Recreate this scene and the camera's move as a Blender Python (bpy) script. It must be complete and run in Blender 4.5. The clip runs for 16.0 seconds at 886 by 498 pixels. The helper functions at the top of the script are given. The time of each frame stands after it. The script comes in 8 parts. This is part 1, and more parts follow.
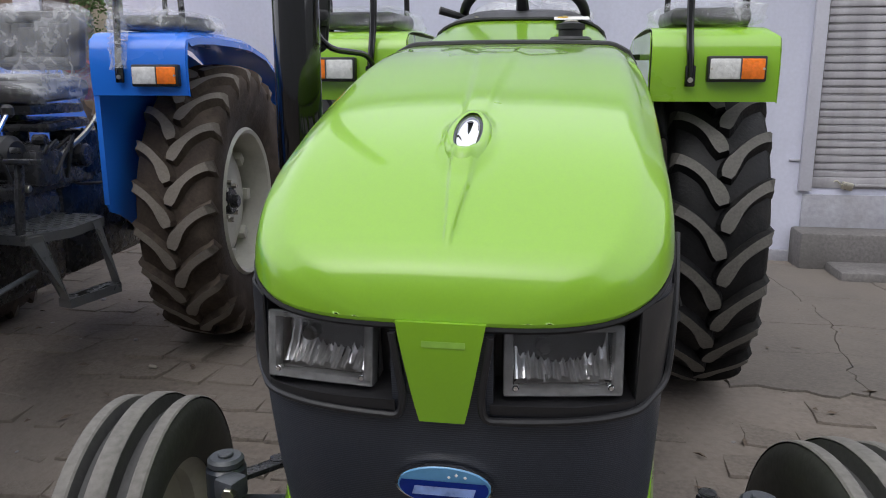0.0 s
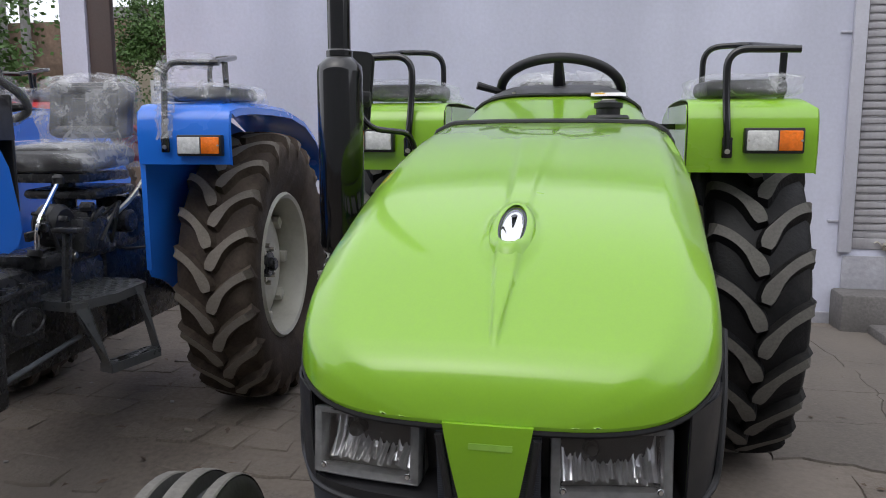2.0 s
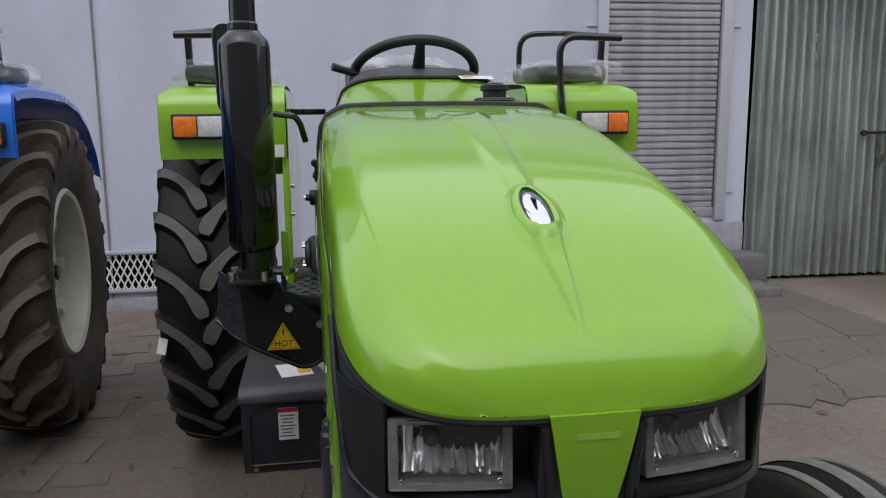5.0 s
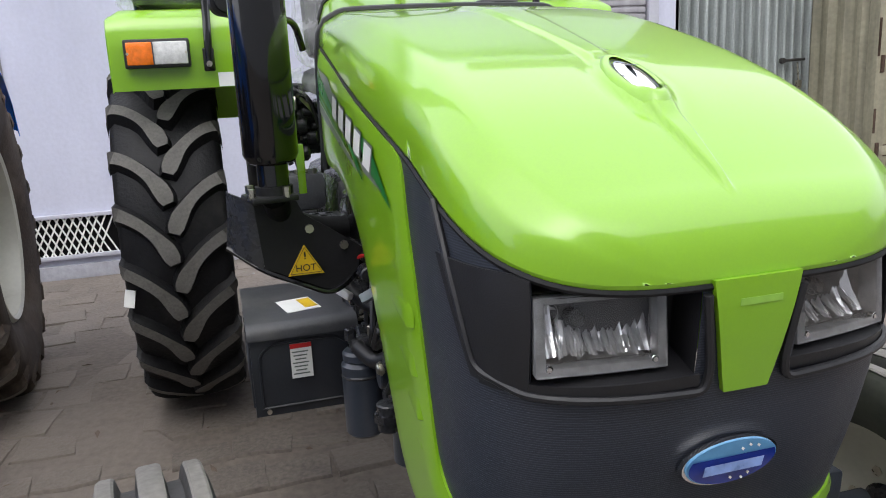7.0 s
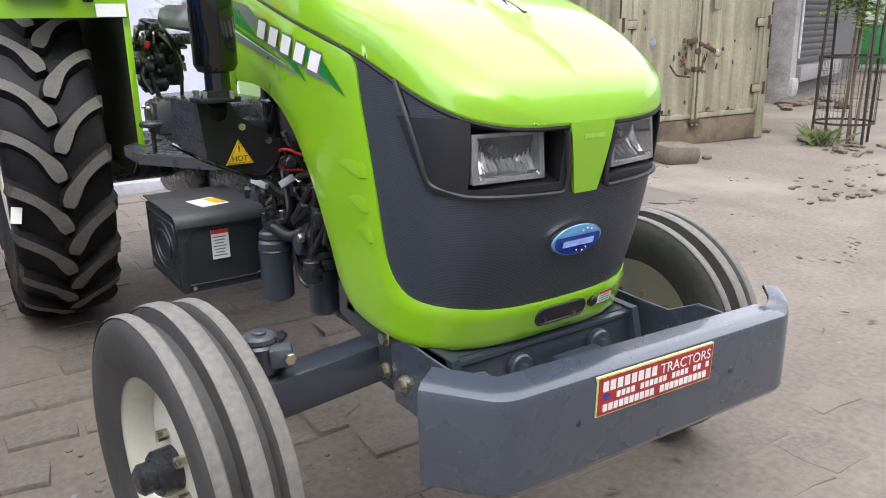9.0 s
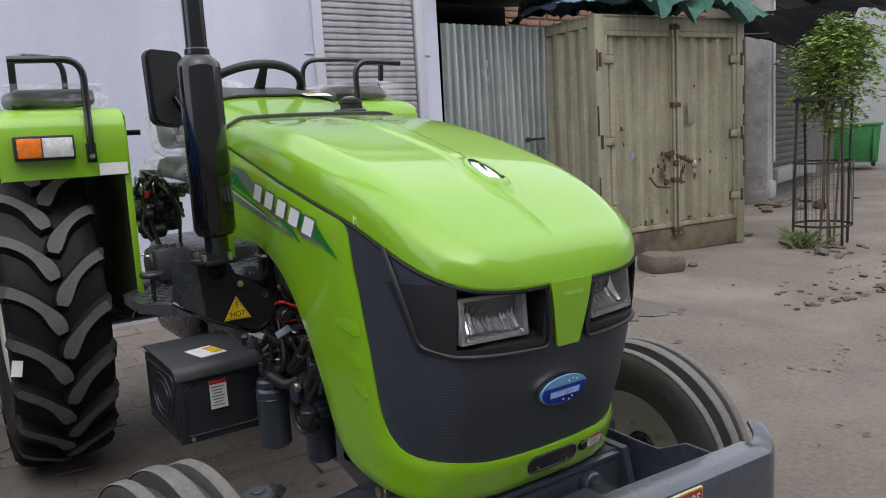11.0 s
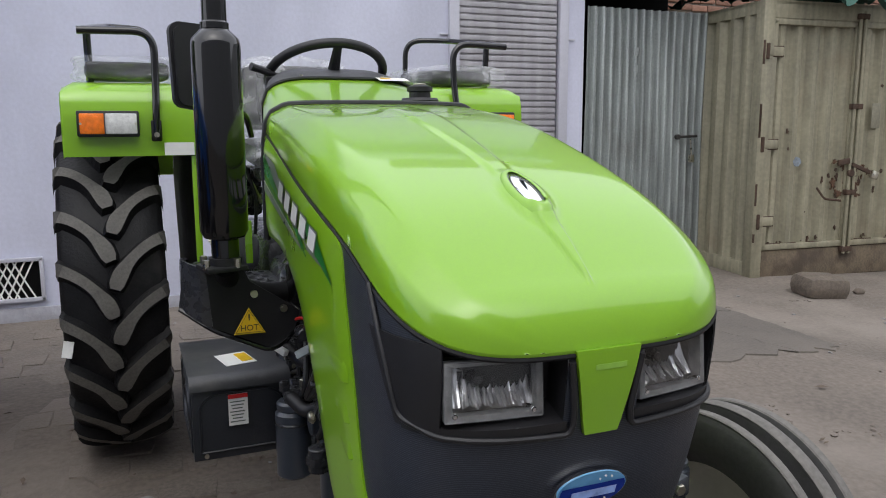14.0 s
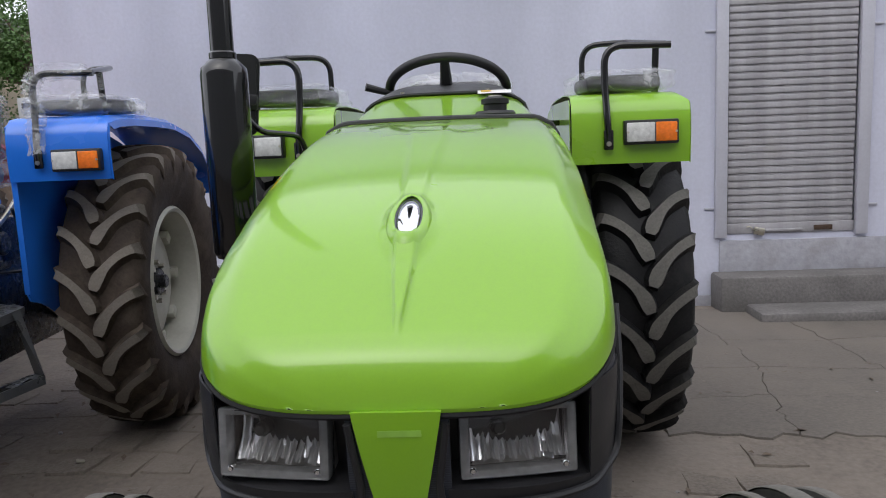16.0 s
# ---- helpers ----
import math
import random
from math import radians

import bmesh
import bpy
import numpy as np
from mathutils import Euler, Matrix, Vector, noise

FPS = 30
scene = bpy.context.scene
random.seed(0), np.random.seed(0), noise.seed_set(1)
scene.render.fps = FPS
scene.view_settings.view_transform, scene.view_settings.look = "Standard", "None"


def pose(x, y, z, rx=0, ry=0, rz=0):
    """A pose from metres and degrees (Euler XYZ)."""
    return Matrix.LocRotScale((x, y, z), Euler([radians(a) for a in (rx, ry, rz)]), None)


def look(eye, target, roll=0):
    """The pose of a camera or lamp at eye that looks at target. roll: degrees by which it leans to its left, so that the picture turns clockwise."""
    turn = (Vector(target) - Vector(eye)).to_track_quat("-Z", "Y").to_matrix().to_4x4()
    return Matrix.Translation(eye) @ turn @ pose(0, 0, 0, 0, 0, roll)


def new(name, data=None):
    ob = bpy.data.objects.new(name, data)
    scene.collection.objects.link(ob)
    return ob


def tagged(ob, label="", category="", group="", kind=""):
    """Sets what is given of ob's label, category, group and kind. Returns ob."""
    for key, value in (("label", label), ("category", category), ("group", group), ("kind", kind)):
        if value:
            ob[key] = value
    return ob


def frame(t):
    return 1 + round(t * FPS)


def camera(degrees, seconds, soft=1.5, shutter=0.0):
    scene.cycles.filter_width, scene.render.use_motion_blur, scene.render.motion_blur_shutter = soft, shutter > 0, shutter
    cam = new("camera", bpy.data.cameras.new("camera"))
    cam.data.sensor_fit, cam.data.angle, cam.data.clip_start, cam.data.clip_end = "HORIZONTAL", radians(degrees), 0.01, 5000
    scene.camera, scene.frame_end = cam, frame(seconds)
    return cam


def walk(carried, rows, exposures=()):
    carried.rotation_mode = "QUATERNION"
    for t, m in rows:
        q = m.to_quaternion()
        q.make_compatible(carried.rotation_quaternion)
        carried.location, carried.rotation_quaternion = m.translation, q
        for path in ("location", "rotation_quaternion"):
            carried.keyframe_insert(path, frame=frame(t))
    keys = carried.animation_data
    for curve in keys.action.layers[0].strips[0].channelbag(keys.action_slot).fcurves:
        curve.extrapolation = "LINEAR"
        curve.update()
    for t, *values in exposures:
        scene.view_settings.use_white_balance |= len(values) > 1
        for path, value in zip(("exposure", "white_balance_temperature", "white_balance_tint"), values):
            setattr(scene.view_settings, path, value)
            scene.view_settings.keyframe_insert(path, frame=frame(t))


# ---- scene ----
cam = camera(60.24, 16.0, soft=1.0)
PATH = [
    (0, (0.145, -0.893, 1.352), (-0.162, 1.038, 0.934), 0.14),
    (0.5, (0.307, -0.889, 1.377), (-0.188, 1.023, 1.065), -1.52),
    (1, (0.350, -0.879, 1.407), (-0.246, 1.013, 1.154), -2.44),
    (1.5, (0.279, -0.883, 1.409), (-0.280, 1.021, 1.158), -0.81),
    (2, (0.124, -0.896, 1.416), (-0.266, 1.045, 1.129), -0.02),
    (2.5, (0.025, -0.910, 1.415), (-0.208, 1.050, 1.093), -0.09),
    (3, (-0.083, -0.858, 1.399), (-0.192, 1.109, 1.050), -0.50),
    (3.5, (-0.181, -0.799, 1.400), (-0.108, 1.166, 1.032), -0.59),
    (4, (-0.244, -0.832, 1.411), (0.005, 1.124, 1.077), 0.16),
    (4.2, (-0.272, -0.870, 1.415), (0.026, 1.081, 1.093), 0.56),
    (6.5, (-0.363, -0.696, 1.332), (-0.009, 1.242, 0.993), -3.62),
    (7, (-0.554, -0.683, 1.292), (-0.014, 1.193, 0.858), -2.92),
    (7.5, (-0.805, -0.780, 1.287), (-0.020, 0.995, 0.801), -1.04),
    (8, (-0.922, -0.944, 1.245), (-0.038, 0.767, 0.705), -0.30),
    (8.2, (-0.965, -0.980, 1.237), (-0.049, 0.707, 0.676), -0.26),
    (10.3, (-1.073, -1.130, 1.255), (0.148, 0.390, 0.809), -3.27),
    (10.5, (-1.077, -1.140, 1.299), (0.139, 0.399, 0.911), -3.30),
    (11, (-1.062, -1.115, 1.360), (0.049, 0.524, 1.075), -3.40),
    (11.5, (-0.998, -1.107, 1.389), (-0.029, 0.627, 1.158), -3.20),
    (12, (-0.932, -1.143, 1.390), (-0.002, 0.615, 1.174), -3.06),
    (12.5, (-0.894, -1.150, 1.376), (0.060, 0.592, 1.139), -2.59),
    (13, (-0.820, -1.056, 1.384), (0.101, 0.701, 1.138), -0.21),
    (13.5, (-0.735, -0.960, 1.386), (0.107, 0.831, 1.093), 1.56),
    (14, (-0.650, -0.926, 1.390), (0.106, 0.899, 1.077), -0.25),
    (14.5, (-0.421, -0.866, 1.392), (0.144, 1.028, 1.085), -3.16),
    (15, (-0.232, -0.848, 1.393), (0.120, 1.104, 1.135), -4.77),
    (15.5, (-0.070, -0.904, 1.383), (0.071, 1.074, 1.121), -3.59),
    (16, (0.124, -0.907, 1.391), (0.000, 1.070, 1.121), -2.25),
]
EXPO = [(0, 0.3), (1, 0.3), (2.5, 0.14), (3.5, 0.11), (4.2, -0.02), (6.4, -0.05), (7, 0.78), (7.5, 1.25), (8.2, 1.43), (10.3, 0.87), (11, 0.36), (11.5, 0.66), (12, 0.62), (12.5, 0.6), (13, 0.46), (13.5, 0.4), (14.5, 0.24), (16, 0.18)]
walk(cam, [(t, look(eye, target, roll)) for t, eye, target, roll in PATH], EXPO)

# ---- daylight: overcast sky, weak broad sun ----
world = bpy.data.worlds.new("overcast_sky")
scene.world = world
world.use_nodes = True
wn = world.node_tree.nodes
sky = wn.new("ShaderNodeTexSky")
sky.sky_type, sky.sun_disc = "NISHITA", False
sky.sun_elevation, sky.sun_rotation = radians(58), radians(200)
sky.air_density, sky.dust_density, sky.ozone_density = 1.0, 6.0, 1.0
hsv = wn.new("ShaderNodeHueSaturation")
hsv.inputs["Saturation"].default_value = 0.25
world.node_tree.links.new(sky.outputs["Color"], hsv.inputs["Color"])
cloud = wn.new("ShaderNodeMix")
cloud.data_type = "RGBA"
cloud.inputs["Factor"].default_value = 0.7
cloud.inputs["B"].default_value = (9.0, 9.25, 10.2, 1)
world.node_tree.links.new(hsv.outputs["Color"], cloud.inputs["A"])
world.node_tree.links.new(cloud.outputs["Result"], wn["Background"].inputs["Color"])
wn["Background"].inputs["Strength"].default_value = 0.15
sun = new("sun", bpy.data.lights.new("sun", "SUN"))
sun.data.energy, sun.data.angle, sun.data.color = 0.5, radians(75), (1.0, 0.97, 0.92)
sun.matrix_world = look((-1.2, -3.3, 6.2), (0, 0, 0))

# ---- materials ----
def mat(name, color, rough=0.5, metal=0.0, vary=0.12, scale=9.0, bump=0.0, bscale=60.0, coat=0.0, dirt=None, dirt_amount=0.0, per_object=0.0, spec=0.5):
    m = bpy.data.materials.new(name)
    m.use_nodes = True
    n, l = m.node_tree.nodes, m.node_tree.links
    b = n["Principled BSDF"]
    b.inputs["Metallic"].default_value = metal
    b.inputs["Specular IOR Level"].default_value = spec
    b.inputs["Coat Weight"].default_value = coat
    b.inputs["Coat Roughness"].default_value = 0.06
    co = n.new("ShaderNodeTexCoord")
    big = n.new("ShaderNodeTexNoise")
    big.inputs["Scale"].default_value, big.inputs["Detail"].default_value = scale, 5
    l.new(co.outputs["Object"], big.inputs["Vector"])
    fine = n.new("ShaderNodeTexNoise")
    fine.inputs["Scale"].default_value, fine.inputs["Detail"].default_value = bscale, 4
    l.new(co.outputs["Object"], fine.inputs["Vector"])
    add = n.new("ShaderNodeMath")
    add.operation = "ADD"
    l.new(big.outputs["Fac"], add.inputs[0])
    l.new(fine.outputs["Fac"], add.inputs[1])
    rng = n.new("ShaderNodeMapRange")
    rng.inputs["From Min"].default_value, rng.inputs["From Max"].default_value = 0.65, 1.35
    rng.inputs["To Min"].default_value, rng.inputs["To Max"].default_value = 1 - vary, 1 + vary
    l.new(add.outputs[0], rng.inputs["Value"])
    mul = n.new("ShaderNodeMix")
    mul.data_type, mul.blend_type = "RGBA", "MULTIPLY"
    mul.inputs["Factor"].default_value = 1.0
    mul.inputs["A"].default_value = (*color, 1)
    l.new(rng.outputs[0], mul.inputs["B"])
    out = mul.outputs["Result"]
    if per_object:
        info = n.new("ShaderNodeObjectInfo")
        pr = n.new("ShaderNodeMapRange")
        pr.inputs["To Min"].default_value, pr.inputs["To Max"].default_value = 1 - per_object, 1 + per_object
        l.new(info.outputs["Random"], pr.inputs["Value"])
        pm = n.new("ShaderNodeMix")
        pm.data_type, pm.blend_type = "RGBA", "MULTIPLY"
        pm.inputs["Factor"].default_value = 1.0
        l.new(out, pm.inputs["A"])
        l.new(pr.outputs[0], pm.inputs["B"])
        out = pm.outputs["Result"]
    if dirt:
        dn = n.new("ShaderNodeTexNoise")
        dn.inputs["Scale"].default_value, dn.inputs["Detail"].default_value, dn.inputs["Roughness"].default_value = scale * 0.35, 8, 0.65
        l.new(co.outputs["Object"], dn.inputs["Vector"])
        dr = n.new("ShaderNodeMapRange")
        dr.inputs["From Min"].default_value, dr.inputs["From Max"].default_value = 0.62 - dirt_amount * 0.3, 0.72 - dirt_amount * 0.2
        dr.inputs["To Max"].default_value = min(1.0, dirt_amount * 1.6)
        l.new(dn.outputs["Fac"], dr.inputs["Value"])
        dm = n.new("ShaderNodeMix")
        dm.data_type = "RGBA"
        dm.inputs["B"].default_value = (*dirt, 1)
        l.new(out, dm.inputs["A"])
        l.new(dr.outputs[0], dm.inputs["Factor"])
        out = dm.outputs["Result"]
    l.new(out, b.inputs["Base Color"])
    rr = n.new("ShaderNodeMapRange")
    rr.inputs["From Min"].default_value, rr.inputs["From Max"].default_value = 0.3, 0.7
    rr.inputs["To Min"].default_value, rr.inputs["To Max"].default_value = max(0.02, rough * 0.85), min(1, rough * 1.15)
    l.new(big.outputs["Fac"], rr.inputs["Value"])
    l.new(rr.outputs[0], b.inputs["Roughness"])
    if bump:
        bn = n.new("ShaderNodeBump")
        bn.inputs["Strength"].default_value, bn.inputs["Distance"].default_value = bump, 0.01
        l.new(fine.outputs["Fac"], bn.inputs["Height"])
        l.new(bn.outputs["Normal"], b.inputs["Normal"])
    return m


def glass(name, color, rough=0.02, weight=1.0, alpha=1.0, ior=1.45):
    m = bpy.data.materials.new(name)
    m.use_nodes = True
    b = m.node_tree.nodes["Principled BSDF"]
    b.inputs["Base Color"].default_value = (*color, 1)
    b.inputs["Roughness"].default_value = rough
    b.inputs["Transmission Weight"].default_value = weight
    b.inputs["IOR"].default_value = ior
    b.inputs["Alpha"].default_value = alpha
    return m


GREEN = mat("green_paint", (0.225, 0.465, 0.012), 0.3, vary=0.03, scale=3, bscale=300, coat=0.85)
GREEN.node_tree.nodes["Principled BSDF"].inputs["Coat IOR"].default_value = 1.5
BLUE = mat("blue_paint", (0.02, 0.17, 0.72), 0.25, vary=0.04, scale=3, bscale=300, coat=0.5)
RED = mat("red_paint", (0.45, 0.02, 0.02), 0.3, vary=0.05, coat=0.4)
GREY_PAINT = mat("slate_grey_paint", (0.034, 0.041, 0.055), 0.33, coat=0.4, vary=0.08, scale=12, bump=0.05, bscale=250)
BOX_PAINT = mat("dark_box_paint", (0.017, 0.019, 0.024), 0.42, vary=0.15, scale=14, bump=0.06, bscale=200, dirt=(0.05, 0.048, 0.045), dirt_amount=0.15)
# lid lighter than the box: the lit top is put into the colour, plus dust
BOX_LID = mat("dusty_lit_box_lid", (0.045, 0.046, 0.05), 0.38, vary=0.2, scale=14, bump=0.05, bscale=200, dirt=(0.09, 0.086, 0.08), dirt_amount=0.3)
BLACK_PAINT = mat("black_paint", (0.004, 0.004, 0.005), 0.12, vary=0.1, scale=8, coat=0.4)
BLACK_IRON = mat("black_iron", (0.026, 0.027, 0.031), 0.27, vary=0.3, scale=25, bump=0.25, bscale=120, dirt=(0.035, 0.032, 0.029), dirt_amount=0.25)
BLACK_PLASTIC = mat("black_plastic", (0.014, 0.014, 0.016), 0.45, vary=0.1, scale=20, bump=0.06, bscale=400)
GREY_PLASTIC = mat("grey_plastic", (0.06, 0.062, 0.066), 0.5, vary=0.08, scale=20, bump=0.08, bscale=400)
RUBBER = mat("tyre_rubber", (0.011, 0.011, 0.012), 0.5, spec=0.22, vary=0.25, scale=14, bump=0.2, bscale=90, dirt=(0.05, 0.046, 0.042), dirt_amount=0.2)
RUBBER_DUST = mat("dusty_tyre_rubber", (0.05, 0.037, 0.029), 0.8, spec=0.3, vary=0.3, scale=10, bump=0.2, bscale=90, dirt=(0.115, 0.09, 0.07), dirt_amount=0.45)
RUBBER_LUG = mat("worn_lug_face", (0.112, 0.106, 0.096), 0.8, vary=0.3, scale=22, bump=0.15, bscale=120)
RUBBER_RIB = mat("dusty_rib_face", (0.165, 0.156, 0.143), 0.8, vary=0.3, scale=7, bump=0.08, bscale=70, dirt=(0.09, 0.085, 0.08), dirt_amount=0.2)
RUBBER_FRONT = mat("dusty_grooved_rubber", (0.055, 0.054, 0.053), 0.6, vary=0.25, scale=9, bump=0.1, bscale=70, dirt=(0.085, 0.08, 0.073), dirt_amount=0.4)
RIM_CREAM = mat("cream_rim_paint", (0.58, 0.57, 0.50), 0.35, vary=0.06, scale=12, dirt=(0.3, 0.27, 0.22), dirt_amount=0.15)
CHROME = mat("chrome", (0.85, 0.86, 0.88), 0.06, 1.0, vary=0.03)
STEEL = mat("zinc_bolt", (0.55, 0.52, 0.44), 0.3, 1.0, vary=0.15, scale=40)
BRASS = mat("yellow_zinc_bolt", (0.6, 0.57, 0.45), 0.32, 1.0, vary=0.15, scale=40)
AMBER = mat("amber_lens", (0.90, 0.20, 0.012), 0.12, vary=0.22, scale=22, bump=0.3, bscale=70, coat=0.6)
CLEAR = mat("clear_lens", (0.66, 0.66, 0.65), 0.12, vary=0.2, scale=22, bump=0.3, bscale=70, coat=0.6)
LENS = glass("headlight_glass", (1, 1, 1), 0.0, 1.0)
FILM = mat("plastic_film", (0.86, 0.87, 0.89), 0.08, vary=0.1, bump=0.8, bscale=9)
FILM.node_tree.nodes["Bump"].inputs["Distance"].default_value = 0.03
REFLECT = mat("headlight_reflector", (0.95, 0.95, 0.97), 0.2, 0.7, vary=0.05)
WHITE_STICKER = mat("white_sticker", (0.78, 0.78, 0.75), 0.4, vary=0.04)
YELLOW_STICKER = mat("yellow_sticker", (0.72, 0.46, 0.01), 0.4, vary=0.05)
RED_STICKER = mat("red_sticker", (0.5, 0.02, 0.02), 0.4, vary=0.05)
INK = mat("black_ink", (0.01, 0.01, 0.01), 0.5)
DECAL_GREEN = mat("dark_green_decal", (0.01, 0.17, 0.03), 0.3, vary=0.05)
DECAL_GREY = mat("grey_decal", (0.14, 0.16, 0.14), 0.3, vary=0.1)
BADGE_BLUE = mat("badge_blue", (0.01, 0.035, 0.30), 0.15, vary=0.2, scale=20, coat=0.6)
BADGE_SKY = mat("badge_sky", (0.16, 0.42, 0.72), 0.15, vary=0.1, coat=0.6)
SOOT_BLACK = mat("matt_black_plate", (0.007, 0.007, 0.008), 0.6, vary=0.2, scale=20, bump=0.1, bscale=150, spec=0.35)
BUMPER = mat("dark_blue_grey_paint", (0.046, 0.055, 0.074), 0.28, vary=0.1, scale=10, coat=0.7, bump=0.03, bscale=200)
PLATFORM = mat("satin_black_plate", (0.06, 0.063, 0.069), 0.3, vary=0.15, scale=18, bump=0.08, bscale=90, dirt=(0.09, 0.085, 0.078), dirt_amount=0.25)
UNDERCOAT = mat("dark_undercoat", (0.05, 0.06, 0.03), 0.9, vary=0.3, scale=9, spec=0.1, dirt=(0.035, 0.033, 0.026), dirt_amount=0.35)
SEAT = mat("black_vinyl", (0.02, 0.02, 0.023), 0.45, vary=0.12, scale=20, bump=0.15, bscale=150)


def film_material():
    """Thin clear film: see-through, with milky patches and sharp white creases."""
    m = FILM
    n, l = m.node_tree.nodes, m.node_tree.links
    tr = n.new("ShaderNodeBsdfTransparent")
    mx = n.new("ShaderNodeMixShader")
    co = n.new("ShaderNodeTexCoord")

    def ramp(scale, bend_by, lo, hi, a, b, fold):
        wn = n.new("ShaderNodeTexNoise")
        wn.inputs["Scale"].default_value, wn.inputs["Detail"].default_value, wn.inputs["Distortion"].default_value = scale, 2, bend_by
        l.new(co.outputs["Object"], wn.inputs["Vector"])
        out = wn.outputs["Fac"]
        if fold:
            off, ab = n.new("ShaderNodeMath"), n.new("ShaderNodeMath")
            off.operation, ab.operation = "SUBTRACT", "ABSOLUTE"
            off.inputs[1].default_value = 0.5
            l.new(out, off.inputs[0])
            l.new(off.outputs[0], ab.inputs[0])
            out = ab.outputs[0]
        r = n.new("ShaderNodeMapRange")
        r.inputs["From Min"].default_value, r.inputs["From Max"].default_value = lo, hi
        r.inputs["To Min"].default_value, r.inputs["To Max"].default_value = a, b
        l.new(out, r.inputs["Value"])
        return r.outputs[0]

    add, add2 = n.new("ShaderNodeMath"), n.new("ShaderNodeMath")
    l.new(ramp(6, 0.3, 0.42, 0.62, 0.06, 0.26, False), add.inputs[0])
    l.new(ramp(7, 0.2, 0.0, 0.05, 0.13, 0.0, True), add.inputs[1])
    l.new(add.outputs[0], add2.inputs[0])
    l.new(ramp(19, 0.3, 0.0, 0.06, 0.08, 0.0, True), add2.inputs[1])
    l.new(add2.outputs[0], mx.inputs[0])
    l.new(tr.outputs[0], mx.inputs[1])
    l.new(n["Principled BSDF"].outputs[0], mx.inputs[2])
    l.new(mx.outputs[0], n["Material Output"].inputs["Surface"])


film_material()


# ---- geometry helpers ----
class Geo:
    """Collects vertices and faces of one mesh."""

    def __init__(self):
        self.v, self.f, self.m = [], [], []

    def add(self, verts, faces, mi=0):
        o = len(self.v)
        self.v += [tuple(p) for p in verts]
        self.f += [tuple(i + o for i in f) for f in faces]
        self.m += [mi] * len(faces)
        return self

    def box(self, c, s, rot=(0, 0, 0), bev=0.0, mi=0, taper=1.0):
        bm = bmesh.new()
        bmesh.ops.create_cube(bm, size=1.0)
        for v in bm.verts:
            k = taper if v.co.z > 0 else 1.0
            v.co = Vector((v.co.x * s[0] * k, v.co.y * s[1] * k, v.co.z * s[2]))
        if bev:
            bmesh.ops.bevel(bm, geom=bm.edges[:], offset=min(bev, min(s) * 0.45), segments=2, affect="EDGES", profile=0.5)
        m = pose(*c, *rot)
        bm.verts.index_update()
        self.add([m @ v.co for v in bm.verts], [[v.index for v in f.verts] for f in bm.faces], mi)
        bm.free()
        return self

    def tube(self, path, r, seg=10, caps=True, mi=0, closed=False):
        path = [Vector(p) for p in path]
        n = len(path)
        rs = r if isinstance(r, (list, tuple)) else [r] * n
        rings, up = [], None
        for i, p in enumerate(path):
            if closed:
                d = path[(i + 1) % n] - path[i - 1]
            else:
                d = path[min(i + 1, n - 1)] - path[max(i - 1, 0)]
            d.normalize()
            if up is None:
                up = d.orthogonal().normalized()
            up = (up - d * up.dot(d)).normalized()
            side = d.cross(up)
            rings.append([p + rs[i] * (math.cos(a) * up + math.sin(a) * side) for a in (2 * math.pi * k / seg for k in range(seg))])
        verts = [q for ring in rings for q in ring]
        faces = [(i * seg + k, i * seg + (k + 1) % seg, (i + 1) % n * seg + (k + 1) % seg, (i + 1) % n * seg + k) for i in range(n if closed else n - 1) for k in range(seg)]
        if caps and not closed:
            faces += [tuple(reversed(range(seg))), tuple((n - 1) * seg + k for k in range(seg))]
        return self.add(verts, faces, mi)

    def lathe(self, prof, c=(0, 0, 0), axis="x", n=48, mi=0):
        """prof: list of (radius, along)."""
        verts, faces, k = [], [], len(prof)
        for i in range(n):
            a = 2 * math.pi * i / n
            for r, h in prof:
                p = {"x": (h, r * math.cos(a), r * math.sin(a)), "y": (r * math.cos(a), h, r * math.sin(a)), "z": (r * math.cos(a), r * math.sin(a), h)}[axis]
                verts.append((p[0] + c[0], p[1] + c[1], p[2] + c[2]))
        for i in range(n):
            for j in range(k - 1):
                a, b = i * k + j, (i + 1) % n * k + j
                faces.append((a, a + 1, b + 1, b))
        return self.add(verts, faces, mi)

    def cyl(self, c, r, h, axis="z", n=20, bev=0.0, mi=0, r2=None):
        r2 = r if r2 is None else r2
        b = min(bev, h * 0.4)
        prof = [(0.0001, -h / 2), (r - b, -h / 2), (r, -h / 2 + b), (r2, h / 2 - b), (r2 - b, h / 2), (0.0001, h / 2)]
        return self.lathe(prof, c, axis, n, mi)

    def grid(self, rows, thick=0.0, mi=0, close=False):
        """rows: list of equal lists of points; thick pushes a second skin along -normal."""
        k, n = len(rows[0]), len(rows)
        pts = [Vector(p) for row in rows for p in row]
        faces = [(i * k + j, i * k + j + 1, (i + 1) * k + j + 1, (i + 1) * k + j) for i in range(n - 1) for j in range(k - 1)]
        if not thick:
            return self.add(pts, faces, mi)
        nor = [Vector() for _ in pts]
        for f in faces:
            nn = (pts[f[2]] - pts[f[0]]).cross(pts[f[3]] - pts[f[1]])
            for i in f:
                nor[i] = nor[i] + nn
        back = [p - thick * q.normalized() for p, q in zip(pts, nor)]
        o = len(pts)
        rim = [(0 * k + j) for j in range(k)] + [i * k + k - 1 for i in range(1, n)] + [(n - 1) * k + j for j in range(k - 2, -1, -1)] + [i * k for i in range(n - 2, 0, -1)]
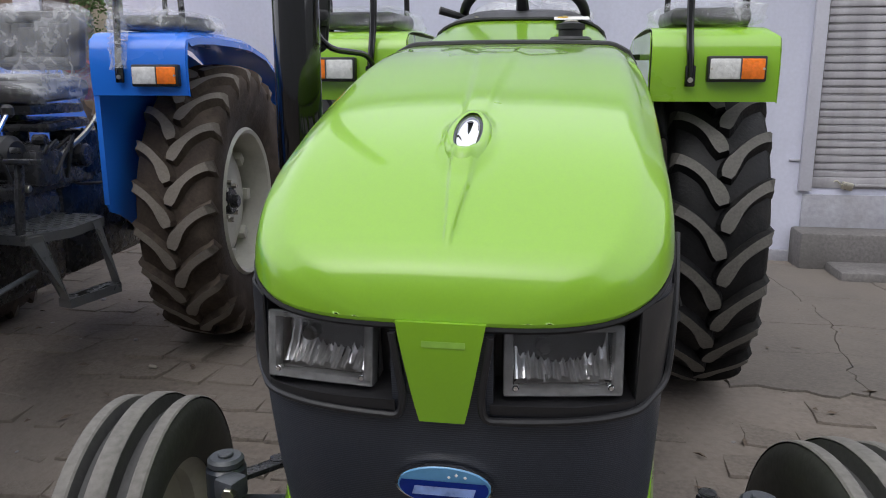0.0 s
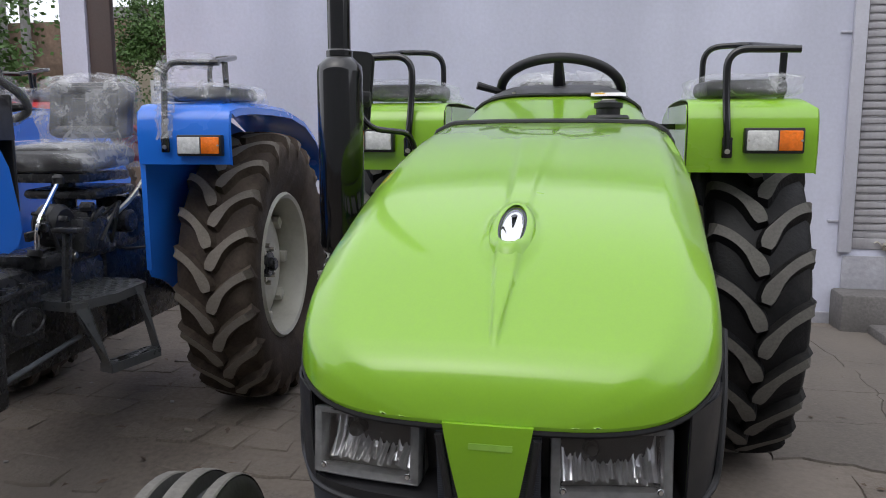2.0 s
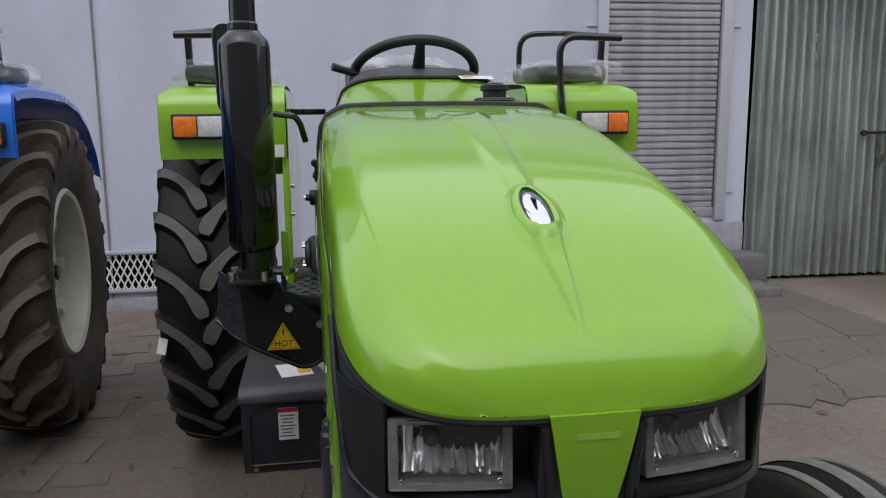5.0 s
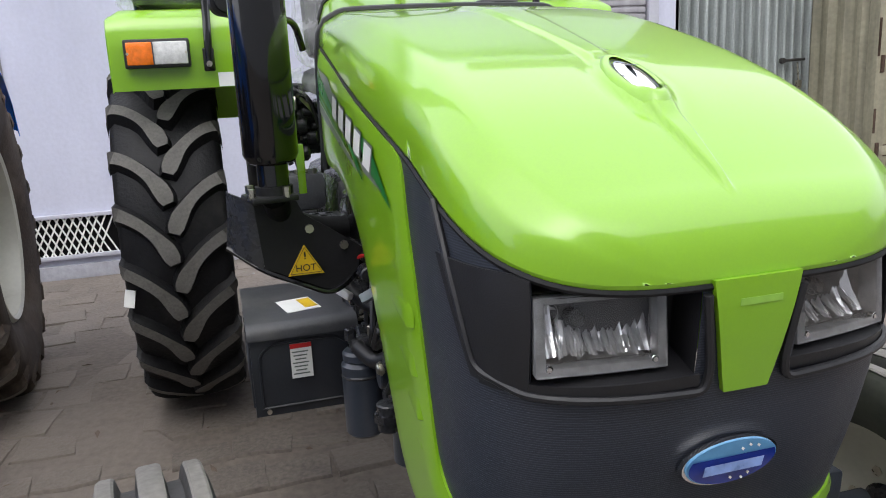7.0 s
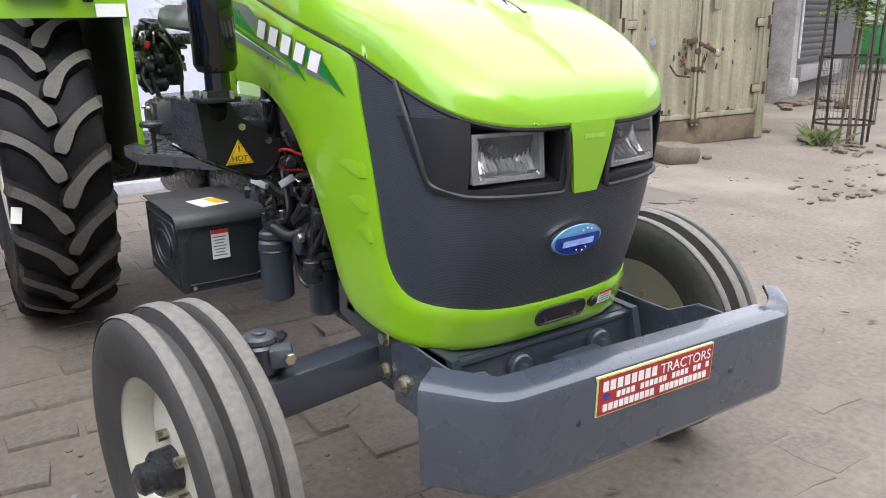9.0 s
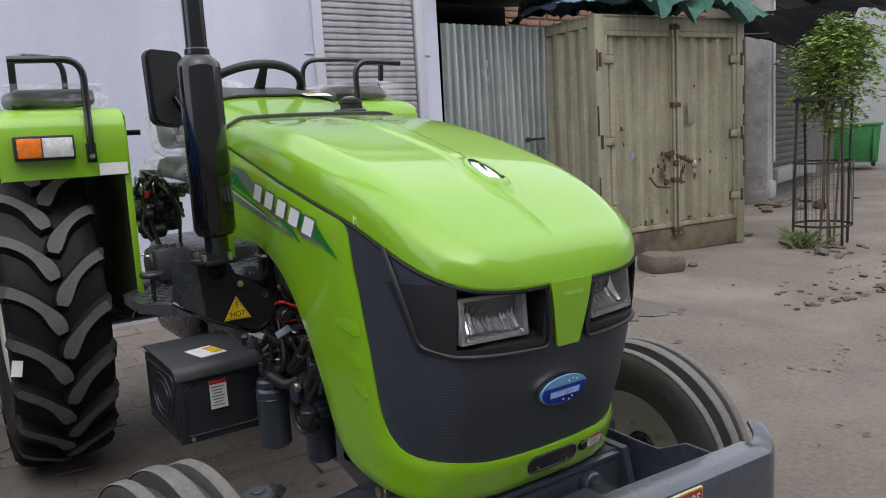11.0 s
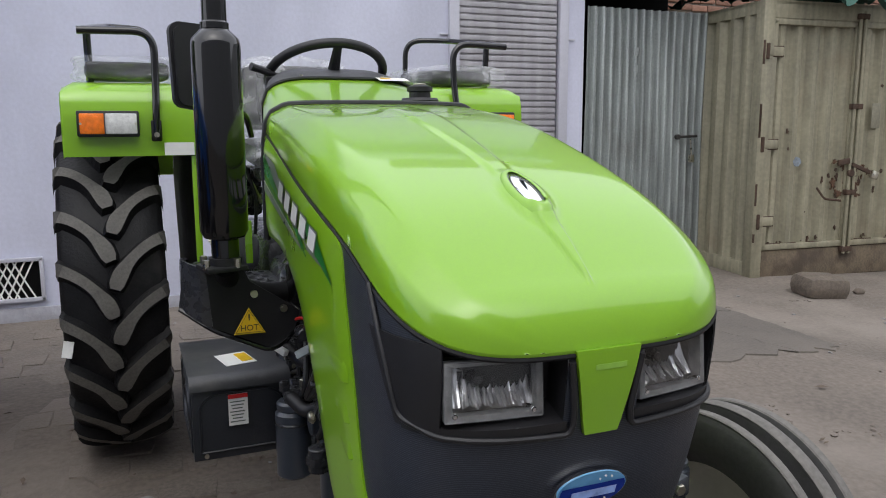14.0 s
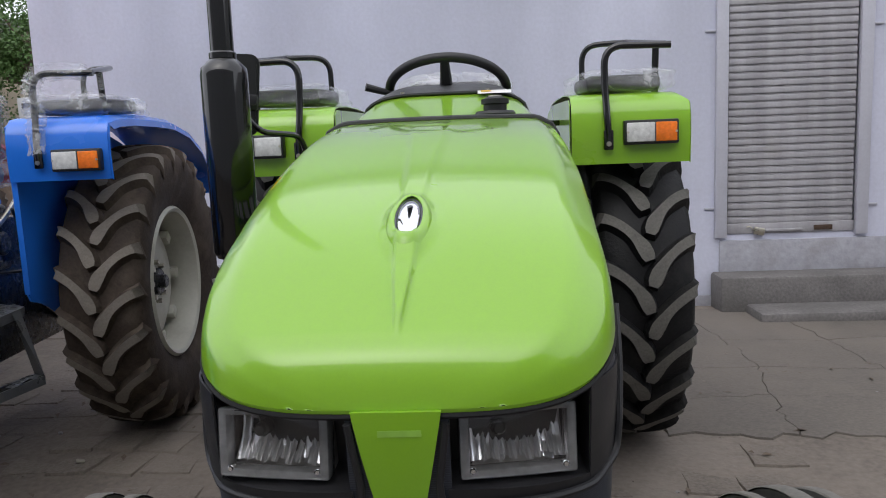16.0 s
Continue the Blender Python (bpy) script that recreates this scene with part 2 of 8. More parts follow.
        f2 = [tuple(i + o for i in reversed(f)) for f in faces]
        f3 = [(rim[i], rim[i] + o, rim[(i + 1) % len(rim)] + o, rim[(i + 1) % len(rim)]) for i in range(len(rim))]
        return self.add(pts + back, faces + f2 + f3, mi)

    def prism(self, poly, a, b, axis="x", mi=0):
        """poly in the two other axes, extruded from a to b along axis."""
        put = {"x": lambda u, v, h: (h, u, v), "y": lambda u, v, h: (u, h, v), "z": lambda u, v, h: (u, v, h)}[axis]
        n = len(poly)
        verts = [put(u, v, a) for u, v in poly] + [put(u, v, b) for u, v in poly]
        faces = [tuple(range(n)), tuple(reversed(range(n, 2 * n)))] + [(i, n + i, n + (i + 1) % n, (i + 1) % n) for i in range(n)]
        return self.add(verts, faces, mi)

    def mesh(self, name, mats, angle=35):
        me = bpy.data.meshes.new(name)
        me.from_pydata(self.v, [], self.f)
        bm = bmesh.new()
        bm.from_mesh(me)
        bmesh.ops.recalc_face_normals(bm, faces=bm.faces[:])
        bm.to_mesh(me)
        bm.free()
        for m in mats if isinstance(mats, (list, tuple)) else [mats]:
            me.materials.append(m)
        me.polygons.foreach_set("material_index", self.m)
        me.polygons.foreach_set("use_smooth", [True] * len(me.polygons))
        me.set_sharp_from_angle(angle=radians(angle))
        return me


def thing(name, label, category, at=(0, 0, 0), rz=0.0, group="", kind=""):
    ob = new(name)
    ob.empty_display_size = 0.1
    ob.matrix_world = pose(*at, 0, 0, rz)
    return tagged(ob, label, category, group, kind)


def part(name, geo, mats, parent, label="", angle=35):
    ob = new(name, geo.mesh(name, mats, angle))
    ob.parent = parent
    return tagged(ob, label)


def solid(name, geo, mats, label, category, kind="", group="", angle=35):
    return tagged(new(name, geo.mesh(name, mats, angle)), label, category, group, kind)


def pchip(xs, ys):
    """A smooth curve through points that never overshoots."""
    xs, ys = np.array(xs, float), np.array(ys, float)
    h, d = np.diff(xs), np.diff(ys) / np.diff(xs)
    m = np.zeros(len(xs))
    for i in range(1, len(xs) - 1):
        if d[i - 1] * d[i] > 0:
            w1, w2 = 2 * h[i] + h[i - 1], h[i] + 2 * h[i - 1]
            m[i] = (w1 + w2) / (w1 / d[i - 1] + w2 / d[i])
    m[0], m[-1] = d[0], d[-1]

    def f(x):
        i = int(np.clip(np.searchsorted(xs, x) - 1, 0, len(xs) - 2))
        t = min(1.0, max(0.0, (x - xs[i]) / h[i]))
        return float((1 + 2 * t) * (1 - t) ** 2 * ys[i] + t * (1 - t) ** 2 * h[i] * m[i] + t * t * (3 - 2 * t) * ys[i + 1] + t * t * (t - 1) * h[i] * m[i + 1])

    return f


def smooth(a, b, x):
    t = min(1.0, max(0.0, (x - a) / (b - a)))
    return t * t * (3 - 2 * t)


def bend(pts, n=6, r=0.05):
    """A path with its corners rounded."""
    pts = [Vector(p) for p in pts]
    out = [pts[0]]
    for a, b, c in zip(pts, pts[1:], pts[2:]):
        u, w = (a - b), (c - b)
        k = min(r, u.length * 0.45, w.length * 0.45)
        p, q = b + u.normalized() * k, b + w.normalized() * k
        for i in range(n + 1):
            t = i / n
            out.append((1 - t) ** 2 * p + 2 * t * (1 - t) * b + t * t * q)
    return out + [pts[-1]]


def ground_z(x, y):
    """The yard rises gently towards the shop wall and the lane."""
    near = 0.13 * smooth(0.5, 2.45, y)
    lane = 0.115 * smooth(1.6, 4.7, y) * (1 - smooth(4.0, 6.0, x) * 0.45)
    k = smooth(2.6, 4.0, x)
    z = near * (1 - k) + lane * k
    d = max(0.0, x - 7.0)
    return z + 0.25 * smooth(4, 18, d) + 0.012 * math.sin(1.3 * x + 0.6) * math.sin(1.7 * y)


# ---- the tractors ----
CROWN = pchip([0, 0.006, 0.022, 0.045, 0.08, 0.14, 0.2, 0.316, 0.5, 0.79, 1.1, 1.3], [1.067, 1.096, 1.13, 1.152, 1.173, 1.213, 1.25, 1.299, 1.355, 1.423, 1.457, 1.47])
EDGE = pchip([0, 0.19, 0.36, 0.7, 1.0, 1.1, 1.3], [1.067, 1.143, 1.198, 1.281, 1.358, 1.384, 1.42])
SIDE = pchip([0.3, 0.37, 0.66, 1.1, 1.3], [0.302, 0.305, 0.312, 0.306, 0.302])
NOSE_Y, NOSE_N = 0.33, 3.8


def fair(curve, start, half=0.07, end=1.3):
    """The same curve with its kinks behind start averaged out."""
    ys = np.arange(0, end, 0.004)
    base = np.array([curve(y) for y in ys])
    out = base.copy()
    for _ in range(2):
        prev = out.copy()
        for i, y in enumerate(ys):
            k = int(min(half, max(0.0, (y - start) * 0.9), end - 0.004 - y) / 0.004)
            if k > 0:
                out[i] = prev[i - k:i + k + 1].mean()
    f = pchip(list(ys), list(out))
    return f


CROWN, EDGE = fair(CROWN, 0.05), fair(EDGE, 0.02)


def half_width(y):
    if y >= NOSE_Y:
        return SIDE(y)
    return SIDE(NOSE_Y) * (1 - ((NOSE_Y - max(y, 0)) / NOSE_Y) ** NOSE_N) ** (1 / NOSE_N)


def nose_outline(y_end=1.1, n_side=16, n_corner=22):
    """Half of the bonnet's plan, from the front middle to the rear, as (x, y)."""
    pts = []
    w0 = SIDE(NOSE_Y)
    for x in (0, 0.004, 0.008, 0.012, 0.017, 0.023, 0.03, 0.04):
        pts.append((x, NOSE_Y * (1 - (1 - (x / w0) ** NOSE_N) ** (1 / NOSE_N))))
    for i in range(1, n_corner + 1):
        a = math.pi / 2 * i / n_corner
        c, s = math.cos(a), math.sin(a)
        if w0 * s ** (2 / NOSE_N) > 0.048:
            pts.append((w0 * s ** (2 / NOSE_N), NOSE_Y * (1 - max(0.0, c) ** (2 / NOSE_N))))
    for i in range(1, n_side + 1):
        y = NOSE_Y + (y_end - NOSE_Y) * i / n_side
        pts.append((SIDE(y), y))
    return pts


def bonnet_z(x, y):
    w = max(half_width(y), 1e-4)
    r = min(1.0, abs(x) / w)
    top, fall, rim = 1.0 - 0.12 * r * r, 0.92 - 2.2 * (r - 0.82), math.sqrt(1 - r ** 12)
    s = max(0.0, -math.log(math.exp(-45 * top) + math.exp(-45 * fall) + math.exp(-45 * rim)) / 45) if r < 1 else 0.0
    z = EDGE(y) + (CROWN(y) - EDGE(y)) * s
    # tapering ridge in front of the emblem, broad spine behind it
    hw = 0.001 + 0.0135 * smooth(0.03, 0.21, y)
    z += 0.0095 * (1 - smooth(hw, hw + 0.006, abs(x))) * smooth(0.04, 0.075, y) * (1 - smooth(0.2, 0.24, y))
    hw = 0.012 + 0.03 * smooth(0.3, 1.0, y)
    z += 0.0055 * (1 - smooth(hw, hw + 0.014, abs(x))) * smooth(0.29, 0.36, y) * (1 - smooth(0.75, 1.05, y))
    e = math.hypot(x / 0.045, (y - 0.26) / 0.092)
    z += 0.007 * (1 - smooth(0.72, 1.0, e)) - 0.002 * math.exp(-(((e - 1.05) / 0.2) ** 2))
    return z


def bonnet(parent, paint, seal=True):
    half = nose_outline()
    outline = [(-x, y) for x, y in reversed(half)] + half[1:]
    side = [0, 0.007, 0.014, 0.021, 0.028, 0.036, 0.045, 0.056, 0.07, 0.086, 0.105, 0.13, 0.16, 0.2, 0.25, 0.31, 0.38, 0.45, 0.52, 0.59, 0.65, 0.71, 0.765, 0.81, 0.85, 0.885, 0.915, 0.94, 0.96, 0.976, 0.988, 0.996, 1.0]
    across = [-t for t in reversed(side)] + side[1:]
    along = [0.33 * (i / 60) ** 2.6 for i in range(1, 61)] + list(np.linspace(0.33, 1.1, 52)[1:])
    rows = [[(t * half_width(y), y, bonnet_z(t * half_width(y), y)) for t in across] for y in along]
    g = Geo().grid(rows, 0.0)
    lip = [[(x, y, bonnet_z(x, y)) for x, y in outline], [(x * 0.985, y + 0.004, bonnet_z(x, y) - 0.012) for x, y in outline]]
    g.grid(lip)
    ob = part("bonnet", g, paint, parent, angle=50)
    bmesh_clean(ob)
    under = [(x * 0.994, y + 0.003, bonnet_z(x, y) - 0.009) for x, y in outline]
    part("edge_seal", Geo().tube(under, 0.0045, 6), SOOT_BLACK, ob, "black rubber edge seal")
    rear = [(x, 1.104, bonnet_z(x, 1.1) + 0.002) for x in np.linspace(-0.304, 0.304, 41)]
    rear = [(-0.313, 1.104, 1.1)] + [(-0.313, 1.104, 1.2), (-0.312, 1.104, 1.3), (-0.31, 1.104, 1.36)] + rear + [(0.31, 1.104, 1.36), (0.312, 1.104, 1.3), (0.313, 1.104, 1.2), (0.313, 1.104, 1.1)]
    if seal:
        part("bonnet_seal", Geo().tube(rear, 0.009, 8), BLACK_PLASTIC, parent)
    return ob


ARC = []
for _x, _y in nose_outline(1.1, 40, 60):
    ARC.append((0.0 if not ARC else ARC[-1][0] + math.hypot(_x - ARC[-1][1], _y - ARC[-1][2]), _x, _y))
FRONT = pchip([0.4, 0.55, 0.62, 0.70, 0.82, 0.93, 1.067, 1.5], [0.15, 0.13, 0.108, 0.085, 0.046, 0.02, 0.003, 0.003])
FLARE = pchip([0.4, 0.6, 0.8, 1.1, 1.5], [0.95, 0.965, 0.985, 1.0, 1.0])


def skin(s, z, out=0.0):
    """A point on the nose and flanks below the bonnet; s runs along the plan from the front middle (negative to the left)."""
    a = abs(s)
    x, y = float(np.interp(a, [p[0] for p in ARC], [p[1] for p in ARC])), float(np.interp(a, [p[0] for p in ARC], [p[2] for p in ARC]))
    e = 0.004
    x1, y1 = float(np.interp(a + e, [p[0] for p in ARC], [p[1] for p in ARC])), float(np.interp(a + e, [p[0] for p in ARC], [p[2] for p in ARC]))
    x0, y0 = float(np.interp(max(0, a - e), [p[0] for p in ARC], [p[1] for p in ARC])), float(np.interp(max(0, a - e), [p[0] for p in ARC], [p[2] for p in ARC]))
    n = Vector((y1 - y0, -(x1 - x0)))
    n.normalize()
    x, y = x * FLARE(z) + n.x * out, y + FRONT(z) * (1 - smooth(0.0, 0.7, y)) + n.y * out
    return (x if s >= 0 else -x, y, z)


def s_of_y(y):
    return float(np.interp(y, [p[2] for p in ARC], [p[0] for p in ARC]))


def s_of_x(x):
    return float(np.interp(x, [p[1] for p in ARC if p[2] < 0.37], [p[0] for p in ARC if p[2] < 0.37]))


LAMP_S = (s_of_x(0.066), s_of_x(0.246))
LAMP_Z = 0.953


def edge_at(s):
    x, y, _ = skin(s, 1.1)
    return EDGE(float(np.interp(abs(s), [p[0] for p in ARC], [p[2] for p in ARC])))


def nose(parent, paint, mesh_mat):
    s_end = s_of_y(0.42)
    cuts = sorted(set([round(v, 4) for v in np.linspace(-s_end, s_end, 75)] + [LAMP_S[0], LAMP_S[1], -LAMP_S[0], -LAMP_S[1]]))
    lower = list(np.linspace(0.60, LAMP_Z, 14))
    upper = [0.25, 0.5, 0.75, 1.0]
    g = Geo()
    for a, b in zip(cuts, cuts[1:]):
        mid = abs(a + b) / 2
        open_here = LAMP_S[0] - 1e-6 < mid < LAMP_S[1] + 1e-6
        for z0, z1 in zip(lower, lower[1:]):
            g.add([skin(a, z0), skin(b, z0), skin(b, z1), skin(a, z1)], [(0, 1, 2, 3)])
        if not open_here:
            for k0, k1 in zip([0.0] + upper, upper):
                za0, za1 = (LAMP_Z + (edge_at(a) - 0.004 - LAMP_Z) * k for k in (k0, k1))
                zb0, zb1 = (LAMP_Z + (edge_at(b) - 0.004 - LAMP_Z) * k for k in (k0, k1))
                g.add([skin(a, za0), skin(b, zb0), skin(b, zb1), skin(a, za1)], [(0, 1, 2, 3)])
    ob = part("grille_shell", g, mesh_mat, parent, "slate grey perforated grille shell", 60)
    bmesh_clean(ob)
    for side in (-1, 1):
        lamp(parent, side)
    return ob


def bmesh_clean(ob):
    bm = bmesh.new()
    bm.from_mesh(ob.data)
    bmesh.ops.remove_doubles(bm, verts=bm.verts[:], dist=0.0004)
    bmesh.ops.recalc_face_normals(bm, faces=bm.faces[:])
    bm.to_mesh(ob.data)
    bm.free()


def lamp(parent, side):
    """A headlight in its black recess."""
    ss = [LAMP_S[0] + (LAMP_S[1] - LAMP_S[0]) * i / 12 for i in range(13)]
    g = Geo()
    top = [skin(side * s, edge_at(s) - 0.006) for s in ss]
    bot = [skin(side * s, LAMP_Z) for s in ss]
    back_b = [(x * 0.96, y + 0.055, z + 0.018) for x, y, z in bot]
    back_t = [(x * 0.96, y + 0.055, z) for x, y, z in top]
    g.grid([bot, back_b, back_t])
    g.add([bot[0], back_b[0], back_t[0], top[0]], [(0, 1, 2, 3)])
    g.add([bot[-1], back_b[-1], back_t[-1], top[-1]], [(0, 1, 2, 3)])
    recess = part("headlight_recess", g, BLACK_PLASTIC, parent, "glossy black headlight recess")
    x0, x1, z0, z1 = 0.083, 0.236, 0.967, 1.058
    turn = -10 if side > 0 else 8
    x0, x1 = (x0 - 0.008, x1 - 0.008) if side > 0 else (x0 + 0.009, x1 + 0.009)
    holder = new("headlight")
    holder.parent = parent
    holder.matrix_local = pose(side * (x0 + x1) / 2, 0.046, (z0 + z1) / 2 - 0.003, -4, 0, -turn)
    w, h = (x1 - x0) / 2, (z1 - z0) / 2
    fr = Geo()
    for (cx, cz, sx, sz) in ((0, h - 0.004, 2 * w, 0.009), (0, -h + 0.005, 2 * w, 0.012), (-w + 0.006, 0, 0.013, 2 * h), (w - 0.006, 0, 0.013, 2 * h)):
        fr.box((cx, 0.004, cz), (sx, 0.026, sz), bev=0.003)
    part("lamp_frame", fr, GREY_LENS_FRAME, holder, "milky grey lamp rim")
    part("lamp_shell", Geo().box((0, 0.062, 0), (w * 1.9, 0.004, h * 1.9)).box((0, 0.040, h * 0.92), (w * 1.9, 0.048, 0.003)).box((0, 0.040, -h * 0.92), (w * 1.9, 0.048, 0.003)).box((-w * 0.94, 0.040, 0), (0.003, 0.048, h * 1.9)).box((w * 0.94, 0.040, 0), (0.003, 0.048, h * 1.9)), LAMP_GREY, holder)

    def facet(u0, u1, v0, v1, deep, lean, turn_by, skew=0.0, n=4, sag=0.004):
        """One curved mirror facet of the reflector."""
        rows = []
        for b in np.linspace(0, 1, n):
            row = []
            for a in np.linspace(0, 1, 7):
                u, v = u0 + (u1 - u0) * a, v0 + (v1 - v0) * b + skew * (a - 0.5)
                row.append((u * w, deep + (lean * (b - 0.5) - 0.5 * (b - 0.5) ** 2) * (v1 - v0) * h + turn_by * (a - 0.5) * (u1 - u0) * w + sag * math.sin(a * 9.0 + u0 * 5) * math.sin(b * 3.1), v * h))
            rows.append(row)
        return rows

    rf = Geo()
    rnd = random.Random(31)
    for k in range(9):
        u = -0.56 + 0.138 * k
        rf.grid(facet(u, u + 0.142, -0.50 - rnd.uniform(0, 0.14), 0.22, 0.030 + rnd.uniform(-0.003, 0.003), (0.45, 0.95, 0.75, 1.1, 0.6, 1.0, 0.85, 0.5, 0.95)[k], rnd.uniform(-0.35, 0.35), -0.04))
    rf.grid(facet(-0.62, 0.7, 0.42, 0.86, 0.044, 0.42, 0.05, -0.1))
    rf.grid(facet(-0.62, -0.05, 0.24, 0.46, 0.042, 0.3, -0.3, 0.05))
    rf.grid(facet(0.1, 0.7, 0.16, 0.44, 0.040, 0.65, 0.3, 0.0))
    rf.grid(facet(-0.80, -0.60, -0.62, 0.84, 0.032, 0.36, 0.35, 0.0))
    rf.grid(facet(0.66, 0.84, -0.66, 0.84, 0.032, 0.36, -0.35, 0.0))
    rf.grid(facet(-0.6, -0.42, -0.6, 0.1, 0.026, 0.8, 0.3, 0.1))
    rf.grid(facet(-0.30, -0.18, -0.66, -0.18, 0.022, 0.8, 0.2, 0.15))
    rf.grid(facet(0.42, 0.66, -0.72, -0.40, 0.024, 0.8, -0.2, -0.1))
    part("reflector", rf, REFLECT, holder, "faceted chrome reflector", 25)
    bu = -0.30 * w
    bulb = Geo().cyl((bu, 0.022, 0.014), 0.0105, 0.03, "y", 16, 0.004).cyl((bu, 0.006, 0.014), 0.0085, 0.006, "y", 16, 0.002)
    part("bulb", bulb, BULB_MAT, holder)
    part("bulb_collar", Geo().lathe([(0.012, 0), (0.017, 0.004), (0.018, 0.010), (0.012, 0.012), (0.012, 0)], (bu - 0.026, 0.034, 0.018), "y", 18), LAMP_GREY, holder)
    shade = Geo()
    shade.grid([[(w * 0.84 * t, 0.004 + 0.006 * (1 - t * t), -h * 0.9) for t in np.linspace(-1, 1, 17)], [(w * 0.84 * t, 0.016 + 0.022 * (1 - t * t), -h * 0.86 + h * 0.42 * (1 - t * t) ** 0.7) for t in np.linspace(-1, 1, 17)]], 0.002)
    part("reflector_step", shade, LAMP_GREY, holder)
    for q in (-1, 1):
        part("lens_stud", Geo().cyl((q * w * 0.8, -0.004, -h * 0.78), 0.005, 0.012, "y", 10, 0.002), CHROME, holder)
    ln = Geo().grid([[(u * w * 0.98, -0.010 - 0.004 * (1 - u * u), v * h * 0.97) for u in np.linspace(-1, 1, 9)] for v in (-1, -0.5, 0, 0.5, 1)], 0.003)
    lens = part("lens", ln, LENS, holder, "clear headlight glass")
    lens.visible_shadow = False
    def rim_pt(x, y, z, out):
        return skin(side * (s_of_y(y) if y > 0.1 else s_of_x(x)), z, out)
    rim = [rim_pt(0, 0.212, 1.148, 0.004), rim_pt(0, 0.165, 1.067, 0.006), rim_pt(0, 0.13, 0.995, 0.007), rim_pt(0.286, 0, 0.957, 0.007)]
    rim += [skin(side * s, 0.94 - 0.008 * (LAMP_S[1] - s) / 0.2, 0.007) for s in np.linspace(s_of_x(0.25), 0.055, 8)]
    rim += [skin(side * 0.050, 0.96, 0.006), skin(side * 0.062, 1.05, 0.005)]
    bez = []
    s0 = LAMP_S[1]
    for k in np.linspace(0, 1, 8):
        z = 0.945 + (edge_at(s0 + 0.03) - 0.012 - 0.945) * k
        far = s_of_x(0.284) + (s_of_y(0.208) - s_of_x(0.284)) * (0.15 + 0.85 * k) ** 1.1
        bez.append([skin(side * (s0 + (far - s0) * j), min(z, edge_at(s0 + (far - s0) * j) - 0.01), 0.003) for j in np.linspace(0, 1, 9)])
    part("lamp_bezel", Geo().grid(bez, 0.003), BLACK_PLASTIC, parent, "smooth black bezel beside the headlight", 50)
    part("bezel_sill", Geo().grid([[skin(side * s, z, 0.003) for s in np.linspace(LAMP_S[0] - 0.004, s_of_x(0.283), 14)] for z in (0.9405, LAMP_Z + 0.002)], 0.003), BLACK_PLASTIC, parent)
    part("recess_bead", Geo().tube(bend(rim, 4, 0.03), 0.0055, 8), BLACK_PLASTIC, parent)


GREY_LENS_FRAME = mat("lamp_frame_grey", (0.20, 0.205, 0.21), 0.18, vary=0.2, scale=30, coat=0.5)
LAMP_GREY = mat("lamp_inner_grey", (0.21, 0.205, 0.20), 0.4, vary=0.3, scale=40)
BULB_MAT = mat("bulb_cap", (0.03, 0.03, 0.03), 0.2)


def perforated(name, color):
    """Dark painted sheet with close rows of fine punched slots."""
    m = mat(name, color, 0.42, vary=0.06, scale=10, bump=0.0)
    n, l = m.node_tree.nodes, m.node_tree.links
    co = n.new("ShaderNodeTexCoord")
    mp = n.new("ShaderNodeMapping")
    mp.inputs["Scale"].default_value = (0, 0, 300)
    l.new(co.outputs["Object"], mp.inputs["Vector"])
    vo = n.new("ShaderNodeTexVoronoi")
    vo.inputs["Randomness"].default_value = 0.0
    vo.inputs["Scale"].default_value = 1.0
    l.new(mp.outputs[0], vo.inputs["Vector"])
    r = n.new("ShaderNodeMapRange")
    r.inputs["From Min"].default_value, r.inputs["From Max"].default_value = 0.28, 0.38
    l.new(vo.outputs["Distance"], r.inputs["Value"])
    bp = n.new("ShaderNodeBump")
    bp.inputs["Strength"].default_value, bp.inputs["Distance"].default_value = 0.35, 0.002
    l.new(r.outputs[0], bp.inputs["Height"])
    l.new(bp.outputs["Normal"], n["Principled BSDF"].inputs["Normal"])
    # shade inside the slots is put into the base colour, row by row
    slot_shade, base = n.new("ShaderNodeMapRange"), n.new("ShaderNodeMix")
    slot_shade.inputs["To Min"].default_value, slot_shade.inputs["To Max"].default_value = 0.7, 1.06
    base.data_type, base.blend_type = "RGBA", "MULTIPLY"
    base.inputs["Factor"].default_value = 1.0
    l.new(r.outputs[0], slot_shade.inputs["Value"])
    l.new(n["Principled BSDF"].inputs["Base Color"].links[0].from_socket, base.inputs["A"])
    l.new(slot_shade.outputs[0], base.inputs["B"])
    l.new(base.outputs["Result"], n["Principled BSDF"].inputs["Base Color"])
    return m


GRILLE = perforated("perforated_grey_sheet", (0.038, 0.044, 0.06))


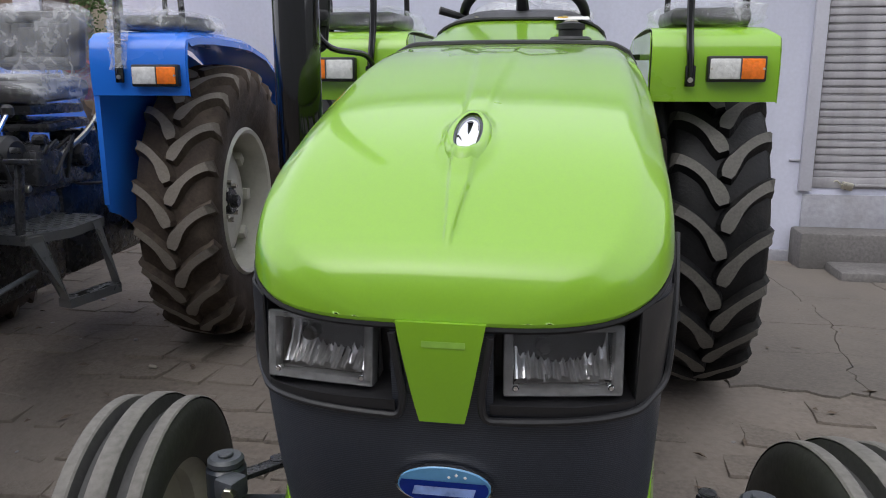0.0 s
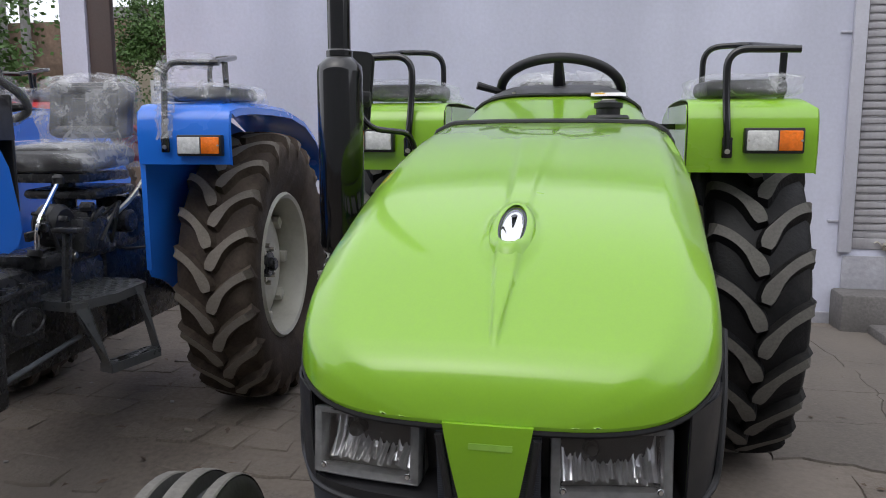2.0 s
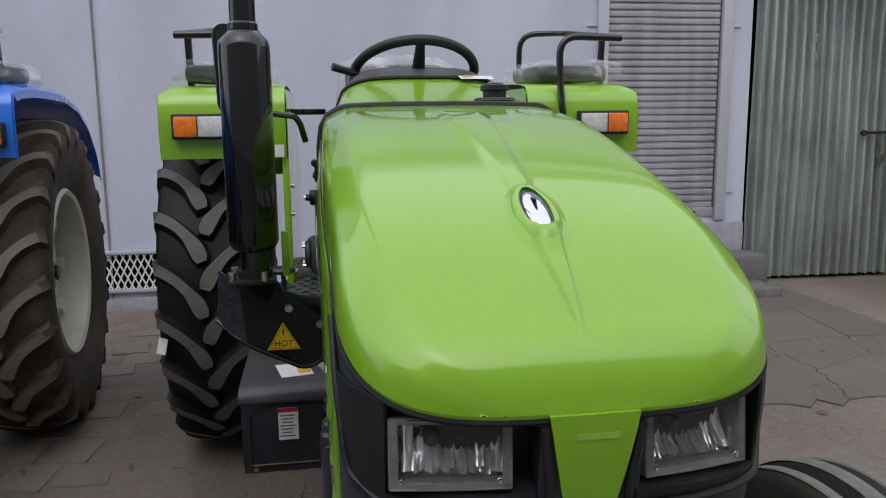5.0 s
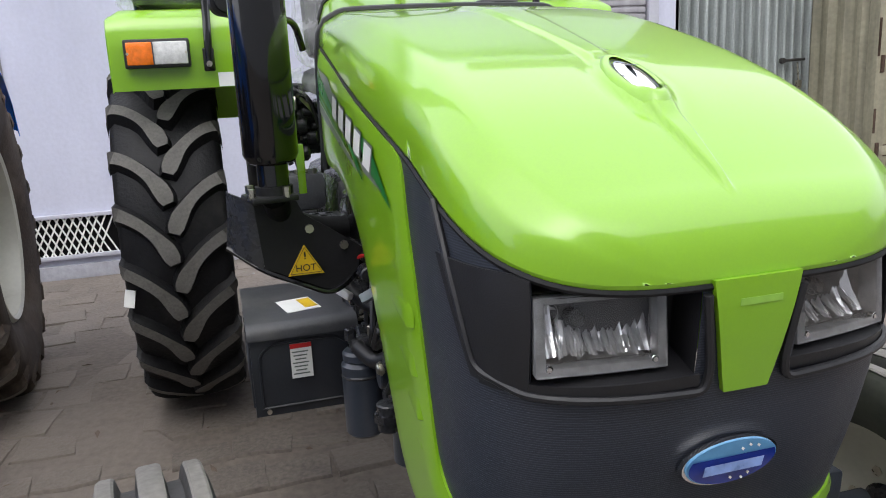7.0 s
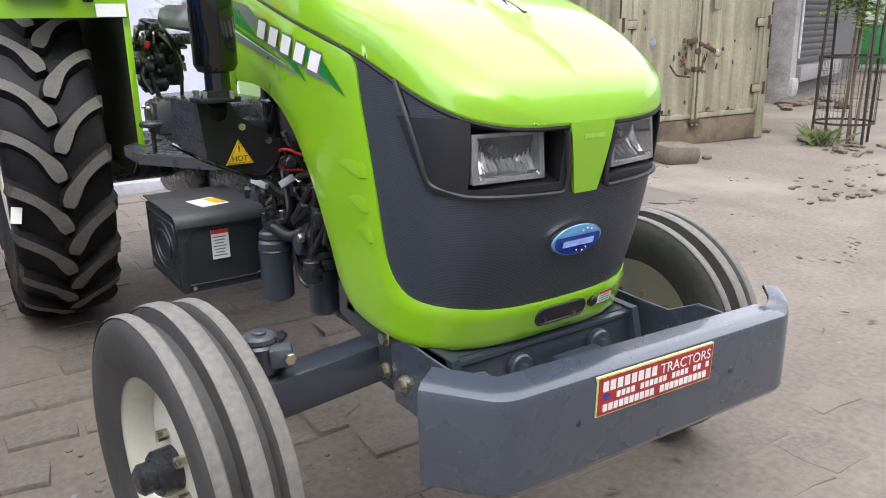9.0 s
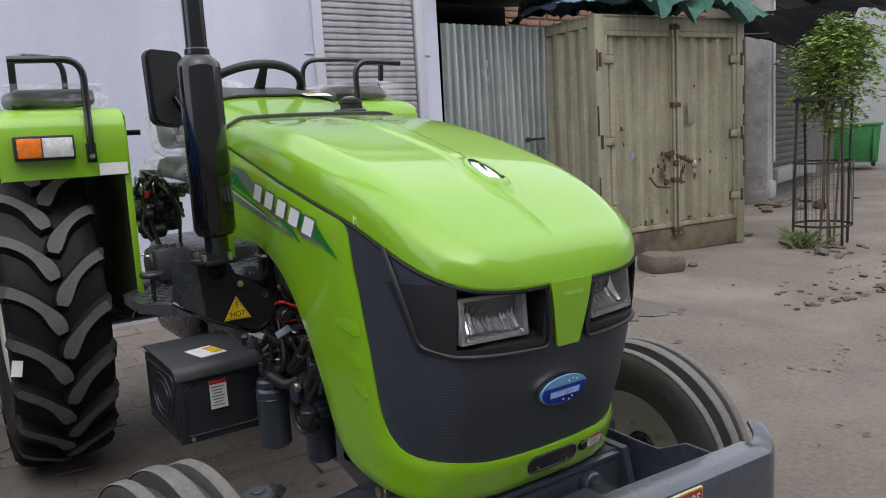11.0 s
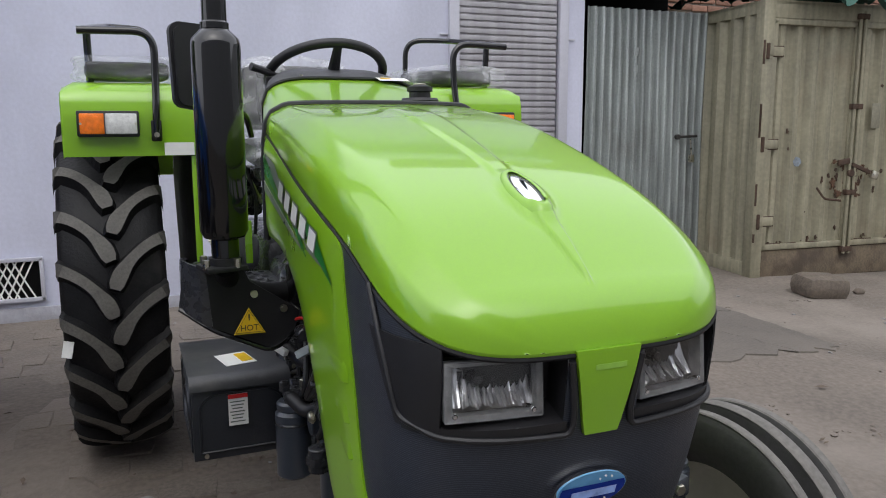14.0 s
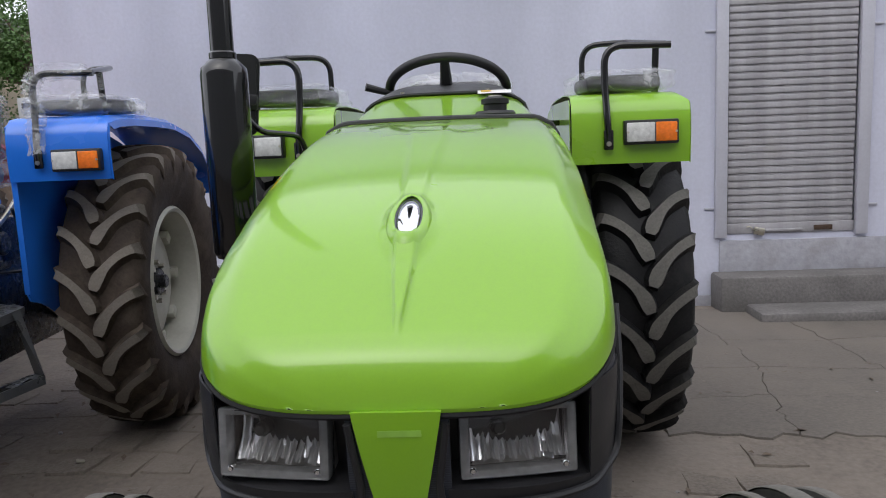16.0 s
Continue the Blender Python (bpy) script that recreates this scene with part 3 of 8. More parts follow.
def flank(parent, side, paint):
    """The sweeping side panel that runs into the band round the bottom of the nose."""
    sy = s_of_y
    top = [(sy(1.09), 1.372), (sy(0.9), 1.325), (sy(0.7), 1.272), (sy(0.5), 1.222), (sy(0.385), 1.192), (sy(0.365), 1.17), (sy(0.352), 1.10), (sy(0.325), 1.0), (sy(0.292), 0.90), (sy(0.262), 0.82), (sy(0.235), 0.77), (sy(0.19), 0.732), (sy(0.13), 0.71), (0.24, 0.70), (0.15, 0.691), (0.07, 0.688), (0.0, 0.687)]
    low = [(sy(1.09), 1.113), (sy(0.95), 1.11), (sy(0.84), 1.088), (sy(0.745), 1.045), (sy(0.68), 0.99), (sy(0.645), 0.945), (sy(0.615), 0.905), (sy(0.585), 0.855), (sy(0.555), 0.80), (sy(0.525), 0.745), (sy(0.50), 0.695), (sy(0.455), 0.645), (sy(0.40), 0.617), (sy(0.28), 0.602), (sy(0.15), 0.60), (0.12, 0.602), (0.0, 0.603)]
    fine_t = np.linspace(0, len(top) - 1, 65)
    fa = [pchip(range(len(top)), [p[k] for p in top]) for k in (0, 1)]
    fb = [pchip(range(len(low)), [p[k] for p in low]) for k in (0, 1)]
    rows = []
    for t in fine_t:
        a, b = (fa[0](t), fa[1](t)), (fb[0](t), fb[1](t))
        row = []
        for k in np.linspace(0, 1, 9):
            e = 0.010 if 0.05 < k < 0.95 else 0.004
            row.append(skin(side * (a[0] + (b[0] - a[0]) * k), a[1] + (b[1] - a[1]) * k, e))
        rows.append(row if side < 0 else row[::-1])
    ob = part("side_panel", Geo().grid(rows, 0.004), paint, parent, angle=60)
    for i, (y0, z0, y1, z1, big) in enumerate(((0.59, 1.052, 0.40, 1.022, 0.4), (0.505, 0.976, 0.325, 0.948, 1), (0.452, 0.902, 0.312, 0.874, 1), (0.415, 0.832, 0.288, 0.812, 1), (0.385, 0.766, 0.29, 0.758, 0.5))):
        pts = []
        for k in np.linspace(0, 1, 9):
            y, z = y0 + (y1 - y0) * k, z0 + (z1 - z0) * k
            pts.append(skin(side * sy(y), z, 0.0075))
        rise = [big * (0.001 + 0.0065 * smooth(0.05, 0.85, k) * (1 - smooth(0.95, 1.0, k))) for k in np.linspace(0, 1, 9)]
        half = [big * (0.003 + 0.0085 * smooth(0, 0.7, k) * (1 - smooth(0.93, 1.0, k))) + 0.001 for k in np.linspace(0, 1, 9)]
        rows = []
        for p, q, r in zip(pts, rise, half):
            out = -1 if side < 0 else 1
            rows.append([(p[0], p[1], p[2] + r * 3.6), (p[0] + out * q * 0.35, p[1], p[2] + r * 1.9), (p[0] + out * q, p[1], p[2] - r * 0.45), (p[0] + out * q * 0.9, p[1], p[2] - r * 0.75), (p[0], p[1], p[2] - r)])
        part("vent_rib", Geo().grid(rows), paint, ob, "", 25)
    return ob


def patch(pts_sz, side, out, n=6):
    """A thin decal quad laid on the flank: four (y, z) corners."""
    (a, b, c, d) = pts_sz
    rows = []
    for i in range(n + 1):
        t = i / n
        p, q = (a[0] + (b[0] - a[0]) * t, a[1] + (b[1] - a[1]) * t), (d[0] + (c[0] - d[0]) * t, c[1] * t + d[1] * (1 - t))
        rows.append([skin(side * s_of_y(p[0] + (q[0] - p[0]) * k), p[1] + (q[1] - p[1]) * k, out) for k in (0, 0.5, 1)])
    return Geo().grid(rows)


def decals(parent, side):
    """Arrow stripes and a brand word drawn as plain blocks."""
    for k, (quad, ink, label) in enumerate((
            ([(1.085, 1.333), (0.92, 1.306), (0.852, 1.268), (0.93, 1.264)], DECAL_GREY, "grey arrow stripe"),
            ([(0.93, 1.266), (0.852, 1.270), (0.60, 1.143), (0.626, 1.148)], DECAL_GREY, "grey arrow stripe"),
            ([(1.085, 1.326), (0.978, 1.289), (0.862, 1.224), (1.085, 1.280)], DECAL_GREEN, "dark green arrow stripe"),
            ([(1.085, 1.273), (0.724, 1.178), (0.712, 1.170), (1.085, 1.266)], DECAL_GREEN, "thin green line"),
            ([(1.085, 1.254), (0.637, 1.153), (0.622, 1.141), (1.085, 1.232)], DECAL_GREY, "grey arrow stripe"),
            ([(1.085, 1.260), (0.70, 1.170), (0.69, 1.166), (1.085, 1.257)], WHITE_STICKER, "thin pale line"),
            ([(0.706, 1.188), (0.638, 1.178), (0.576, 1.129), (0.589, 1.134)], DECAL_GREEN, "dark green arrow point"),
            ([(0.606, 1.222), (0.501, 1.188), (0.395, 1.107), (0.561, 1.165)], DECAL_GREEN, "dark green arrow point"),
            ([(0.60, 1.166), (0.545, 1.160), (0.44, 1.128), (0.57, 1.148)], DECAL_GREY, "grey arrow point"))):
        part("stripe_decal", patch(quad, side, 0.0112 + 0.0003 * k, 12), ink, parent, label)
    for k in range(5):
        y0, z0 = 0.838 - k * 0.0745, 1.272 - k * 0.0178
        for grow, out, material, label in ((0.005, 0.0138, DECAL_GREY, "grey edge of a white block"), (0.0, 0.0148, WHITE_STICKER, "white block of the side wording")):
            c = [(y0 + grow, z0 + grow), (y0 - 0.048 - grow, z0 - 0.0098 + grow), (y0 - 0.022 - grow, z0 - 0.049 - grow), (y0 + 0.026 + grow, z0 - 0.0395 - grow)]
            part("word_block", patch(c, side, out, 4), material, parent, label)


BADGE_PALE = mat("badge_pale_band", (0.22, 0.32, 0.62), 0.3, vary=0.2, scale=60)


def oval(cx, z, rx, rz, y, n=32, depth=0.004):
    g = Geo()
    g.prism([(cx + rx * math.cos(2 * math.pi * i / n), z + rz * math.sin(2 * math.pi * i / n)) for i in range(n)], y, y + depth, "y")
    return g


def front_trim(parent, paint):
    v = Geo().grid([[(x0 + (x1 - x0) * k, FRONT(z) - 0.009 + 0.25 * (x0 + (x1 - x0) * k) ** 2, z) for k in np.linspace(0, 1, 7)] for x0, x1, z in [(-0.0295 - 0.0275 * t ** 0.9, 0.0295 + 0.0275 * t ** 0.9, 0.927 + 0.139 * t) for t in np.linspace(0, 1, 9)]], 0.008)
    plate = part("badge_strip", v, paint, parent, "lime green tapered strip between the headlights")
    part("faded_word", Geo().box((0.004, FRONT(1.038) - 0.0092, 1.038), (0.055, 0.001, 0.008)), mat("faint_print", (0.27, 0.50, 0.07), 0.4), plate)
    tilt = Geo()
    n = 36
    base = [(0.0675 * math.cos(2 * math.pi * i / n), 0.034 * math.sin(2 * math.pi * i / n)) for i in range(n)]
    yy = lambda z: FRONT(z) - 0.012
    def oval_at(k, lift):
        g = Geo()
        ring = [(x * k, yy(0.825 + q * k) + 0.25 * (x * k) ** 2 - lift, 0.825 + q * k) for x, q in base]
        back = [(x, y + 0.008, z) for x, y, z in ring]
        g.add(ring + back, [tuple(range(n)), tuple(reversed(range(n, 2 * n)))] + [(i, n + i, n + (i + 1) % n, (i + 1) % n) for i in range(n)])
        return g
    badge = part("oval_badge", oval_at(1.0, 0.0), CHROME, parent, "oval blue badge with a pale rim")
    part("badge_field", oval_at(0.94, 0.002), BADGE_SKY, badge)
    f = Geo()
    ring = [(x * 0.9, yy(0.825 + q * 0.9) + 0.25 * (x * 0.9) ** 2 - 0.004, 0.825 + q * 0.9) for x, q in base if q < 0.012]
    f.add(ring, [tuple(range(len(ring)))])
    part("badge_field", f, BADGE_BLUE, badge)
    w = Geo()
    w.add([(x + q * 0.3, yy(0.82) - 0.0062, 0.814 + q) for x, q in ((-0.043, 0), (0.040, 0), (0.040, 0.0125), (-0.043, 0.0125))], [(0, 1, 2, 3)])
    part("badge_word", w, BADGE_PALE, badge, "plain white band on the badge")
    st = Geo()
    for x, z in ((0.008, 0.845), (0.018, 0.849), (0.03, 0.846), (0.0, 0.803), (0.016, 0.8), (0.024, 0.806)):
        part("badge_star", Geo().box((x, yy(z) - 0.0055, z), (0.003, 0.0012, 0.003), (0, 45, 0)), WHITE_STICKER, badge)
    # slot, button and sticker in the lower band
    g = Geo()
    n = 24
    pill = [(0.012 + (0.052 if math.cos(a) > 0 else -0.052) + 0.0 + 0.017 * math.cos(a), 0.65 + 0.019 * math.sin(a)) for a in (2 * math.pi * i / n for i in range(n))]
    g.add([(x, FRONT(z) - 0.0125 + 0.25 * x * x, z) for x, z in pill], [tuple(range(n))])
    slot = part("pull_slot", g, BLACK_PLASTIC, parent, "black recessed pull slot")
    rim = Geo().tube([(x, FRONT(z) - 0.012 + 0.25 * x * x, z) for x, z in pill], 0.003, 6, closed=True)
    part("slot_rim", rim, BLACK_PLASTIC, slot)
    for x in (-0.032, 0.05):
        part("slot_bolt", Geo().cyl((x, FRONT(0.64) - 0.014, 0.641), 0.004, 0.006, "y", 8), STEEL, slot)
    bt = part("release_button", Geo().cyl((0.103, FRONT(0.657) - 0.012, 0.657), 0.0105, 0.012, "y", 18, 0.003), BLACK_PLASTIC, parent)
    part("button_ring", Geo().lathe([(0.013, -0.003), (0.015, 0), (0.013, 0.003)], (0.103, FRONT(0.657) - 0.008, 0.657), "y", 18), GREY_PLASTIC, bt)
    sk = part("warning_sticker", Geo().grid([[skin(s_of_x(x), z, 0.0112) for x in np.linspace(0.125, 0.172, 5)] for z in (0.642, 0.672)]), WHITE_STICKER, parent, "small white warning sticker with red head")
    part("sticker_head", Geo().grid([[skin(s_of_x(x), z, 0.0118) for x in np.linspace(0.126, 0.171, 5)] for z in (0.665, 0.671)]), RED_STICKER, sk)
    for k in range(3):
        part("sticker_line", Geo().grid([[skin(s_of_x(x), z, 0.0118) for x in np.linspace(0.13, 0.166, 5)] for z in (0.647 + 0.006 * k, 0.649 + 0.006 * k)]), DECAL_GREY, sk)


def emblem(parent):
    g = Geo()
    n, rows = 28, []
    for k in np.linspace(0, 1, 7):
        r = math.cos(k * math.pi / 2)
        row = []
        for i in range(n + 1):
            a = 2 * math.pi * i / n
            x, y = 0.0185 * r * math.cos(a), 0.26 + 0.056 * r * math.sin(a)
            row.append((x, y, CROWN(y) + 0.006 + 0.009 * math.sin(k * math.pi / 2)))
        rows.append(row)
    g.grid(rows)
    e = part("bonnet_emblem", g, CHROME, parent, "oval chrome bonnet emblem")
    g = Geo()
    ring = []
    for i in range(n):
        a = 2 * math.pi * i / n
        x, y = 0.0205 * math.cos(a), 0.26 + 0.059 * math.sin(a)
        ring.append((x, y, CROWN(y) + 0.006))
    part("emblem_rim", g.tube(ring, 0.002, 6, closed=True), GREY_CAP, e)
    rows = []
    for grow, rise in ((0.000, 0.0045), (0.003, 0.0055), (0.007, 0.005), (0.011, 0.003), (0.014, -0.001)):
        row = []
        for i in range(n + 1):
            a = 2 * math.pi * i / n
            x, y = (0.0215 + grow) * math.cos(a), 0.26 + (0.060 + grow * 1.1) * math.sin(a)
            row.append((x, y, bonnet_z(x, y) + rise))
        rows.append(row)
    part("emblem_collar", Geo().grid(rows), GREEN, e, "raised green collar round the emblem", 60)
    # dark reflection in the chrome, painted as a small grey oval
    dark_reflection = Geo()
    rows = []
    for k in np.linspace(0, 1, 5):
        r = math.cos(k * math.pi / 2)
        rows.append([(0.0045 * r * math.cos(2 * math.pi * i / n) + 0.001, 0.278 + 0.026 * r * math.sin(2 * math.pi * i / n), CROWN(0.282) + 0.0132 + 0.002 * k) for i in range(n + 1)])
    part("emblem_dark_reflection", dark_reflection.grid(rows), GREY_CAP, e)


def ag_tyre(parent, side, rubber, R=0.66, W=0.34, n_lug=22):
    """A driven tyre with slanting bars; the mesh is centred on the axle."""
    h = W / 2
    prof = [(0.36, -h * 0.62), (0.40, -h * 0.78), (0.50, -h * 0.97), (0.575, -h), (0.62, -h * 0.97), (0.648, -h * 0.86), (0.658, -h * 0.5), (0.662, 0), (0.658, h * 0.5), (0.648, h * 0.86), (0.62, h * 0.97), (0.575, h), (0.50, h * 0.97), (0.40, h * 0.78), (0.36, h * 0.62)]
    k = R / 0.70
    g = Geo().lathe([(r * k, u) for r, u in prof], n=72)
    ob = part("tyre", g, rubber, parent, angle=50)
    crown = pchip([0, 0.6, 0.9, 1.0, 1.04], [0.70 * k, 0.694 * k, 0.678 * k, 0.66 * k, 0.61 * k])
    mid = [pchip([0, 0.035, 0.08, 0.135, 0.19, 0.24], p) for p in ([0.004, 0.018, 0.048, 0.092, 0.138, 0.180], [-0.014, 0.024, 0.070, 0.115, 0.146, 0.166])]
    wide = pchip([0, 0.012, 0.045, 0.075, 0.11, 0.17, 0.24], [0.016, 0.0235, 0.0255, 0.0195, 0.0165, 0.0175, 0.021])
    face = RUBBER_LUG if rubber is RUBBER else RUBBER_LUG_BROWN
    for s in (-1, 1):
        lug, cap = Geo(), Geo()
        rows_t, rows_b = [], []
        ts = np.linspace(0, 0.24, 17)
        for t in ts:
            # bars run down from the shoulder to a blunt foot near the middle
            x, v = mid[0](t), mid[1](t)
            dx, dv = mid[0](min(t + 0.004, 0.24)) - mid[0](max(t - 0.004, 0)), mid[1](min(t + 0.004, 0.24)) - mid[1](max(t - 0.004, 0))
            d = math.hypot(dx, dv)
            nx, nv, w = -dv / d, dx / d, wide(t)
            def on(px, pv, down):
                u = abs(px) / h
                r = crown(min(1.04, u)) - down
                a = pv / R
                return (s * min(px, 1.03 * h), -r * math.cos(a), r * math.sin(a))
            sl = 0.012 + 0.03 * t
            e = -0.014 if t == 0 else 0.0
            rows_t.append([on(x + nx * w, v + nv * w, 0), on(x - nx * w, v - nv * w, 0)])
            rows_b.append([on(x + nx * (w + sl) + e * dx / d, v + nv * (w + sl) + e * dv / d, 0.045), on(x - nx * (w + sl) + e * dx / d, v - nv * (w + sl) + e * dv / d, 0.045)])
        for j in range(len(ts) - 1):
            A, B, a, b = rows_t[j], rows_t[j + 1], rows_b[j], rows_b[j + 1]
            lug.add([A[0], B[0], b[0], a[0]], [(0, 1, 2, 3)])
            lug.add([A[1], B[1], b[1], a[1]], [(0, 1, 2, 3)])
            cap.add([A[0], A[1], B[1], B[0]], [(0, 1, 2, 3)])
        for j in (0, len(ts) - 1):
            lug.add([rows_t[j][0], rows_t[j][1], rows_b[j][1], rows_b[j][0]], [(0, 1, 2, 3)])
        lug.add(cap.v, cap.f, 1)
        me = lug.mesh("tread_bar", [rubber, face], 30)
        for i in range(n_lug):
            bar = new("tread_bar", me)
            bar.parent = parent
            bar.matrix_local = pose(0, 0, 0, -360.0 * (i + (0.5 if s > 0 else 0.0)) / n_lug, 0, 0)
    return ob


RUBBER_LUG_BROWN = mat("worn_dusty_lug_face", (0.17, 0.15, 0.128), 0.85, vary=0.2, scale=30, bump=0.15, bscale=120)


def rear_wheel(parent, x, side, rubber, y=2.41, z=0.79):
    w = new("rear_wheel")
    w.parent = parent
    w.matrix_local = pose(x, y, z)
    ag_tyre(w, side, rubber)
    o = side
    prof = [(0.385, 0.135), (0.372, 0.15), (0.355, 0.14), (0.345, 0.10), (0.34, 0.02), (0.345, -0.1), (0.372, -0.15)]
    rim = part("rim", Geo().lathe([(r, o * u) for r, u in prof], n=64), RIM_CREAM, w, "cream painted steel rim")
    disc = Geo().lathe([(0.34, o * -0.02), (0.30, o * -0.005), (0.25, o * 0.02), (0.17, o * 0.028), (0.12, o * 0.015), (0.0001, o * 0.015)], n=48)
    part("wheel_disc", disc, RIM_CREAM, w)
    for i in range(8):
        a = 2 * math.pi * i / 8
        part("rim_lug", Geo().box((o * 0.02, 0.285 * math.cos(a), 0.285 * math.sin(a)), (0.05, 0.05, 0.06), (math.degrees(a), 0, 0), 0.006), RIM_CREAM, w)
    hub = Geo().cyl((o * 0.03, 0, 0), 0.07, 0.05, "x", 24, 0.008).cyl((o * 0.06, 0, 0), 0.035, 0.05, "x", 18, 0.006)
    part("hub", hub, BLACK_IRON, w)
    for i in range(8):
        a = 2 * math.pi * i / 8
        part("wheel_nut", Geo().cyl((o * 0.038, 0.1 * math.cos(a), 0.1 * math.sin(a)), 0.014, 0.03, "x", 6), STEEL, w)
    for ob in w.children:
        if ob.name.split(".")[0] not in ("tyre", "tread_bar"):
            ob.data.transform(Matrix.Diagonal((0.92, 0.943, 0.943, 1)))
    return w


def front_wheel(parent, x, side, turn=0.0, y=0.47):
    w = new("front_wheel")
    w.parent = parent
    w.matrix_local = pose(x, y, 0.352, 0, 0, turn)
    h = 0.089
    rib = [(0.21, -h * 0.75), (0.27, -h), (0.315, -h * 1.02), (0.330, -h * 0.97), (0.339, -h * 0.92), (0.345, -h * 0.66), (0.340, -h * 0.60), (0.318, -h * 0.53), (0.318, -h * 0.28), (0.347, -h * 0.22), (0.352, 0), (0.347, h * 0.22), (0.318, h * 0.28), (0.318, h * 0.53), (0.340, h * 0.60), (0.345, h * 0.66), (0.339, h * 0.92), (0.330, h * 0.97), (0.315, h * 1.02), (0.27, h), (0.21, h * 0.75)]
    ob = part("tyre", Geo().lathe(rib, n=72), RUBBER_FRONT, w, "black three-rib steering tyre, dusty on the ribs", 40)
    for a, b in ((-0.93, -0.61), (-0.22, 0.22), (0.61, 0.93)):
        r = 0.3535 if a < 0 < b else 0.3455
        part("tread_rib", Geo().lathe([(r - 0.003, h * a), (r, h * (a * 0.85 + b * 0.15)), (r, h * (a * 0.15 + b * 0.85)), (r - 0.003, h * b)], n=72), RUBBER_RIB, w)
    o = side
    prof = [(0.235, o * 0.058), (0.214, o * 0.066), (0.204, o * 0.058), (0.19, o * 0.02), (0.186, o * -0.03), (0.235, o * -0.062)]
    part("rim", Geo().lathe(prof, n=48), RIM_CREAM, w, "cream painted steel rim")
    part("wheel_disc", Geo().lathe([(0.19, o * 0.0), (0.15, o * 0.015), (0.1, o * 0.03), (0.0001, o * 0.03)], n=36), RIM_CREAM, w)
    part("hub", Geo().cyl((o * 0.05, 0, 0), 0.05, 0.06, "x", 20, 0.008).cyl((o * 0.09, 0, 0), 0.034, 0.05, "x", 18, 0.01), BLACK_IRON, w)
    for i in range(5):
        a = 2 * math.pi * i / 5
        part("wheel_nut", Geo().cyl((o * 0.04, 0.075 * math.cos(a), 0.075 * math.sin(a)), 0.012, 0.025, "x", 6), STEEL, w)
    return w


LAMP_BACK = mat("lamp_back", (0.9, 0.9, 0.9), 0.4, 0.0, vary=0.2, scale=45)


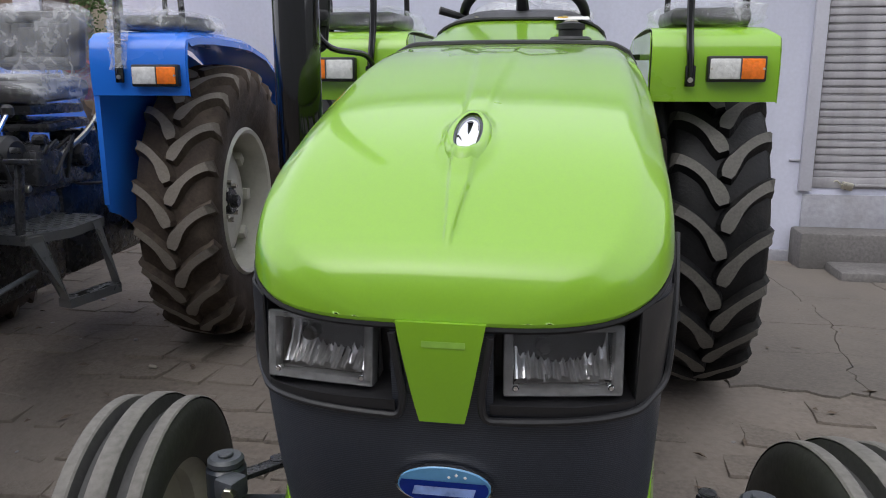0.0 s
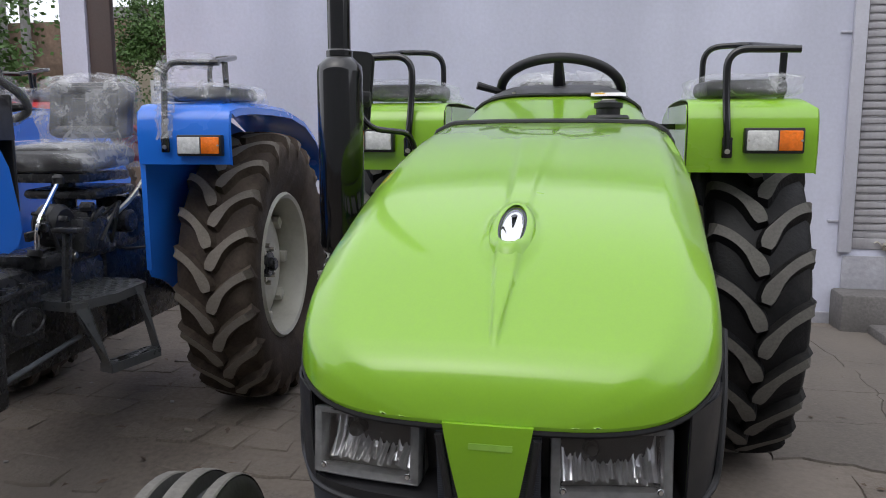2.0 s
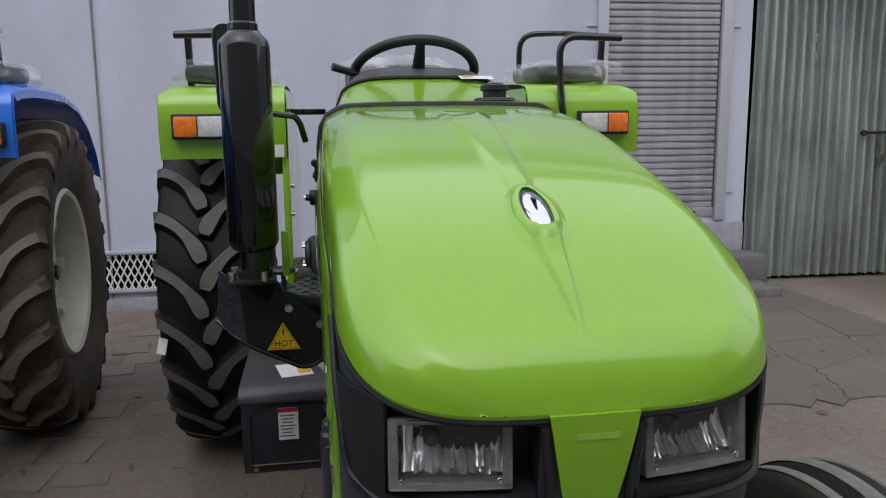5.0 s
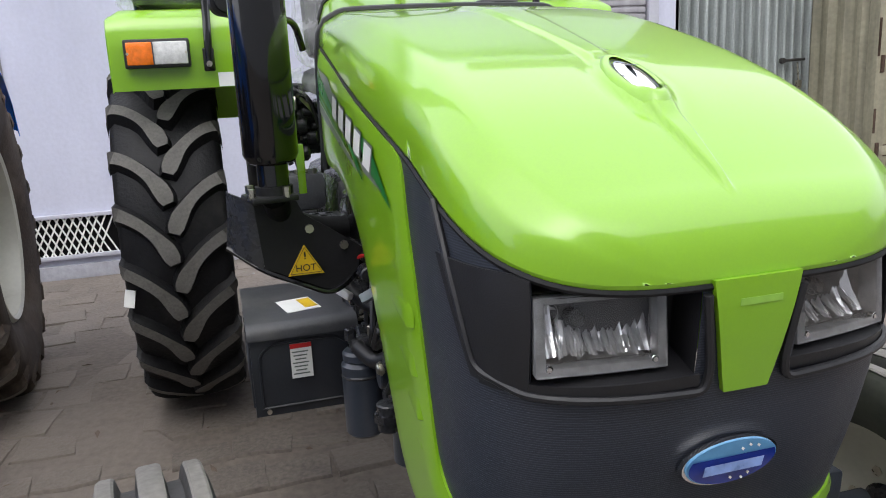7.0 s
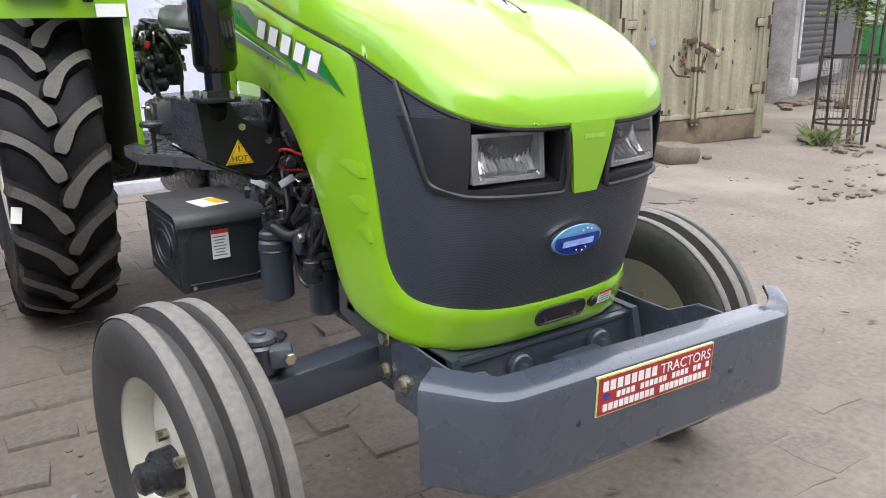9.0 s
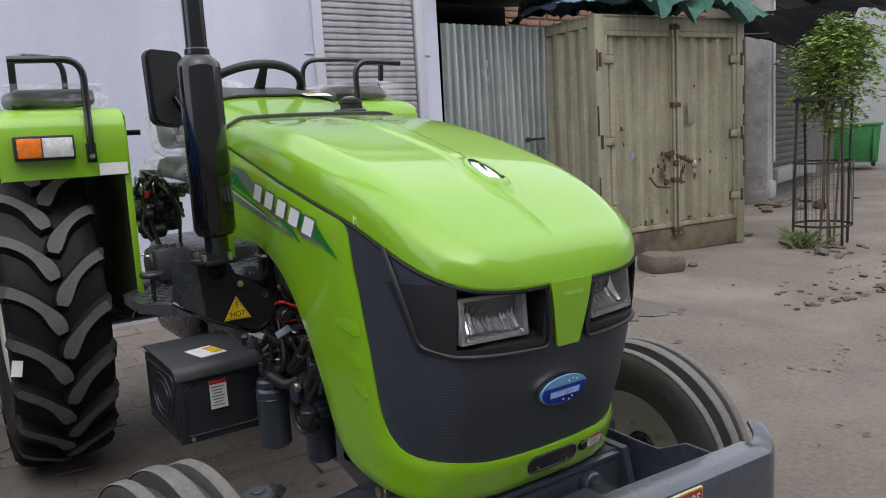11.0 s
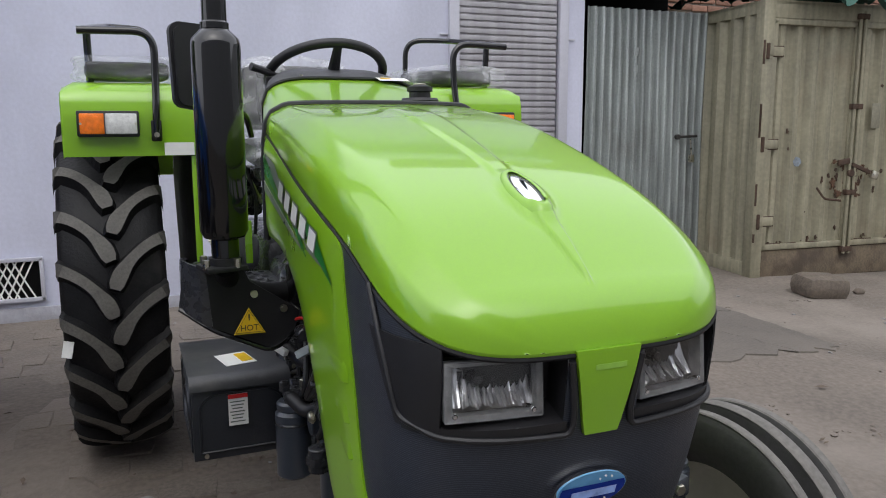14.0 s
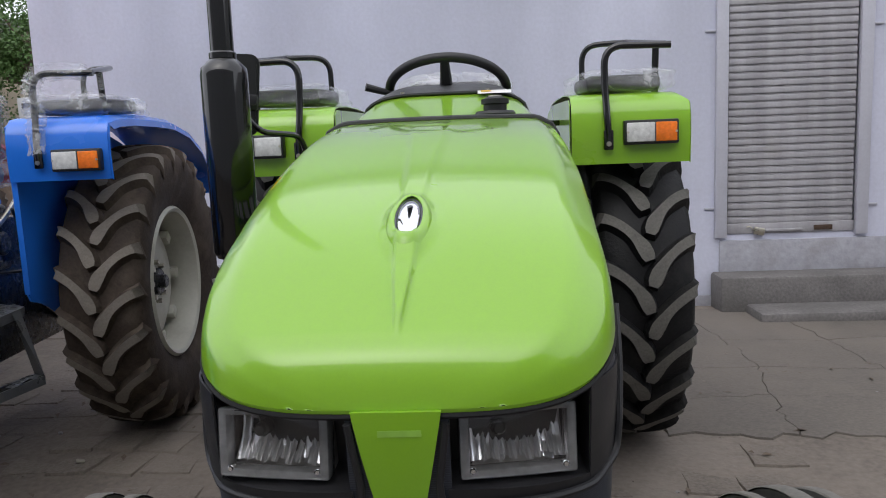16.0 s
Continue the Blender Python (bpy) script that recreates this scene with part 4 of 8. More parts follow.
def fender(parent, side, paint, under, x_out=0.826, drop=0.0):
    """Flat-topped mudguard with its lamp, rail and cushion."""
    o = side
    x_in = 0.42
    prof = [(1.825, 1.302), (1.82, 1.36), (1.818, 1.42), (1.822, 1.475), (1.835, 1.51), (1.865, 1.535), (1.93, 1.546), (2.1, 1.555), (2.35, 1.556), (2.6, 1.55), (2.85, 1.51), (3.05, 1.43), (3.2, 1.31), (3.28, 1.16)]
    rows = []
    for u in np.linspace(0, 1, 13):
        x = x_in + (x_out - x_in) * u
        edge = 0.02 * (max(0, (u - 0.9) / 0.1) ** 2)
        rows.append([(o * x, y, z - (edge if y > 1.84 else 0)) for y, z in prof])
    top = part("mudguard", Geo().grid(rows, 0.004), paint, parent, angle=50)
    lip = Geo().grid([[(o * x_out, y, z - 0.018 if y > 1.84 else z) for y, z in prof], [(o * (x_out + 0.004), y + 0.006, z - 0.045 if y > 1.84 else z - 0.004) for y, z in prof]], 0.003)
    part("mudguard_lip", lip, paint, top)
    inner = [(1.83, 1.51), (1.865, 1.53), (2.6, 1.545), (3.05, 1.43), (3.28, 1.16), (3.1, 0.74), (2.1, 0.72), (1.96, 0.80), (1.875, 0.825), (1.85, 0.87), (1.842, 1.1), (1.836, 1.3)]
    part("mudguard_side", Geo().prism(inner, o * (x_in - 0.003), o * (x_in - 0.006)), paint, top)
    part("side_lining", Geo().prism(inner, o * x_in, o * (x_in - 0.002)), under, top)
    part("mudguard_flange", Geo().box((o * (x_in + 0.006), 1.84, 1.08), (0.022, 0.005, 0.44), (0.8, 0, 0), 0.001), paint, top)
    brace = Geo().box((o * (x_in - 0.012), 1.93, 0.86), (0.012, 0.06, 0.07), bev=0.003)
    part("mudguard_bracket", brace, paint, top)
    for z in (0.845, 0.875, 1.1, 1.2):
        part("bolt", Geo().cyl((o * (x_in - 0.012), 1.92, z), 0.008, 0.012, "x", 8), STEEL, top)
    # lamp
    lamp_ob = new("side_lamp")
    lamp_ob.parent = parent
    lamp_ob.matrix_local = pose(o * 0.69, 1.815, 1.408 + drop)
    part("lamp_housing", Geo().box((0, -0.012, 0), (0.186, 0.036, 0.084), bev=0.006), BLACK_PLASTIC, lamp_ob)
    part("amber_lens", Geo().box((o * 0.048, -0.034, 0), (0.074, 0.012, 0.066), bev=0.004), AMBER, lamp_ob, "amber indicator lens").visible_shadow = False
    part("clear_lens", Geo().box((o * -0.038, -0.034, 0), (0.096, 0.012, 0.066), bev=0.004), CLEAR, lamp_ob, "clear marker lens").visible_shadow = False
    part("lamp_backing", Geo().box((0, -0.0265, 0), (0.168, 0.002, 0.064)), LAMP_BACK, lamp_ob)
    part("lamp_divider", Geo().box((o * 0.0105, -0.036, 0), (0.003, 0.014, 0.066)), GREY_PLASTIC, lamp_ob)
    for x in (-0.082, 0.082):
        part("screw", Geo().cyl((x, -0.034, 0.0), 0.004, 0.014, "y", 8), STEEL, lamp_ob)
    # rail
    front_hoop = bend([(o * 0.545, 1.802, 1.37), (o * 0.543, 1.80, 1.44), (o * 0.538, 1.825, 1.55), (o * 0.535, 1.83, 1.708), (o * 0.765, 1.84, 1.704)], 7, 0.075)
    rail = part("grab_rail", Geo().tube(front_hoop, 0.0125, 12), BLACK_PAINT, parent, "black tubular grab rail")
    part("rear_hoop", Geo().tube(bend([(o * 0.52, 2.33, 1.555), (o * 0.52, 2.32, 1.768), (o * 0.68, 2.26, 1.768), (o * 0.748, 1.85, 1.708)], 7, 0.07), 0.0115, 12), BLACK_PAINT, rail)
    part("rail_post", Geo().tube([(o * 0.74, 1.98, 1.545), (o * 0.74, 1.96, 1.718)], 0.0125, 10), BLACK_PAINT, rail)
    part("rail_foot", Geo().box((o * 0.545, 1.80, 1.385), (0.034, 0.012, 0.07), bev=0.005), BLACK_PAINT, rail)
    part("rail_bolt", Geo().cyl((o * 0.545, 1.793, 1.372), 0.009, 0.012, "y", 8), STEEL, rail)
    # cushion in its plastic bag
    cu = part("fender_cushion", Geo().box((o * 0.62, 2.12, 1.592), (0.27, 0.38, 0.06), (2, 0, 0), 0.02), SEAT, parent, "black vinyl cushion still in clear plastic")
    wrap(cu, (o * 0.62, 2.12, 1.592), (0.35, 0.50, 0.10), 5 if o > 0 else 9)


def wrap(parent, c, s, seed, droop=0.35, name="plastic_wrap"):
    """A crumpled clear bag round a thing."""
    rnd = random.Random(seed)
    g = Geo()
    n, m = 40, 19
    rows = []
    for j in range(m):
        v = -1 + 2 * j / (m - 1)
        row = []
        for i in range(n + 1):
            a = 2 * math.pi * i / n
            q = abs(math.cos(a)) ** 9 + abs(math.sin(a)) ** 9
            r = q ** (-1 / 9)
            k = max(0.02, (1 - abs(v) ** 6)) ** 0.5
            x, y = r * math.cos(a) * 0.5 * s[0] * k, r * math.sin(a) * 0.5 * s[1] * k
            nz = noise.noise((math.cos(a) * 1.7 + seed, math.sin(a) * 1.7, v * 1.6)) * 0.13 + noise.noise((math.cos(a) * 5, math.sin(a) * 5 + seed, v * 3.0)) * 0.05
            if i == n:
                row.append(row[0])
                continue
            row.append((c[0] + x * (1 + nz), c[1] + y * (1 + nz), c[2] + v * 0.5 * s[2] * (1 + nz)))
        rows.append(row)
    ob = part(name, g.grid(rows), FILM, parent, "crumpled clear plastic film", 60)
    ob.visible_shadow = False
    return ob


def axle_front(parent):
    """Casting under the nose, axle beam, knuckles and the weight bumper."""
    g = Geo()
    side = [(0.10, 0.602), (0.24, 0.606), (0.60, 0.64), (0.60, 0.556), (0.45, 0.52), (0.30, 0.43), (0.20, 0.43), (0.08, 0.52)]
    for o in (-1, 1):
        g.prism(side, o * 0.265, o * 0.245)
    g.prism([(-0.265, 0.12), (0.265, 0.12), (0.265, 0.56), (-0.265, 0.56)], 0.578, 0.598, "z")
    g.box((0, 0.125, 0.545), (0.51, 0.03, 0.10), bev=0.006)
    g.box((0, 0.13, 0.588), (0.50, 0.05, 0.012), bev=0.003)
    bolster = part("front_bolster", g, GREY_PAINT, parent, "slate grey cast front bolster")
    for o in (-1, 1):
        for y, z in ((0.325, 0.585), (0.33, 0.505), (0.255, 0.50)):
            part("hex_bolt", Geo().cyl((o * 0.293, y, z), 0.014, 0.016, "x", 6).cyl((o * 0.287, y, z), 0.019, 0.006, "x", 16), BRASS, bolster)
    part("tow_hitch", Geo().box((0.05, 0.03, 0.535), (0.13, 0.12, 0.03), (4, 0, 0), 0.006).box((0.05, 0.06, 0.50), (0.14, 0.10, 0.05), bev=0.006), GREY_PAINT, bolster)
    part("hitch_hole", Geo().cyl((0.06, 0.02, 0.549), 0.016, 0.008, "z", 16), BLACK_IRON, bolster)
    for x in (-0.09, 0.14):
        part("tie_lug", Geo().cyl((x, 0.10, 0.545), 0.03, 0.02, "y", 20, 0.004).cyl((x, 0.085, 0.545), 0.013, 0.02, "y", 6), GREY_PAINT, bolster)
    axle = part("front_axle", Geo().box((0, 0.45, 0.46), (0.46, 0.09, 0.12), bev=0.01), GREY_PAINT, parent, "slate grey front axle beam")
    for o in (-1, 1):
        part("axle_arm", Geo().box((o * 0.37, 0.45, 0.475), (0.36, 0.085, 0.095), (0, o * 5, 0), 0.008), GREY_PAINT, axle)
    for o in (-1, 1):
        k = Geo().cyl((o * 0.525, 0.47, 0.49), 0.034, 0.16, "z", 24, 0.006).cyl((o * 0.525, 0.47, 0.55), 0.041, 0.07, "z", 28, 0.006).cyl((o * 0.60, 0.47, 0.385), 0.024, 0.14, "x", 16)
        kn = part("steering_knuckle", k, GREY_PAINT, axle, "slate grey steering knuckle")
        part("kingpin_cap", Geo().cyl((o * 0.525, 0.47, 0.594), 0.037, 0.022, "z", 28, 0.006).cyl((o * 0.525, 0.47, 0.608), 0.016, 0.008, "z", 20, 0.002), GREY_CAP, axle, "round grey kingpin cap")
        part("clamp_lug", Geo().box((o * 0.495, 0.425, 0.562), (0.05, 0.05, 0.045), (0, 0, o * 20), 0.008), GREY_CAP, axle)
        part("clamp_bolt", Geo().cyl((o * 0.487, 0.398, 0.562), 0.014, 0.02, "y", 6, 0.002), STEEL, axle)
        part("steering_arm", Geo().box((o * 0.47, 0.53, 0.55), (0.035, 0.10, 0.014), (0, 0, o * 40), 0.005).cyl((o * 0.45, 0.565, 0.55), 0.018, 0.018, "z", 14), BLACK_IRON, axle)
    # bumper: a folded plate with a broad top flange, its far end bent up
    path = [Vector(p) for p in bend([(-0.428, -0.042, 0), (-0.337, -0.163, 0), (0.455, -0.160, 0), (0.502, -0.102, 0)], 6, 0.035)]
    rows = []
    for i, p in enumerate(path):
        d = (path[min(i + 1, len(path) - 1)] - path[max(i - 1, 0)]).normalized()
        inn = Vector((-d.y, d.x, 0))
        zt = 0.650 - 0.034 * (p.x + 0.428) + 0.034 * smooth(0.44, 0.50, p.x)
        zb = 0.468 - 0.03 * (p.x + 0.428)
        deep = 0.066 - 0.03 * smooth(0.40, 0.47, p.x)
        rows.append([(p.x + inn.x * a, p.y + inn.y * a, z) for a, z in ((0.004, zb), (-0.002, zb + 0.008), (-0.003, zt - 0.014), (0.0, zt - 0.005), (0.008, zt), (0.03, zt + 0.002), (deep, zt + 0.004))])
    bumper = part("front_bumper", Geo().grid(rows, 0.007), BUMPER, parent, "folded dark blue-grey steel bumper plate", 30)
    for o in (-1, 1):
        arm = [(0.30, 0.44), (0.31, 0.57), (0.24, 0.60), (0.11, 0.594), (0.05, 0.594), (-0.03, 0.632), (-0.135, 0.63), (-0.14, 0.50), (0.1, 0.44)]
        x = 0.281 if o < 0 else 0.318
        part("bumper_arm", Geo().prism(arm, o * (x + 0.004), o * (x - 0.004)), BUMPER, bumper)
        part("arm_edge", Geo().tube([(o * x, y, z + 0.001) for y, z in arm[1:7]], 0.0028, 5), GREY_CAP, bumper)
    for x in (-0.178, 0.252):
        part("bumper_bolt", Geo().cyl((x, -0.1665, 0.559 - 0.034 * (x + 0.18)), 0.009, 0.012, "y", 10, 0.003), BLACK_IRON, bumper)
    pl = part("dealer_sticker", Geo().box((-0.005, -0.172, 0.595), (0.32, 0.006, 0.078), (1, 0, 0)), STICKER_EDGE, parent, "red and white dealer sticker with a pale border")
    part("sticker_field", Geo().box((-0.005, -0.1748, 0.595), (0.314, 0.003, 0.072), (1, 0, 0)), mat("dealer_red", (0.33, 0.025, 0.028), 0.35, vary=0.35, scale=40), pl)
    for z, h, words in ((0.614, 0.027, tuple((-0.152 + 0.0182 * i, -0.152 + 0.0182 * i + 0.0135) for i in range(8))), (0.592, 0.016, tuple((-0.116 + 0.0125 * i, -0.116 + 0.0125 * i + 0.009) for i in range(21) if i not in (4, 11, 16, 19))), (0.572, 0.019, tuple((-0.150 + 0.0138 * i, -0.150 + 0.0138 * i + 0.0105) for i in range(21) if i not in (10,)))):
        for x0, x1 in words:
            part("text_bar", Geo().box(((x0 + x1) / 2, -0.1765, z), (x1 - x0, 0.001, h * 0.74)), WHITE_STICKER, pl)
    lettering("TRACTORS", 0.029, WHITE_STICKER, pl, pose(0.073, -0.1765, 0.6035, 90, 0, 0))
    part("sticker_badge", Geo().cyl((-0.142, -0.1765, 0.594), 0.007, 0.001, "y", 14), BADGE_BLUE, pl)
    pl.matrix_local = pose(0.022, -0.1715, 0.592, 0, 2.0, 0) @ pose(0.005, 0.172, -0.595)


STICKER_EDGE = mat("pale_sticker_border", (0.55, 0.55, 0.22), 0.4, vary=0.1)
# worn grey paint, also the colour of the emblem's painted reflection
GREY_CAP = mat("worn_and_reflection_grey", (0.075, 0.082, 0.095), 0.4, vary=0.2, scale=25, bump=0.08, bscale=150)


def exhaust(parent):
    x, y = -0.456, 0.80
    g = Geo().lathe([(0.0001, 1.105), (0.03, 1.105), (0.03, 1.15), (0.044, 1.155), (0.052, 1.17), (0.052, 1.565), (0.05, 1.578), (0.03, 1.598), (0.026, 1.60), (0.026, 2.35), (0.022, 2.35), (0.022, 2.3)], (x, y, 0), "z", 32)
    ob = part("exhaust_pipe", g, BLACK_PAINT, parent, "glossy black vertical silencer and pipe", 40)
    part("exhaust_collar", Geo().cyl((x, y, 1.605), 0.03, 0.02, "z", 24, 0.004), BLACK_PAINT, ob)
    part("exhaust_flange", Geo().box((x - 0.01, y, 1.088), (0.09, 0.088, 0.012), (0, 0, 12), 0.003).cyl((x, y, 1.10), 0.036, 0.02, "z", 20), SOOT_BLACK, ob)
    for dx, dy in ((-0.035, -0.032), (0.03, -0.032), (-0.035, 0.032), (0.03, 0.032)):
        part("flange_bolt", Geo().cyl((x - 0.01 + dx, y + dy, 1.10), 0.008, 0.02, "z", 6), STEEL, ob)
    # bracket and heat shield
    sh = Geo()
    sh.prism([(-0.497, 1.078), (-0.414, 1.073), (-0.40, 1.042), (-0.345, 1.004), (-0.286, 0.962), (-0.298, 0.92), (-0.342, 0.878), (-0.372, 0.88), (-0.486, 0.936)], 0.848, 0.854, "y")
    shield = part("heat_shield", sh, SOOT_BLACK, parent, "black folded heat shield")
    wing = Geo().grid([[(-0.497 - 0.045 * k, 0.852 + 0.05 * k * k, 1.078 + 0.014 * k), (-0.49 - 0.055 * k, 0.852 + 0.05 * k * k, 1.01 + 0.02 * k), (-0.486 - 0.066 * k, 0.852 + 0.055 * k * k, 0.937 + 0.042 * k)] for k in np.linspace(0, 1, 6)], 0.004)
    part("shield_wing", wing, BLACK_IRON, shield, "dusty black bent side wing of the heat shield")
    part("shield_rod", Geo().tube(bend([(-0.553, 0.90, 0.978), (-0.486, 0.85, 0.932), (-0.36, 0.842, 0.873), (-0.318, 0.848, 0.892), (-0.29, 0.86, 0.93)], 6, 0.03), 0.0065, 8), BLACK_PAINT, shield)
    part("green_bracket", Geo().box((-0.395, 0.87, 1.13), (0.016, 0.01, 0.10), bev=0.002), GREEN, shield)
    part("exhaust_elbow", Geo().tube(bend([(x, y + 0.02, 1.085), (-0.44, 0.89, 1.03), (-0.36, 0.93, 0.99), (-0.2, 0.96, 0.99)], 6, 0.05), 0.026, 14), SOOT_BLACK, ob)
    for px, pz in ((-0.392, 1.012), (-0.325, 0.972), (-0.452, 1.055)):
        part("shield_bolt", Geo().cyl((px, 0.842, pz), 0.009, 0.008, "y", 8), STEEL, shield)
    tri = Geo().prism([(-0.406, 0.981), (-0.442, 0.919), (-0.370, 0.919)], 0.8395, 0.8425, "y")
    sign = part("hot_sign", tri, YELLOW_STICKER, parent, "yellow warning triangle reading HOT")
    part("sign_border", Geo().tube([(u, 0.8385, v) for u, v in ((-0.406, 0.9755), (-0.4375, 0.9225), (-0.3745, 0.9225))], 0.001, 5, closed=True), INK, sign)
    part("exclamation", Geo().box((-0.406, 0.8388, 0.961), (0.0032, 0.001, 0.011)), INK, sign)
    part("exclamation_dot", Geo().box((-0.406, 0.8388, 0.9525), (0.0032, 0.001, 0.0028)), INK, sign)
    lettering("HOT", 0.0195, INK, sign, pose(-0.406, 0.8388, 0.9272, 90, 0, 0))


def lettering(text, size, material, parent, m, name="lettering"):
    c = bpy.data.curves.new(name, "FONT")
    c.body, c.size, c.extrude, c.align_x = text, size, 0.0006, "CENTER"
    tmp = bpy.data.objects.new(name, c)
    scene.collection.objects.link(tmp)
    me = bpy.data.meshes.new_from_object(tmp.evaluated_get(bpy.context.evaluated_depsgraph_get()))
    bpy.data.objects.remove(tmp)
    me.materials.clear()
    me.materials.append(material)
    ob = new(name, me)
    ob.parent = parent
    ob.matrix_local = m
    return ob


def battery_box(parent):
    g = Geo().prism([(1.06, 0.532), (1.06, 0.728), (1.066, 0.742), (1.41, 0.742), (1.41, 0.532)], -0.53, -0.28, "x")
    ob = part("battery_box", g, BOX_PAINT, parent, "dark slate steel battery box")
    lid = Geo().grid([[(x, y, z) for y, z in ((1.052, 0.722), (1.053, 0.732), (1.058, 0.741), (1.068, 0.748), (1.09, 0.752), (1.25, 0.756), (1.412, 0.757))] for x in (-0.535, -0.50, -0.405, -0.31, -0.275)], 0.004)
    part("box_lid", lid, BOX_LID, ob, "dusty folded lid, its lit top coloured lighter")
    panel = [(-0.512, 0.552), (-0.298, 0.552), (-0.298, 0.685), (-0.33, 0.71), (-0.48, 0.71), (-0.512, 0.685)]
    part("box_panel", Geo().tube(bend([(u, 1.0585, v) for u, v in panel + panel[:1]], 4, 0.02), 0.0035, 6), BOX_PAINT, ob)
    ring = lambda ry, rz: [(-0.531, 1.225 + ry * math.cos(a), 0.64 + rz * math.sin(a)) for a in (2 * math.pi * i / 32 for i in range(32))]
    part("box_side_rib", Geo().tube(ring(0.11, 0.07), 0.004, 6, closed=True).tube(ring(0.075, 0.045), 0.004, 6, closed=True), BOX_PAINT, ob)
    part("box_side_rib", Geo().tube(bend([(-0.531, 1.085, 0.55), (-0.531, 1.385, 0.55), (-0.531, 1.385, 0.725), (-0.531, 1.085, 0.725), (-0.531, 1.085, 0.55)], 4, 0.03), 0.0035, 6), BOX_PAINT, ob)
    st = part("warning_label", Geo().box((-0.415, 1.0525, 0.662), (0.05, 0.002, 0.085)), WHITE_STICKER, parent, "white label with a red head")
    part("label_head", Geo().box((-0.415, 1.0512, 0.699), (0.05, 0.002, 0.011)), RED_STICKER, st)
    for k in range(7):
        part("label_line", Geo().box((-0.417, 1.0512, 0.684 - 0.009 * k), (0.038 - 0.006 * (k % 3), 0.001, 0.003)), DECAL_GREY, st)
    tp = part("top_label", Geo().box((-0.40, 1.19, 0.7585), (0.085, 0.105, 0.002), (1, 0, 12)), WHITE_STICKER, parent, "white and yellow label")
    part("label_patch", Geo().box((-0.378, 1.196, 0.7602), (0.032, 0.075, 0.001), (1, 0, 12)), YELLOW_STICKER, tp)
    part("bolt", Geo().cyl((-0.50, 1.052, 0.545), 0.006, 0.006, "y", 8), STEEL, ob)
    return ob


def machine(parent):
    """Engine, gearbox, filters, hoses and pedals between the wheels."""
    e = Geo().box((0, 0.75, 0.72), (0.30, 0.85, 0.46), bev=0.03).box((0, 0.80, 1.02), (0.24, 0.70, 0.26), bev=0.03).box((0, 0.75, 0.47), (0.26, 0.75, 0.14), bev=0.03)
    ob = part("engine_block", e, BLACK_IRON, parent, "black cast engine block")
    e = Geo().box((0, 1.55, 0.72), (0.34, 0.85, 0.42), bev=0.05).box((0, 2.35, 0.75), (0.36, 0.8, 0.46), bev=0.05).cyl((0, 2.6, 0.715), 0.11, 0.9, "x", 24)
    part("gearbox", e, BLACK_IRON, parent, "black gearbox and rear axle casing")
    for (x, y, z, r, h) in ((-0.29, 0.955, 0.59, 0.046, 0.178), (-0.218, 0.80, 0.567, 0.041, 0.16)):
        f = part("fuel_filter", Geo().cyl((x, y, z), r, h, "z", 26, 0.008).cyl((x, y, z + h / 2 + 0.012), r * 0.9, 0.026, "z", 26, 0.006), GREY_PAINT, parent, "slate grey filter canister")
        part("filter_head", Geo().box((x + 0.02, y, z + h / 2 + 0.04), (0.09, 0.06, 0.035), bev=0.008), BLACK_IRON, f)
        for d in (-0.022, 0.03):
            part("union_bolt", Geo().cyl((x + d, y - 0.01, z + h / 2 + 0.066), 0.013, 0.028, "z", 6, 0.002), STEEL if d > 0 else BLACK_IRON, f)
        part("filter_band", Geo().lathe([(r + 0.001, 0), (r + 0.003, 0.004), (r + 0.001, 0.008)], (x, y, z + h * 0.3), "z", 26), BLACK_IRON, f)
    rnd = random.Random(4)
    for i in range(46):
        x, y, z = rnd.uniform(-0.29, -0.16), rnd.uniform(0.64, 1.22), rnd.uniform(0.62, 1.04)
        k = rnd.random()
        m = BLACK_IRON if k < 0.62 else GREY_PAINT if k < 0.78 else STEEL if k < 0.92 else BRASS
        small = 0.45 if k > 0.78 else 1.0
        if rnd.random() < 0.5:
            g = Geo().box((x, y, z), (small * rnd.uniform(0.02, 0.07), small * rnd.uniform(0.02, 0.07), small * rnd.uniform(0.02, 0.06)), (rnd.uniform(-30, 30), 0, rnd.uniform(-30, 30)), 0.005)
        else:
            r, q = small * rnd.uniform(0.012, 0.032), small * rnd.uniform(0.03, 0.07)
            ax = rnd.choice("xyz")
            g = Geo().cyl((x, y, z), r, q, ax, 14, 0.003).cyl((x, y, z), r * 1.25, q * 0.3, ax, 6)
        part("engine_fitting", g, m, ob)
    for i in range(16):
        y = rnd.uniform(0.66, 1.12)
        p = [(-0.225 + rnd.uniform(-0.06, 0.05), y + rnd.uniform(-0.14, 0.14), rnd.uniform(0.64, 1.02)) for _ in range(4)]
        r = rnd.choice((0.004, 0.006, 0.008, 0.011))
        q = bend(p, 6, 0.06)
        part("hose", Geo().tube(q, r, 8), BLACK_PLASTIC if i % 5 else STEEL, ob)
        part("hose_clamp", Geo().tube([q[3], Vector(q[3]).lerp(Vector(q[4]), 0.5)], r * 1.35, 10), STEEL, ob)
    part("water_hose", Geo().tube(bend([(-0.30, 0.93, 0.72), (-0.27, 0.88, 0.69), (-0.235, 0.84, 0.72), (-0.18, 0.82, 0.73)], 6, 0.04), 0.018, 12), BLACK_PLASTIC, ob)
